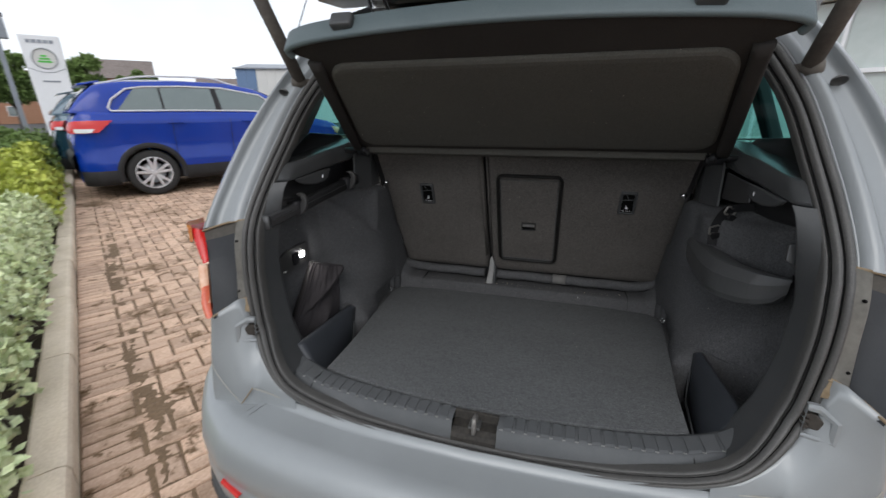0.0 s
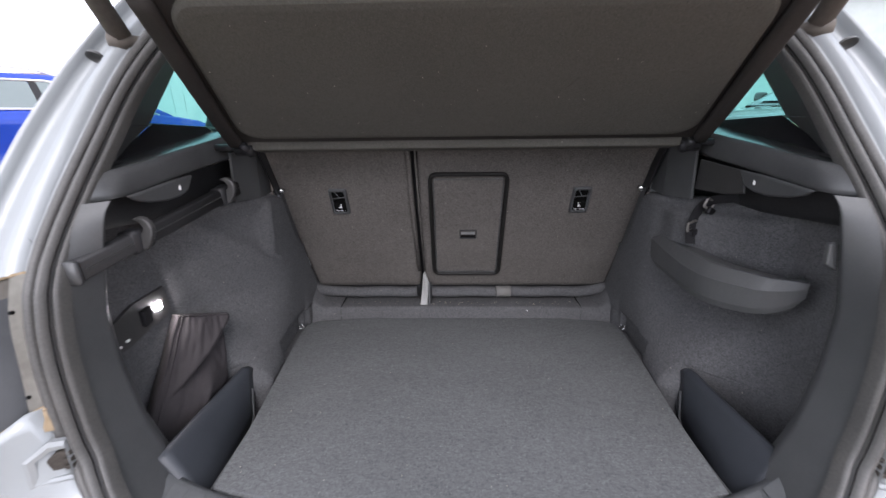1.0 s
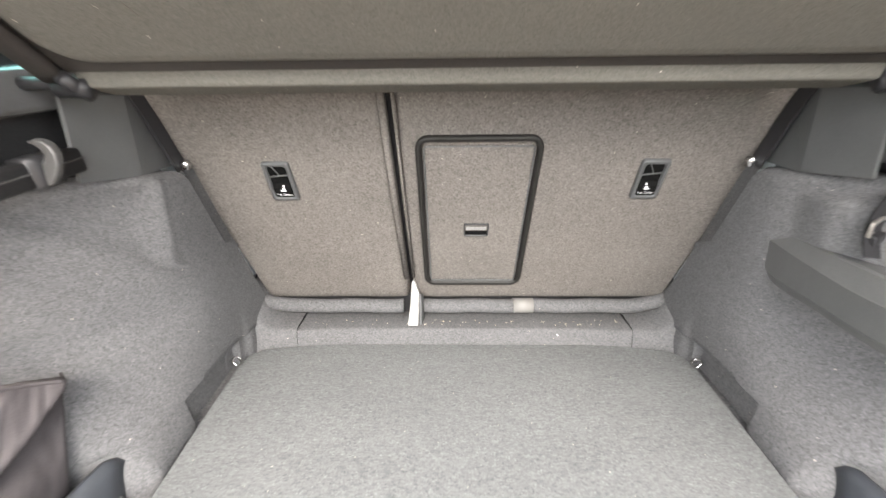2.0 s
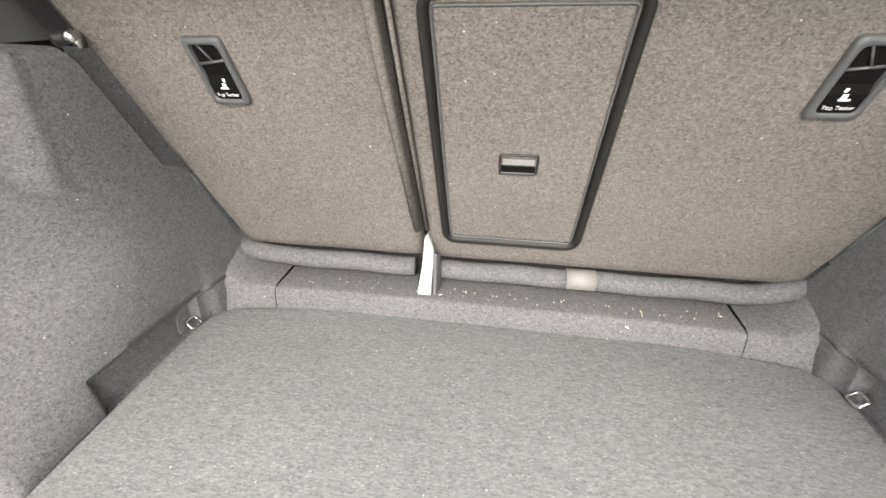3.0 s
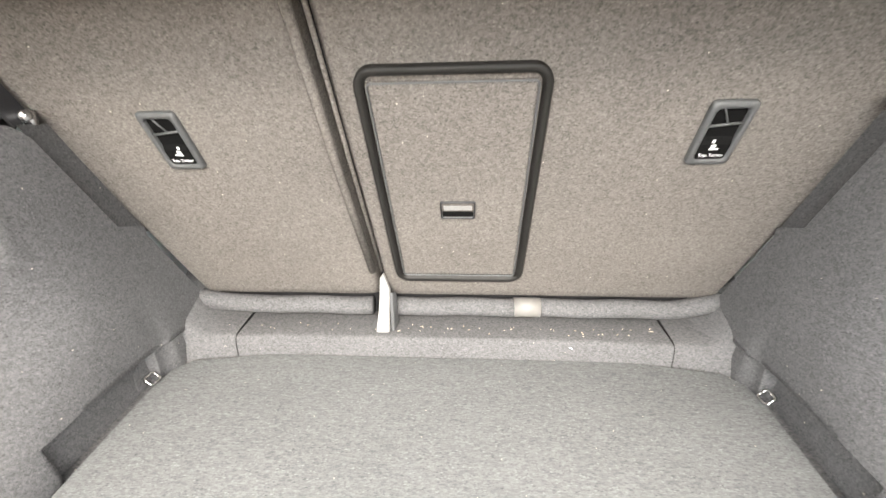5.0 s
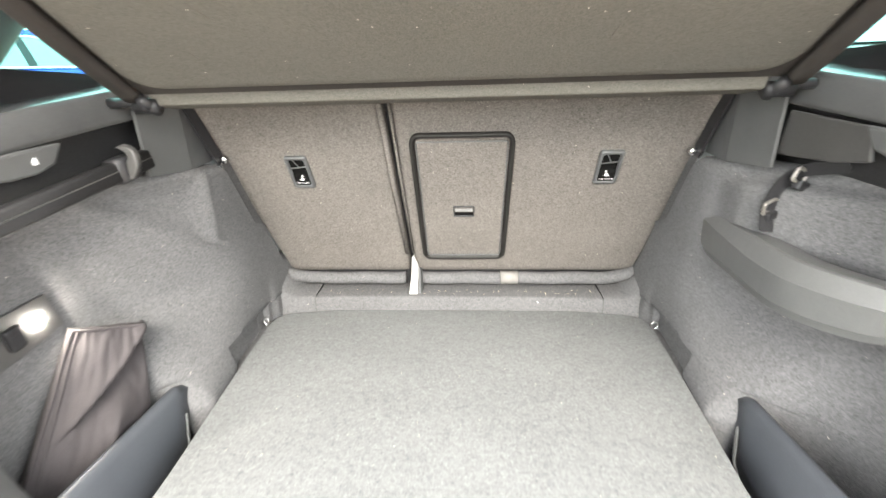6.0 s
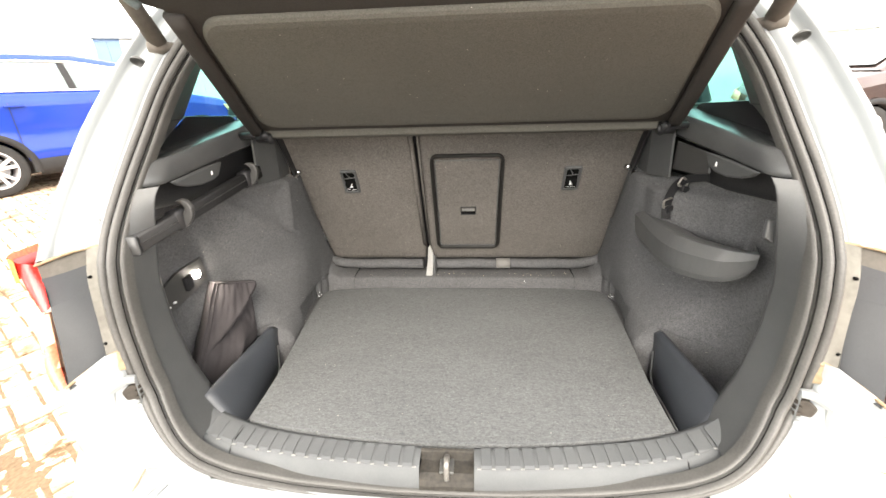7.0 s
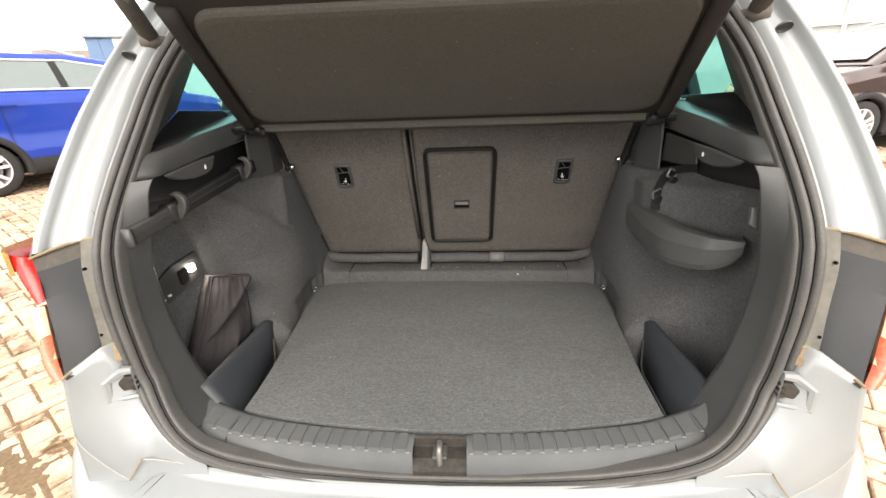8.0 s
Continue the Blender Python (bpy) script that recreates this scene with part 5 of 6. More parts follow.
litter.matrix_world = CAR
curl = [(0.226 + 0.010 * math.cos(0.5 * k) + 0.0012 * k, 0.8375 + 0.001 * k, 0.0300 + 0.003 * math.sin(0.9 * k)) for k in range(9)]
thread = tagged(part("white_thread", sweep(smooth_path([(x, y - 0.004, z) for x, y, z in curl], 3), ring_section(0.0006, 5)), WHITE_INK, None, "", True), "short curled white thread clinging to the felt step", "thread")
thread.matrix_world = CAR

# ---- parcel shelf, hinged at the front and lifted
shelf = tagged(new("parcel_shelf"), "black parcel shelf lifted at an angle above the boot", "parcel shelf")
SHELF = CAR @ Matrix.Translation((0.008, 0.470, 0.578)) @ Matrix.Rotation(radians(-26.0), 4, "X")
shelf.matrix_world = SHELF
# local: y back towards the tailgate is negative, underside at z 0
half = [(0.528, -0.005), (0.505, -0.12), (0.475, -0.26), (0.450, -0.38), (0.444, -0.415), (0.470, -0.430), (0.474, -0.454), (0.40, -0.472), (0.25, -0.484), (0.0, -0.490)]
outline = half + [(-x, y) for x, y in reversed(half[:-1])]
part("shelf_board", prism([(x, y, 0.002) for x, y in outline], (0, 0, 0.014)), SHELF_EDGE, shelf, "black moulded board", bevel=0.004)
rows = []
for i, d in ((0.0, 0.004), (0.0, -0.001), (0.003, -0.005), (0.009, -0.008), (0.020, -0.009)):
    ring = rounded(0.5 - i, 0.184 - i, 0.055 - i, 8)
    rows.append([(a * (0.972 - 0.155 * (0.184 - b) / 0.368), b - 0.217, d) for a, b in ring])
bm = grid(rows, close_v=True)
bm.verts.ensure_lookup_table()
bm.faces.new(bm.verts[-len(rows[0]):])
part("shelf_lining", bm, FELT_SHELF, shelf, "dark felt panel on the underside")
for x, y, turn, size in ((-0.27, -0.20, 62, 0.030), (-0.12, -0.26, 15, 0.012), (0.18, -0.22, 118, 0.034), (0.21, -0.14, 100, 0.020), (0.02, -0.16, 40, 0.010), (-0.33, -0.12, 80, 0.016), (0.33, -0.25, 150, 0.014)):
    part("scratch", box(-size / 2, size / 2, -0.0005, 0.0005, -0.0006, 0.0), DUSTY, shelf).matrix_local = pose(x, y, -0.0090, 0, 0, turn)
for s in (-1, 1):
    part("side_rail", sweep(smooth_path([(s * 0.514, -0.008, -0.003), (s * 0.491, -0.12, -0.006), (s * 0.461, -0.26, -0.006), (s * 0.431, -0.41, -0.002)], 4), rounded(0.016, 0.009, 0.0085, 4)), SHELF_EDGE, shelf, "folded black edge", True)
    part("hinge_pin", joined(sweep([(s * 0.50, 0.004, -0.004), (s * 0.575, 0.004, -0.004)], ring_section(0.008, 10)), sweep([(s * 0.480, 0.006, -0.010), (s * 0.520, 0.006, -0.010)], ring_section(0.012, 10)), sweep([(s * 0.492, -0.02, -0.012), (s * 0.492, 0.02, -0.012)], ring_section(0.009, 10))), PLASTIC_DARK, shelf, "black hinge pin", True)
part("rear_fascia", sweep(smooth_path([(-0.470, -0.430, 0.016), (-0.470, -0.454, 0.018), (-0.39, -0.473, 0.020), (-0.2, -0.487, 0.023), (0, -0.492, 0.024), (0.2, -0.487, 0.023), (0.39, -0.473, 0.020), (0.470, -0.454, 0.018), (0.470, -0.430, 0.016)], 5), rounded(0.007, 0.024, 0.006, 3)), FASCIA, shelf, "blue-grey plastic rear edge", True)
for s in (-1, 1):
    part("cord_clip", box(s * 0.325 - 0.024, s * 0.325 + 0.024, -0.502, -0.468, 0.010, 0.040), PLASTIC, shelf, "grey cord clip", bevel=0.006)
    part("cord_eye", sweep([Vector((s * 0.462 + x, -0.450, 0.034 + z)) for x, z in rounded(0.006, 0.006, 0.004, 3)], ring_section(0.002, 6), closed=True, up=(0, 1, 0)), CHROME, shelf, "metal cord eye", True)
    part("lift_cord", sweep([(s * 0.462, -0.450, 0.036), (s * 0.475, -0.43, 0.22), (s * 0.49, -0.41, 0.42)], ring_section(0.0012, 5)), PLASTIC_DARK, shelf, "thin black lift cord", True)
front = part("shelf_front", prism([(-0.485, 0.462, 0.592), (-0.485, 0.470, 0.566), (-0.485, 0.52, 0.562), (-0.485, 0.62, 0.590), (-0.485, 0.62, 0.61), (-0.485, 0.48, 0.600)], (0.975, 0, 0)), FELT_SHELF, car, "dark felt front section of the shelf", bevel=0.005)

# ---- tailgate raised overhead
gate = part("tailgate", grid([[(x, y, z) for x in np.linspace(-w, w, 15)] for w, y, z in ((0.52, 0.40, 0.985), (0.55, 0.33, 0.962), (0.57, 0.22, 0.985), (0.585, 0.0, 1.07), (0.60, -0.25, 1.165), (0.61, -0.50, 1.255), (0.60, -0.62, 1.27))]), PAINT_DIRTY, car, "open tailgate with dusty painted inner panel", True, solid=0.03)
part("gate_lining", grid([[(x, y - 0.01, z - 0.03) for x in np.linspace(-w, w, 15)] for w, y, z in ((0.53, 0.08, 1.035), (0.555, 0.0, 1.05), (0.57, -0.25, 1.145), (0.58, -0.50, 1.235), (0.57, -0.60, 1.26))]), PLASTIC_DARK, gate, "black plastic inner lining of the tailgate", True, solid=0.02)
for s in (-1, 1):
    part("gate_side_lining", sweep(smooth_path([(s * 0.56, 0.30, 0.955), (s * 0.585, 0.16, 0.985), (s * 0.59, 0.0, 1.045), (s * 0.595, -0.2, 1.12)], 5), rounded(0.020, 0.013, 0.009, 3)), PLASTIC_DARK, gate, "black side lining of the tailgate", True)
    hx = s * 0.375
    part("hinge", joined(sweep([(hx - 0.02, 0.415, 0.945), (hx - 0.022, 0.36, 0.935), (hx - 0.02, 0.30, 0.955)], rounded(0.006, 0.012, 0.003, 2)), sweep([(hx + 0.02, 0.415, 0.945), (hx + 0.022, 0.36, 0.935), (hx + 0.02, 0.30, 0.955)], rounded(0.006, 0.012, 0.003, 2)), box(hx - 0.02, hx + 0.02, 0.345, 0.36, 0.925, 0.945)), CHROME, gate, "bare steel tailgate hinge", bevel=0.0)
    part("cable_sleeve", sweep(smooth_path([(s * 0.60, 0.40, 0.86), (s * 0.575, 0.385, 0.868), (s * 0.562, 0.36, 0.858), (s * 0.556, 0.345, 0.83)], 6), ring_section(0.013, 10)), RUBBER, car, "ribbed black cable sleeve", True)
    part("hose_grommet", sweep(smooth_path([(s * 0.10, 0.34, 0.952), (s * 0.20, 0.33, 0.945), (s * 0.26, 0.33, 0.952)], 5), rounded(0.014, 0.008, 0.005, 2)), PLASTIC_DARK, gate, "black hose grommet", True)
gate.matrix_basis = Matrix.Translation((0, 0.405, 0.955)) @ Matrix.Rotation(radians(-14), 4, "X") @ Matrix.Translation((0, -0.405, -0.955))
rows = [[(x, y, z - 0.06 * (abs(x) / 0.6) ** 4) for x in np.linspace(-0.60, 0.60, 25)] for y, z in ((0.405, 0.930), (0.410, 0.945), (0.43, 0.955), (0.46, 0.972), (0.55, 0.985))]
part("roof_edge", grid(rows), PAINT, car, "silver-white painted roof edge", True)

# ---- cabin and outer shell: roof, sides, glass, front seats; the shell stands level on its wheels
boot_parts = set(car.children)
rows = [[(x * w, y, z - 0.07 * abs(x) ** 3) for x in np.linspace(-1, 1, 13)] for w, y, z in ((0.54, 0.50, 0.925), (0.56, 0.8, 0.955), (0.57, 1.4, 0.97), (0.56, 2.0, 0.94), (0.52, 2.35, 0.88))]
part("headliner", grid(rows), HEADLINER, car, "grey cloth headliner", True)
rows = [[(x * w, y, z - 0.08 * abs(x) ** 3) for x in np.linspace(-1, 1, 13)] for w, y, z in ((0.60, 0.46, 0.965), (0.64, 0.8, 1.00), (0.66, 1.4, 1.02), (0.64, 2.0, 0.985), (0.60, 2.40, 0.905))]
roof = part("roof", grid(rows), PAINT, car, "silver-white car roof", True)
for side in (-1, 1):
    rows = []
    for y in np.linspace(0.26, 3.45, 46):
        arch = 0
        for yw in (0.62, 3.0):
            d = abs(y - yw)
            if d < 0.38:
                arch = max(arch, math.sqrt(0.38 ** 2 - d * d))
        zl = max(-0.38, -0.29 + arch - 0.02)
        top = curve_at([(0.26, 0.38), (0.4, 0.44), (1.0, 0.48), (1.2, 0.52), (2.3, 0.52), (2.7, 0.45), (3.2, 0.36), (3.45, 0.20)], y)
        nose = 1 - 0.25 * max(0, (y - 2.9) / 0.55) ** 2
        rows.append([(side * w * nose, y, z) for w, z in ((0.84, zl), (0.885, max(zl + 0.02, -0.1)), (0.905, max(zl + 0.04, 0.12)), (0.88, max(zl + 0.06, top - 0.06)), (0.82, max(zl + 0.08, top)))])
    part("body_side", grid(rows), PAINT, car, "silver-white body side", True)
    for yw in (0.62, 3.0):
        wheel = part("wheel", lathe([(0.20, -0.10), (0.31, -0.11), (0.345, -0.08), (0.35, 0.0), (0.345, 0.08), (0.31, 0.11), (0.20, 0.10)], 36), TYRE, car, "black car tyre", True)
        wheel.matrix_local = Matrix.Translation((side * 0.79, yw, -0.255)) @ Matrix.Rotation(radians(90), 4, "Z")
        part("rim", lathe([(0.001, -0.02 * side), (0.06, -0.09), (0.20, -0.085), (0.235, -0.10), (0.235, 0.10), (0.20, 0.085), (0.06, 0.09), (0.001, 0.02)], 24), ALLOY, wheel, "grey alloy rim", True)
    part("door_window", grid([[(side * 0.80, y, z0), (side * 0.655, y2, z1)] for y, z0, y2, z1 in ((0.98, 0.58, 1.0, 0.90), (1.6, 0.55, 1.55, 0.93), (2.35, 0.53, 2.05, 0.90))]), CLEAR, car, "clear door window")
    part("door_pillar", sweep([(side * 0.81, 0.98, 0.57), (side * 0.66, 1.0, 0.92)], rounded(0.02, 0.035, 0.01, 2), up=(0, 1, 0)), PLASTIC_DARK, car, "black door pillar")
    part("door_pillar", sweep([(side * 0.81, 1.62, 0.55), (side * 0.66, 1.60, 0.94)], rounded(0.02, 0.035, 0.01, 2), up=(0, 1, 0)), PLASTIC_DARK, car, "black door pillar")
    part("front_pillar", sweep([(side * 0.80, 2.75, 0.48), (side * 0.62, 2.05, 0.92)], rounded(0.03, 0.03, 0.01, 2), up=(0, 1, 0)), PAINT, car, "silver-white front pillar")
    rows = [[(side * x, y, z) for x, z in ((0.83, 0.46), (0.70, 0.53), (0.66, 0.54))] for y in (0.45, 0.7, 1.0)]
    part("window_sill", grid(rows), PAINT, car, "silver-white sill of the quarter window")
    rows = [[(side * 0.665, y, 0.86), (side * 0.66, y, 0.92), (side * 0.60, y, 0.98)] for y in (0.80, 1.0, 1.6, 2.1)]
    part("roof_side", grid(rows), PAINT, car, "silver-white roof side")
    part("front_seat", joined(box(side * 0.36 - 0.25, side * 0.36 + 0.25, 1.50, 1.64, 0.0, 0.62), box(side * 0.36 - 0.13, side * 0.36 + 0.13, 1.47, 1.57, 0.68, 0.86)), PLASTIC_DARK, car, "dark front seat", bevel=0.05, seg=3)
rows = [[(x * w, y, z) for x in np.linspace(-1, 1, 9)] for w, y, z in ((0.60, 2.05, 0.915), (0.70, 2.4, 0.72), (0.78, 2.75, 0.49))]
part("windscreen", grid(rows), CLEAR, car, "clear windscreen", True)
rows = [[(x * w, y, z - 0.05 * x * x) for x in np.linspace(-1, 1, 11)] for w, y, z in ((0.80, 2.70, 0.50), (0.79, 3.0, 0.44), (0.74, 3.3, 0.35), (0.66, 3.45, 0.22), (0.64, 3.50, 0.0), (0.62, 3.46, -0.35))]
part("bonnet", grid(rows), PAINT, car, "silver-white bonnet and nose", True)
part("dashboard", box(-0.74, 0.74, 2.2, 2.7, 0.1, 0.50), PLASTIC_DARK, car, "dark dashboard", bevel=0.05)
part("cabin_floor", box(-0.80, 0.80, 0.97, 2.8, -0.36, -0.30), PLASTIC_DARK, car, "dark cabin floor")
part("rear_bench", box(-0.62, 0.62, 1.0, 1.42, -0.30, 0.05), PLASTIC_DARK, car, "dark rear bench", bevel=0.06, seg=3)
part("underbody", box(-0.80, 0.80, 0.0, 3.3, -0.40, -0.37), PLASTIC_DARK, car, "dark underbody")
LEVEL = Matrix.Translation((0, 0.3, 0)) @ Matrix.Rotation(radians(6.5), 4, "X") @ Matrix.Translation((0, -0.3, 0))
for ob in car.children:
    if ob not in boot_parts:
        ob.matrix_basis = LEVEL @ ob.matrix_basis


# ---- parked cars
def parked_suv(paint, label, m, light=RED_LENS):
    """A parked SUV: x to its front, origin on the ground below the rear axle."""
    suv = tagged(new("parked_car"), label, "car", "parked cars")
    suv.matrix_world = m

    def low(x):
        z = 0.27
        for xw in (0.0, 2.64):
            d = abs(x - xw)
            if d < 0.40:
                z = max(z, 0.34 + math.sqrt(0.40 ** 2 - d * d))
        return z

    xs = sorted(set(list(np.linspace(-0.85, 3.52, 60).round(3)) + [-0.40, 0.40, 2.24, 3.04]))
    waist = [(-0.85, 0.85), (-0.80, 1.12), (-0.70, 1.24), (0.5, 1.24), (1.6, 1.23), (2.3, 1.18), (2.67, 1.12), (3.1, 1.04), (3.36, 0.94), (3.46, 0.78), (3.52, 0.5)]
    wide = [(-0.85, 0.62), (-0.78, 0.76), (-0.65, 0.86), (-0.3, 0.905), (2.9, 0.905), (3.2, 0.84), (3.40, 0.70), (3.52, 0.52)]
    rows = []
    for x in xs:
        w, z0, z1 = curve_at(wide, x), low(x), curve_at(waist, x)
        flare = 0.012 if any(abs(x - xw) < 0.46 for xw in (0.0, 2.64)) else 0.0
        high = max(z0 + 0.03, min(z1 - 0.16, 1.06))
        half = [(w - 0.03, z0), (w + flare, max(z0 + 0.004, min(0.46, z1 - 0.1))), (w + flare + 0.004, max(z0 + 0.008, min(0.56, z1 - 0.1))), (w + flare * 0.5 - 0.026, max(z0 + 0.014, min(0.63, z1 - 0.1))), (w - 0.016, max(z0 + 0.02, min(0.80, z1 - 0.1))), (w + 0.002, high), (w + 0.003, max(high + 0.004, z1 - 0.115)), (w - 0.018, max(high + 0.008, z1 - 0.10)), (w - 0.03, max(high + 0.012, z1 - 0.05)), (w - 0.06, z1 - 0.01), (w - 0.10, z1), (w * 0.4, z1 + (0.02 if x > 2.1 else 0.0))]
        rows.append([(x, y, z) for y, z in half] + [(x, 0, half[-1][1])] + [(x, -y, z) for y, z in reversed(half)])
    body = part("body", grid(rows), paint, suv, "", True)
    for end in (rows[0], rows[-1]):
        bm = bmesh.new()
        bm.faces.new([bm.verts.new(p) for p in end])
        part("end_panel", bm, TRIM_BLACK, suv, "dark end panel")
    # dark cladding along the sills and arches
    for s in (-1, 1):
        for x0, x1 in ((-0.84, -0.42), (0.42, 2.22), (3.06, 3.48)):
            part("sill_cladding", grid([[(x, s * (curve_at(wide, x) + d), z) for d, z in ((-0.06, 0.20), (0.002, 0.22), (0.012, 0.30), (0.012, 0.40), (0.004, 0.42))] for x in np.linspace(x0, x1, 12)]), TRIM_BLACK, body, "dark grey cladding", True)
        for xw in (0.0, 2.64):
            rows = []
            for a in np.linspace(-12, 192, 26):
                c, q = math.cos(radians(a)), math.sin(radians(a))
                rows.append([(xw + r * c, s * (curve_at(wide, xw + r * c) + d), 0.34 + r * q) for r, d in ((0.375, -0.05), (0.378, 0.018), (0.39, 0.028), (0.44, 0.026), (0.455, 0.012))])
            part("arch_cladding", grid(rows), TRIM_BLACK, body, "dark grey wheel arch", True)
    # glasshouse
    roofline = [(-0.80, 1.24), (-0.62, 1.47), (-0.45, 1.61), (-0.2, 1.66), (0.6, 1.70), (1.3, 1.69), (1.75, 1.61), (2.2, 1.40), (2.65, 1.14)]
    rows = []
    for x in np.linspace(-0.80, 2.65, 42):
        zr, zw = curve_at(roofline, x), curve_at(waist, max(x, -0.68)) - 0.02
        zr = max(zr, zw + 0.005)
        f = (zr - zw) / 0.6
        base, top = 0.825 - 0.10 * max(0, (-0.4 - x) / 0.4), 0.825 - 0.20 * min(1, f) - 0.10 * max(0, (-0.4 - x) / 0.4)
        half = [(base, zw), (base + (top - base) * 0.5 + 0.012, zw + (zr - zw) * 0.5), (top, zr - 0.05 * min(1, f)), (top - 0.05, zr - 0.012 * min(1, f)), (top * 0.5, zr + 0.012 * f)]
        rows.append([(x, y, z) for y, z in half] + [(x, 0, half[-1][1])] + [(x, -y, z) for y, z in reversed(half)])
    house = part("roof", grid(rows), paint, suv, "", True)

    def pane(x, f, s, off):
        zr, zw = curve_at(roofline, x), curve_at(waist, max(x, -0.68)) - 0.02
        t = (zr - zw) / 0.6
        base, top = 0.825, 0.825 - 0.20 * min(1, t)
        bow = 0.012 * (1 - abs(2 * f - 1))
        return Vector((x, s * (base + (top - base) * f + bow + off), zw + (zr - 0.05 - zw) * f))

    for s in (-1, 1):
        for bottom, top in (((-0.26, 0.30), (0.0, 0.30)), ((0.33, 1.05), (0.33, 1.03)), ((1.14, 2.36), (1.11, 1.76))):
            rows = [[pane(bottom[0] + (bottom[1] - bottom[0]) * u + ((top[0] + (top[1] - top[0]) * u) - (bottom[0] + (bottom[1] - bottom[0]) * u)) * v, 0.10 + 0.76 * v, s, 0.022) for v in (0, 0.5, 1)] for u in np.linspace(0, 1, 8)]
            part("side_window", grid(rows), CAR_GLASS, house, "dark side window", True)
        for x0, x1 in ((0.285, 0.345), (1.035, 1.150)):
            part("window_post", grid([[pane(x, f, s, 0.0205) for x in (x0, x1)] for f in (0.09, 0.5, 0.87)]), TRIM_BLACK, house, "black window post", True)
        line = [pane(-0.34 + 0.03 * k, 0.07, s, 0.022) for k in range(0, 94, 3)] + [pane(x, f, s, 0.022) for x, f in ((2.10, 0.55), (1.79, 0.89), (1.2, 0.90), (0.6, 0.90), (0.1, 0.90), (-0.10, 0.84), (-0.30, 0.5), (-0.36, 0.2))]
        part("chrome_strip", sweep(line, ring_section(0.015, 6), closed=True), ALLOY, house, "bright window strip", True)
        rail = [(x, s * (0.60 - 0.02 * abs(x - 0.5)), curve_at(roofline, x) + (0.055 if -0.25 < x < 1.35 else 0.0)) for x in (-0.42, -0.25, 0.1, 0.6, 1.1, 1.35, 1.5)]
        part("roof_rail", sweep(smooth_path(rail, 4), rounded(0.016, 0.014, 0.006, 2)), ALLOY, house, "silver roof rail", True)
        for xh in (0.42, 1.50):
            part("door_handle", box(xh - 0.10, xh + 0.10, s * 0.925 - 0.018, s * 0.925 + 0.008, 1.065, 1.095), paint, body, "painted door handle", bevel=0.008)
        for xd in (0.36, 1.20, 2.20):
            part("door_gap", grid([[(xd + 0.02 * (z - 0.5) - 0.004, s * 0.909, z), (xd + 0.02 * (z - 0.5) + 0.004, s * 0.909, z)] for z in (0.46, 0.62, 0.80, 0.95, 1.12)]), TRIM_BLACK, body)
        lamp = part("tail_lamp", grid([[(x, s * y, z) for x, y, z in r] for r in (
            [(-0.83, 0.50, 1.09), (-0.86, 0.50, 1.02), (-0.86, 0.52, 0.95)], [(-0.80, 0.75, 1.11), (-0.83, 0.76, 1.03), (-0.82, 0.76, 0.95)], [(-0.68, 0.875, 1.12), (-0.70, 0.885, 1.04), (-0.70, 0.88, 0.95)], [(-0.36, 0.915, 1.12), (-0.44, 0.92, 1.05), (-0.54, 0.92, 0.96)])]), light, suv, "red tail lamp", True)
        part("white_block", grid([[(x, s * y, z) for x, y, z in r] for r in ([(-0.80, 0.79, 1.01), (-0.80, 0.79, 0.955)], [(-0.70, 0.895, 1.01), (-0.70, 0.89, 0.955)], [(-0.58, 0.925, 1.01), (-0.62, 0.925, 0.96)])]), SIGN_WHITE, lamp, "clear white lens block", True)
        part("head_lamp", grid([[(x, s * y, z) for x, y, z in r] for r in ([(3.50, 0.45, 0.86), (3.51, 0.45, 0.74)], [(3.40, 0.69, 0.90), (3.42, 0.71, 0.76)], [(3.12, 0.87, 0.94), (3.20, 0.86, 0.82)])]), CLEAR_LENS, suv, "clear head lamp", True, solid=0.02)
        part("door_mirror", joined(box(2.12, 2.26, s * 1.02 - 0.09, s * 1.02 + 0.09, 1.20, 1.36)), paint, suv, "door mirror", bevel=0.04, seg=3)
    rear = [[(x, y * w, z) for y in (-1, -0.5, 0, 0.5, 1)] for x, w, z in ((-0.795, 0.62, 1.27), (-0.65, 0.60, 1.455), (-0.50, 0.56, 1.59))]
    part("rear_window", grid(rear), CAR_GLASS, house, "dark rear window", True)
    front_glass = [[(x, y * w, z) for y in (-1, -0.5, 0, 0.5, 1)] for x, w, z in ((1.82, 0.56, 1.60), (2.12, 0.60, 1.46), (2.58, 0.66, 1.21))]
    part("windscreen", grid(front_glass), CAR_GLASS, house, "dark windscreen", True)
    part("rear_bumper", grid([[(x, y * w, z) for y in (-1, -0.6, 0, 0.6, 1)] for x, w, z in ((-0.86, 0.66, 0.68), (-0.90, 0.68, 0.62), (-0.90, 0.68, 0.48), (-0.84, 0.66, 0.34))]), TRIM_BLACK, suv, "dark rear bumper", True)
    part("roof_spoiler", prism([(-0.62, -0.54, 1.585), (-0.62, 0.54, 1.585), (-0.36, 0.58, 1.64), (-0.36, -0.58, 1.64)], (0, 0, 0.03)), paint, house, "roof spoiler", bevel=0.01)
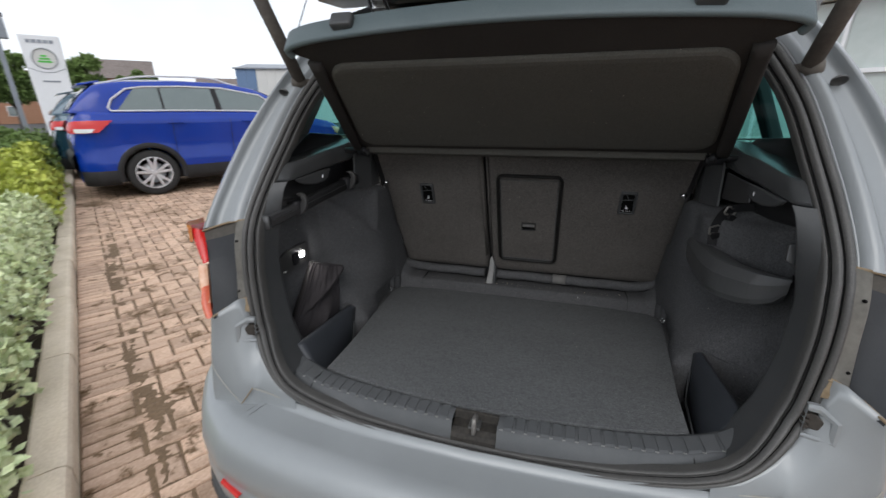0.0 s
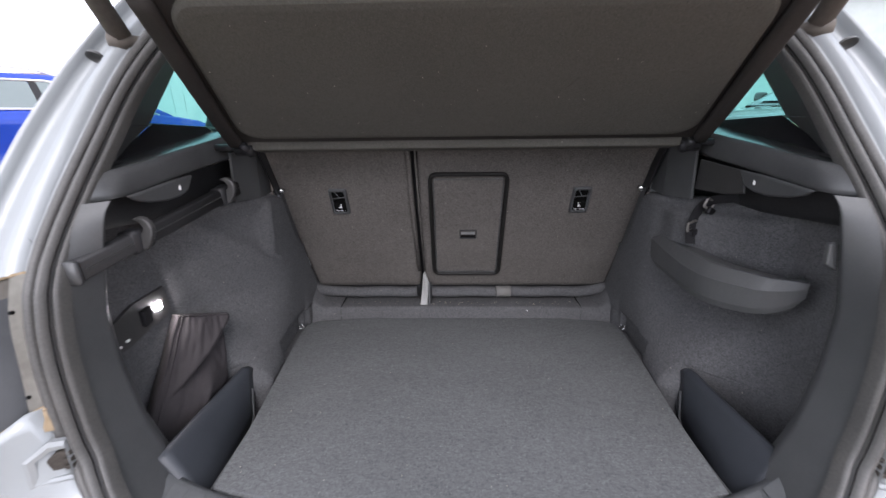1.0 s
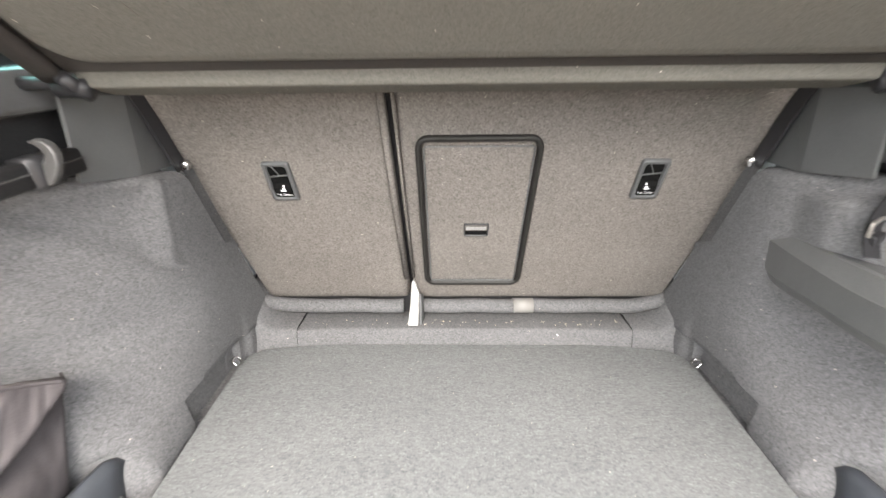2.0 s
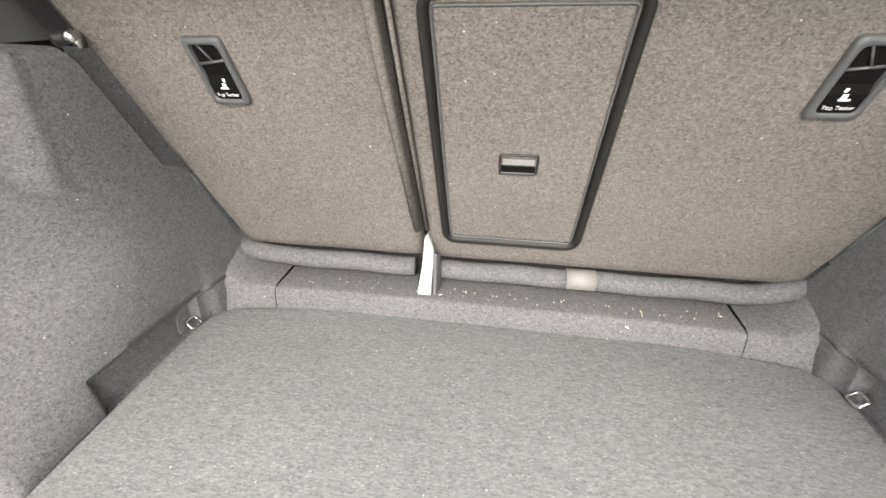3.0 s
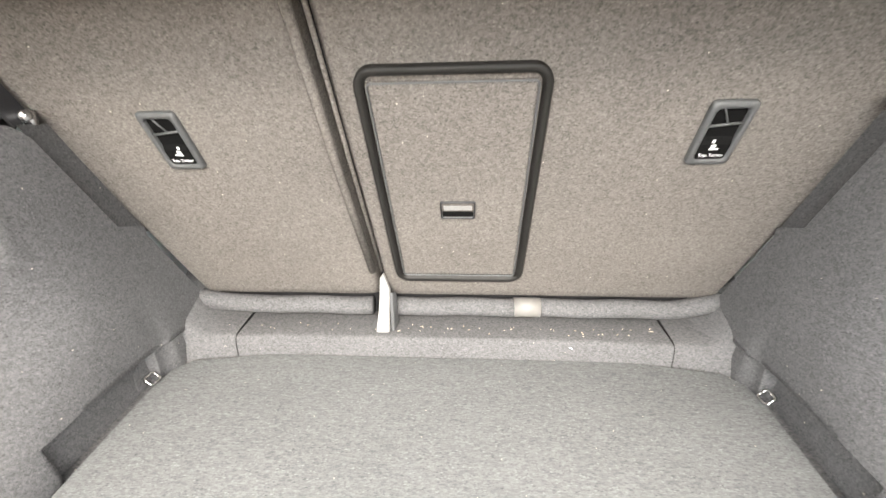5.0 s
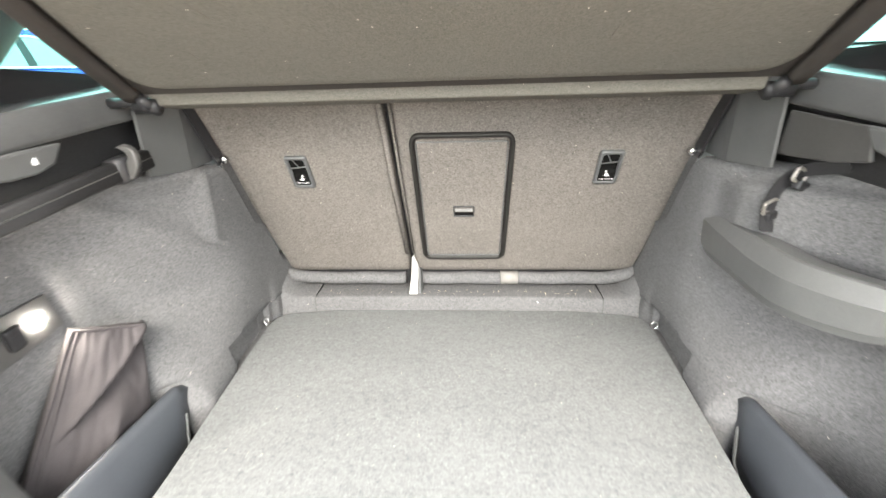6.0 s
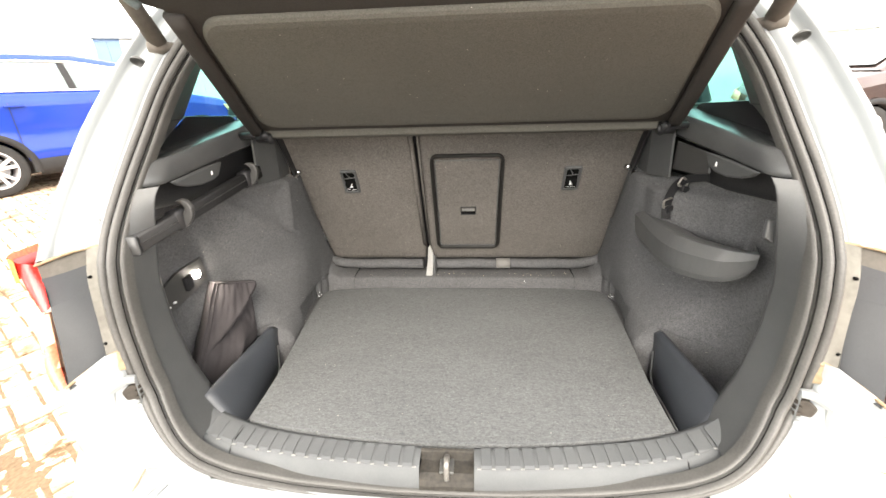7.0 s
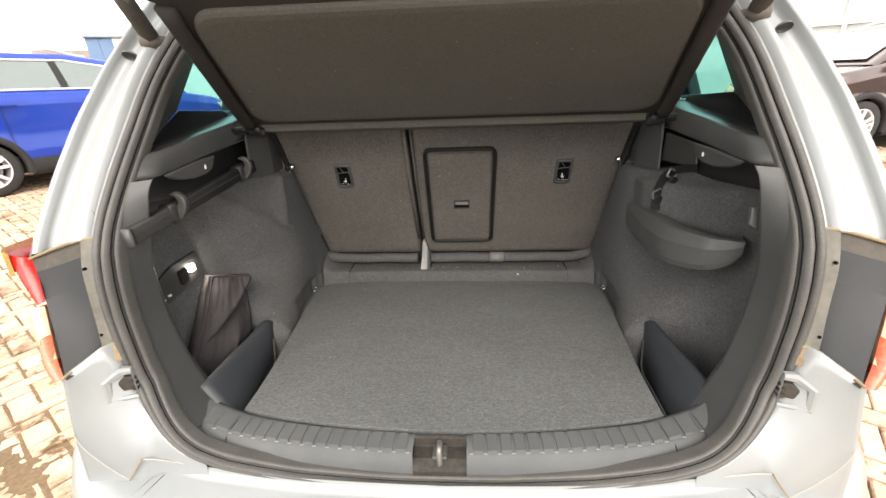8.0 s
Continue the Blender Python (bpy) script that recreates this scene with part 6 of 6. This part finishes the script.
    for xw in (0.0, 2.64):
        for s in (-1, 1):
            tyre = part("wheel", lathe([(0.235, -0.10), (0.31, -0.112), (0.338, -0.09), (0.343, 0.0), (0.338, 0.09), (0.31, 0.112), (0.235, 0.10)], 40), TYRE, suv, "black tyre on an alloy wheel", True)
            tyre.matrix_local = pose(xw, s * 0.80, 0.343)
            bms = [lathe([(0.238, -0.10), (0.246, 0.098), (0.232, 0.104), (0.222, 0.090), (0.215, 0.03), (0.200, -0.06)], 40)] if s > 0 else [lathe([(0.238, 0.10), (0.246, -0.098), (0.232, -0.104), (0.222, -0.090), (0.215, -0.03), (0.200, 0.06)], 40)]
            for k in range(5):
                for d in (-13, 13):
                    a = 72 * k + 18
                    p0 = Vector((0.045 * math.cos(radians(a + d * 0.6)), s * 0.088, 0.045 * math.sin(radians(a + d * 0.6))))
                    p1 = Vector((0.225 * math.cos(radians(a + d)), s * 0.092, 0.225 * math.sin(radians(a + d))))
                    bms.append(sweep([p0, p0.lerp(p1, 0.5) + Vector((0, s * 0.004, 0)), p1], [(-0.021, -0.010), (0.021, -0.010), (0.016, 0.010), (-0.016, 0.010)], up=(0, s, 0)))
            bms.append(lathe([(0.001, s * 0.100), (0.035, s * 0.098), (0.055, s * 0.080), (0.055, s * 0.03)], 20))
            part("rim", joined(*bms), ALLOY, tyre, "ten-spoke silver alloy rim", False)
            part("brake", lathe([(0.001, s * 0.03), (0.16, s * 0.03), (0.16, s * 0.01)], 24), STEEL, tyre, "grey brake disc", True)
    part("underside", box(-0.7, 3.2, -0.72, 0.72, 0.22, 0.45), TRIM_BLACK, suv, "dark underside")
    return suv


def stand(x, y, azimuth, scale=1.0):
    """The pose of a car whose front points azimuth degrees from north towards east."""
    return Matrix.Translation((x, y, 0)) @ Matrix.Rotation(radians(90 - azimuth), 4, "Z") @ Matrix.Scale(scale, 4)


AX = Vector((math.sin(radians(30)), math.cos(radians(30)), 0))
SIDE = Vector((AX.y, -AX.x, 0))
rear_axle = Vector((-6.12, 4.27, 0)) - SIDE * 0.87
parked_suv(BLUE_PAINT, "bright blue SUV with chrome roof rails parked on block paving", stand(rear_axle.x, rear_axle.y, 30, 1.03))
p = rear_axle - SIDE * 2.9 - AX * 0.15
parked_suv(TEAL_PAINT, "dark teal SUV parked beside the bright blue one", stand(p.x, p.y, 30, 1.0))
parked_suv(BROWN_PAINT, "dark brown SUV facing the open boot car", stand(8.3, 7.3, 260, 1.05))

# ---- ground sheet, kerb, hedge
ground_size = 600
ground = tagged(part("ground", grid([[(x, y, -0.035) for x in (-ground_size, ground_size)] for y in (-ground_size, ground_size)]), TARMAC), "grey tarmac ground", "ground", "", "structure")
verts, faces, nu, nv = [], [], 430, 330
for i in range(nu + 1):
    for j in range(nv + 1):
        # fine mesh near the boot, coarse beyond
        u, v = -1.2 + 5.2 * i / nu, 4.0 * j / nv
        q = Vector((u, v, 0))
        wet = noise.fractal(q * 1.1, 0.8, 2.1, 4) + 0.55 * max(0.0, 1 - abs(v - 0.24) / 0.22) + 2.2 * max(0.0, 1 - abs(v - 0.25 - 0.05 * noise.noise(q * 1.7)) / 0.075)
        verts.append(yard(u, v, -0.0085 + 0.0035 * max(-1.2, min(3.4, wet)) + 0.0035 * noise.fractal(q * 34, 0.9, 2.0, 3)))
for i in range(nu):
    for j in range(nv):
        a = i * (nv + 1) + j
        faces.append((a, a + nv + 1, a + nv + 2, a + 1))
me = bpy.data.meshes.new("joint_mud")
me.from_pydata(verts, [], faces)
me.materials.append(JOINT)
tagged(new("joint_mud", me), "brown mud washed into the paving joints", "mud", "", "structure")
bed = tagged(part("paving_bed", grid([[yard(u, v, -0.022) for v in (0.0, 22.0)] for u in (-8, 22)]), JOINT), "sandy joint bed under the paving", "ground", "", "structure")
kerb = tagged(new("kerb"), "weathered concrete kerb stones beside the hedge", "kerb", "", "structure")
for k in range(-3, 18):
    a, b = 0.915 * k + 0.003, 0.915 * (k + 1) - 0.003
    wob = 0.004 * math.sin(k * 2.3)
    sect = [(-0.125, -0.05), (-0.125, 0.095), (-0.115, 0.102), (-0.03, 0.102), (-0.012, 0.095), (-0.002, 0.075), (0.0, -0.05)]
    part("kerb_stone", grid([[yard(u, v + wob, z) for v, z in sect] for u in (a, b)], close_v=True, cap=True), KERB_STONE, kerb)
tagged(part("planting_bed", grid([[yard(u, v, 0.03 + 0.03 * noise.noise(Vector((u, v, 0)))) for v in np.linspace(-4.0, -0.12, 8)] for u in np.linspace(-4, 22, 60)]), SOIL), "dark soil of the planting bed", "soil", "", "structure")


def leaves(name, label, mat, u0, u1, v0, v1, height, count, size, seed):
    """A clipped shrub mass: many small leaves through an uneven volume, densest at its skin."""
    rng = random.Random(seed)
    verts, faces = [], []
    for _ in range(count):
        u, v = rng.uniform(u0, u1), rng.uniform(v0, v1)
        h = height * (0.80 + 0.30 * noise.noise(Vector((u * 0.9, v * 1.3, seed))) + 0.12 * noise.noise(Vector((u * 3.1, v * 3.3, seed + 5))))
        edge = min((v1 - v) / 0.22, 1.0)
        h *= 0.35 + 0.65 * math.sqrt(max(0.02, edge))
        z = h * (1 - abs(rng.gauss(0, 0.16))) if rng.random() < 0.75 else rng.uniform(0.04, h)
        vv = v + 0.10 * noise.noise(Vector((u * 2.2, z * 3, seed + 9)))
        c = yard(u, vv, max(z, 0.05))
        d = Vector((rng.gauss(0, 1), rng.gauss(0, 1), rng.gauss(0.5, 0.7))).normalized()
        n = d.cross(Vector((rng.gauss(0, 1), rng.gauss(0, 1), rng.gauss(0, 1)))).normalized()
        L, W = size * rng.uniform(0.6, 1.25), size * rng.uniform(0.25, 0.5)
        i = len(verts)
        verts += [c, c + d * L * 0.5 + n * W, c + d * L, c + d * L * 0.5 - n * W]
        faces.append((i, i + 1, i + 2, i + 3))
    me = bpy.data.meshes.new(name)
    me.from_pydata(verts, [], faces)
    me.materials.append(mat)
    return tagged(new(name, me), label, "hedge", "", "stuff")


leaves("hedge", "pale variegated low hedge behind the kerb", LEAF_PALE, -0.2, 4.6, -1.6, -0.14, 0.60, 26000, 0.055, 3)
leaves("hedge", "lime-yellow leaved hedge behind the kerb", LEAF_LIME, 4.2, 7.6, -2.0, -0.10, 0.85, 13000, 0.07, 4)
leaves("hedge", "dark green hedge beyond the kerb", LEAF_DARK, 7.2, 12.5, -2.4, -0.15, 1.0, 9000, 0.09, 6)


# ---- trees
def tree(x, y, height, spread, seed, label):
    rng = random.Random(seed)
    t = tagged(new("tree"), label, "tree", "trees")
    t.location = (x, y, 0)
    bms = [sweep([(0, 0, 0), (0.05, 0.02, height * 0.3), (0, 0.05, height * 0.62)], ring_section(0.16, 8))]
    clumps = []
    for k in range(9):
        a, z = 2.4 * k, height * rng.uniform(0.35, 0.8)
        r = spread * rng.uniform(0.35, 0.85)
        tip = Vector((r * math.cos(a), r * math.sin(a), z + height * 0.12))
        bms.append(sweep([(0, 0, z * 0.75), tip * 0.5 + Vector((0, 0, z * 0.42)), tip], ring_section(0.05, 6)))
        clumps.append(tip)
    part("trunk", joined(*bms), BARK, t, "brown trunk and limbs", True)
    clumps += [Vector((rng.gauss(0, spread * 0.45), rng.gauss(0, spread * 0.45), height * rng.uniform(0.45, 0.93))) for _ in range(16)]
    verts, faces = [], []
    for c in clumps:
        rad = spread * rng.uniform(0.28, 0.5)
        for _ in range(420):
            d = Vector((rng.gauss(0, 1), rng.gauss(0, 1), rng.gauss(0, 0.8))).normalized() * rad * rng.uniform(0.5, 1.05)
            p = c + d
            n1 = Vector((rng.gauss(0, 1), rng.gauss(0, 1), rng.gauss(0, 1))).normalized()
            n2 = n1.cross(Vector((rng.gauss(0, 1), rng.gauss(0, 1), rng.gauss(0, 1)))).normalized()
            s = rng.uniform(0.10, 0.20)
            i = len(verts)
            verts += [p, p + n1 * s + n2 * s * 0.5, p + n1 * s * 2, p + n1 * s - n2 * s * 0.5]
            faces.append((i, i + 1, i + 2, i + 3))
    me = bpy.data.meshes.new("crown")
    me.from_pydata(verts, [], faces)
    me.materials.append(LEAF_DARK)
    crown = new("crown", me)
    crown.parent = t
    return t


def far(azimuth, distance):
    """A place at an angle from the car's heading, clockwise, seen from where the walk begins."""
    return 0.1 + distance * math.sin(radians(azimuth)), -0.7 + distance * math.cos(radians(azimuth))


tree(*far(-55.7, 42), 5.3, 1.05, 11, "round green broadleaf tree behind the parked cars")
tree(*far(-61.0, 40), 4.9, 1.1, 12, "green broadleaf tree beside the sign pylon")
tree(*far(-50.6, 55), 5.3, 1.0, 13, "small broadleaf tree before the houses")
tree(*far(-52.0, 55), 5.0, 0.9, 14, "small yellow-green tree before the houses")
tree(*far(-63.5, 36), 4.8, 1.3, 15, "green broadleaf tree at the yard's edge")

# ---- sign pylon: white sheet with an emblem drawn as plain rings, bars for lettering
x, y = far(-58.0, 27)
pylon = tagged(new("sign_pylon"), "white pylon sign with a round green emblem", "sign")
pylon.matrix_world = Matrix.Translation((x, y, 0)) @ Matrix.Rotation(radians(57.7 - 6), 4, "Z")
part("pylon_sheet", prism([(-0.62, -0.12, 0), (0.62, -0.12, 0), (0.69, -0.12, 4.55), (-0.69, -0.12, 4.55)], (0, 0.24, 0)), SIGN_WHITE, pylon, "white sheet metal body", bevel=0.03)
part("emblem_ring", sweep([(0.42 * math.cos(a) + 0.0, -0.135, 3.60 + 0.42 * math.sin(a)) for a in np.linspace(0, 2 * math.pi, 32, endpoint=False)], ring_section(0.035, 6), closed=True, up=(0, 1, 0)), STEEL, pylon, "silver ring", True)
part("emblem_disc", lathe([(0.001, -0.125), (0.38, -0.125), (0.38, -0.12)], 32), CLADDING_WHITE, pylon, "pale disc", False).matrix_local = Matrix.Translation((0, 0, 3.60))
for k, (w, dz) in enumerate(((0.24, -0.12), (0.17, 0.0), (0.10, 0.12))):
    part("emblem_bar", box(-w, w, -0.14, -0.128, 3.58 + dz - 0.04, 3.58 + dz + 0.04), GREEN, pylon, "green emblem shape", bevel=0.01)
for k in range(5):
    part("lettering_bar", box(-0.46 + 0.19 * k, -0.31 + 0.19 * k, -0.135, -0.121, 4.22, 4.36), SIGN_GREY, pylon, "dark lettering bar")
part("lettering_bar", box(-0.26, 0.34, -0.135, -0.121, 2.60, 2.67), SIGN_GREY, pylon, "dark lettering bar")
part("chevron", sweep([(-0.62, -0.13, 3.18), (-0.2, -0.13, 3.02), (0.22, -0.13, 3.02), (0.64, -0.13, 3.20)], ring_section(0.012, 5)), SIGN_GREY, pylon, "thin grey line")
x, y = far(-60.6, 15)
post = tagged(new("sign_post"), "grey steel post with a grey sign box", "sign post")
post.matrix_world = Matrix.Translation((x, y, 0)) @ Matrix.Rotation(radians(60.6), 4, "Z")
part("post", sweep([(-0.05, 0, 0), (-0.05, 0, 3.35)], rounded(0.05, 0.05, 0.01, 2), up=(0, 1, 0)), SIGN_GREY, post, "pale steel post")
part("sign_box", box(-0.6, 0.16, -0.08, 0.08, 2.95, 3.40), SIGN_GREY, post, "grey sign box", bevel=0.02)
part("spot_lamp", box(0.05, 0.17, -0.06, 0.06, 3.42, 3.52), PLASTIC_DARK, post, "small dark spot lamp", bevel=0.02)


# ---- distant buildings
def shed(x, y, turn, w, d, h, label, mat, mat2):
    b = tagged(new("warehouse"), label, "building")
    b.matrix_world = Matrix.Translation((x, y, 0)) @ Matrix.Rotation(radians(turn), 4, "Z")
    n = int(w / 1.0)
    for k in range(n):
        x0 = -w / 2 + k * w / n
        part("wall_panel", box(x0 + 0.01, x0 + w / n - 0.01, 0, 0.12, 0, h - 0.3), mat2 if k < max(2, n // 6) else mat, b, bevel=0.0)
    part("wall", box(-w / 2, w / 2, 0.13, d, 0, h - 0.35), mat, b, "pale sheet cladding")
    part("roof", prism([(-w / 2 - 0.2, -0.2, h - 0.32), (-w / 2 - 0.2, d / 2, h + 0.8), (-w / 2 - 0.2, d + 0.2, h - 0.32)], (w + 0.4, 0, 0)), SIGN_GREY, b, "grey sheet roof")
    part("gutter", sweep([(-w / 2 - 0.2, -0.16, h - 0.28), (w / 2 + 0.2, -0.16, h - 0.28)], rounded(0.08, 0.07, 0.02, 2)), SIGN_GREY, b, "grey gutter")
    return b


x, y = far(-33, 50)
shed(x, y, 28, 15, 14, 5.9, "pale sheet-clad warehouse with a blue end bay", CLADDING_WHITE, CLADDING_BLUE)


def house(x, y, turn, w, d, h, label):
    b = tagged(new("house"), label, "house", "far houses")
    b.matrix_world = Matrix.Translation((x, y, 0)) @ Matrix.Rotation(radians(turn), 4, "Z")
    part("wall", box(-w / 2, w / 2, 0, d, 0, h), BRICK, b, "brick walls")
    part("roof", prism([(-w / 2 - 0.3, -0.4, h - 0.1), (-w / 2 - 0.3, d / 2, h + 2.4), (-w / 2 - 0.3, d + 0.4, h - 0.1)], (w + 0.6, 0, 0)), ROOF_TILE, b, "tiled roof")
    for k in range(4):
        for z in (0.9, h - 1.7):
            xc = -w / 2 + w * (k + 0.5) / 4
            win = part("window", box(xc - 0.55, xc + 0.55, -0.03, 0.03, z, z + 1.2), SIGN_WHITE, b, "white window frame")
            part("pane", box(xc - 0.48, xc + 0.48, -0.045, -0.032, z + 0.07, z + 1.13), CAR_GLASS, win, "dark pane")
    return b


house(*far(-52.4, 68), 50, 6.5, 8, 5.4, "brick house with a grey tiled roof")
house(*far(-43.0, 85), 40, 8, 8, 4.6, "red-roofed brick house far behind the cars")
house(*far(-60, 75), 58, 14, 8, 4.2, "brick house behind the trees")

# showroom to the right: glazed wall with posts and a green panel
show = tagged(new("showroom"), "glass-fronted showroom with pale panels and a green stripe", "building")
x, y = far(31, 17)
show.matrix_world = Matrix.Translation((x, y, 0)) @ Matrix.Rotation(radians(-38), 4, "Z")
part("wall", box(-7, 16, 0.6, 9, 0, 5.6), FACADE, show, "pale facade")
part("fascia", box(-7.2, 16.2, -0.2, 0.6, 4.2, 5.8), SIGN_WHITE, show, "white fascia", bevel=0.05)
for k in range(13):
    xk = -7 + 1.8 * k
    part("mullion", box(xk - 0.05, xk + 0.05, 0.2, 0.45, 0, 4.2), SIGN_WHITE, show, "white mullion")
    part("pane", box(xk + 0.06, xk + 1.74, 0.30, 0.34, 0.15, 4.15), SHOW_GLASS, show, "dark reflective pane")
part("rail", box(-7, 16, 0.18, 0.28, 2.2, 2.32), SIGN_WHITE, show, "white transom")
part("green_stripe", box(-5.6, -4.6, -0.32, -0.21, 0.0, 6.2), GREEN, show, "bright green upright panel", bevel=0.02)

# ---- block paving: a soldier course by the kerb, herringbone beyond it, laid piece by piece
def paver_mesh(w, h, seed):
    rng = random.Random(seed)
    c, z0, z1 = 0.006, -0.03, 0.0
    w, h = w / 2 - 0.0055, h / 2 - 0.0055
    j = [(rng.uniform(-0.002, 0.002), rng.uniform(-0.002, 0.002), rng.uniform(-0.0015, 0.0015)) for _ in range(4)]
    base = [(-w, -h), (w, -h), (w, h), (-w, h)]
    verts = [(a, b, z0) for a, b in base] + [(a, b, z1 - 0.006) for a, b in base] + [(a - math.copysign(c, a) + q[0], b - math.copysign(c, b) + q[1], z1 + q[2]) for (a, b), q in zip(base, j)]
    faces = [(8, 9, 10, 11)] + [(i, (i + 1) % 4, 4 + (i + 1) % 4, 4 + i) for i in range(4)] + [(4 + i, 4 + (i + 1) % 4, 8 + (i + 1) % 4, 8 + i) for i in range(4)]
    me = bpy.data.meshes.new("paver")
    me.from_pydata(verts, [], faces)
    me.materials.append(PAVER)
    return me, verts, faces


paving = tagged(new("block_paving"), "reddish-brown concrete block paving in herringbone with muddy joints", "paving", "", "structure")
KINDS = [paver_mesh(0.2, 0.1, s) for s in range(6)]
M = 0.1
slots = []
for k in range(-95, 290):
    slots.append((LAY * M * (k + 0.5), 0.1, 90))
for a in range(-95, 290):
    for b in range(1, 95):
        r = (a - b) % 4
        u, v = M * a, 0.105 + M * b
        if r == 0:
            slots.append((LAY * (u + 0.1), v + 0.05, 0))
        elif r == 2:
            slots.append((LAY * (u + 0.05), v, 90))
rng = random.Random(8)
turn = math.atan2(ALONG.y, ALONG.x)
near, far_verts, far_faces = 0, [], []
slots.sort(key=lambda s: (yard(s[0], s[1]) - Vector((-2.1, 0.9, 0))).length)
for u, v, quarter in slots:
    p = yard(u, v, rng.uniform(-0.004, 0.003))
    if p.x > 9 or p.y > 14 or p.y < -6:
        continue
    me, verts, faces = KINDS[rng.randrange(6)]
    m = Matrix.Translation(p) @ Matrix.Rotation(turn, 4, "Z") @ Matrix.Diagonal((LAY, 1, 1, 1)) @ Matrix.Rotation(radians(quarter + rng.uniform(-0.8, 0.8)), 4, "Z") @ Matrix.Rotation(rng.uniform(-0.012, 0.012), 4, "X")
    if near < 300:
        ob = new("paver", me)
        ob.parent = paving
        ob.matrix_world = m
        near += 1
    else:
        i = len(far_verts)
        far_verts += [m @ Vector(q) for q in verts]
        far_faces += [tuple(i + k for k in f) for f in faces]
me = bpy.data.meshes.new("paver_field")
me.from_pydata(far_verts, [], far_faces)
me.materials.append(PAVER)
field = tagged(new("paver_field", me), "", "", "", "stuff")
field.parent = paving
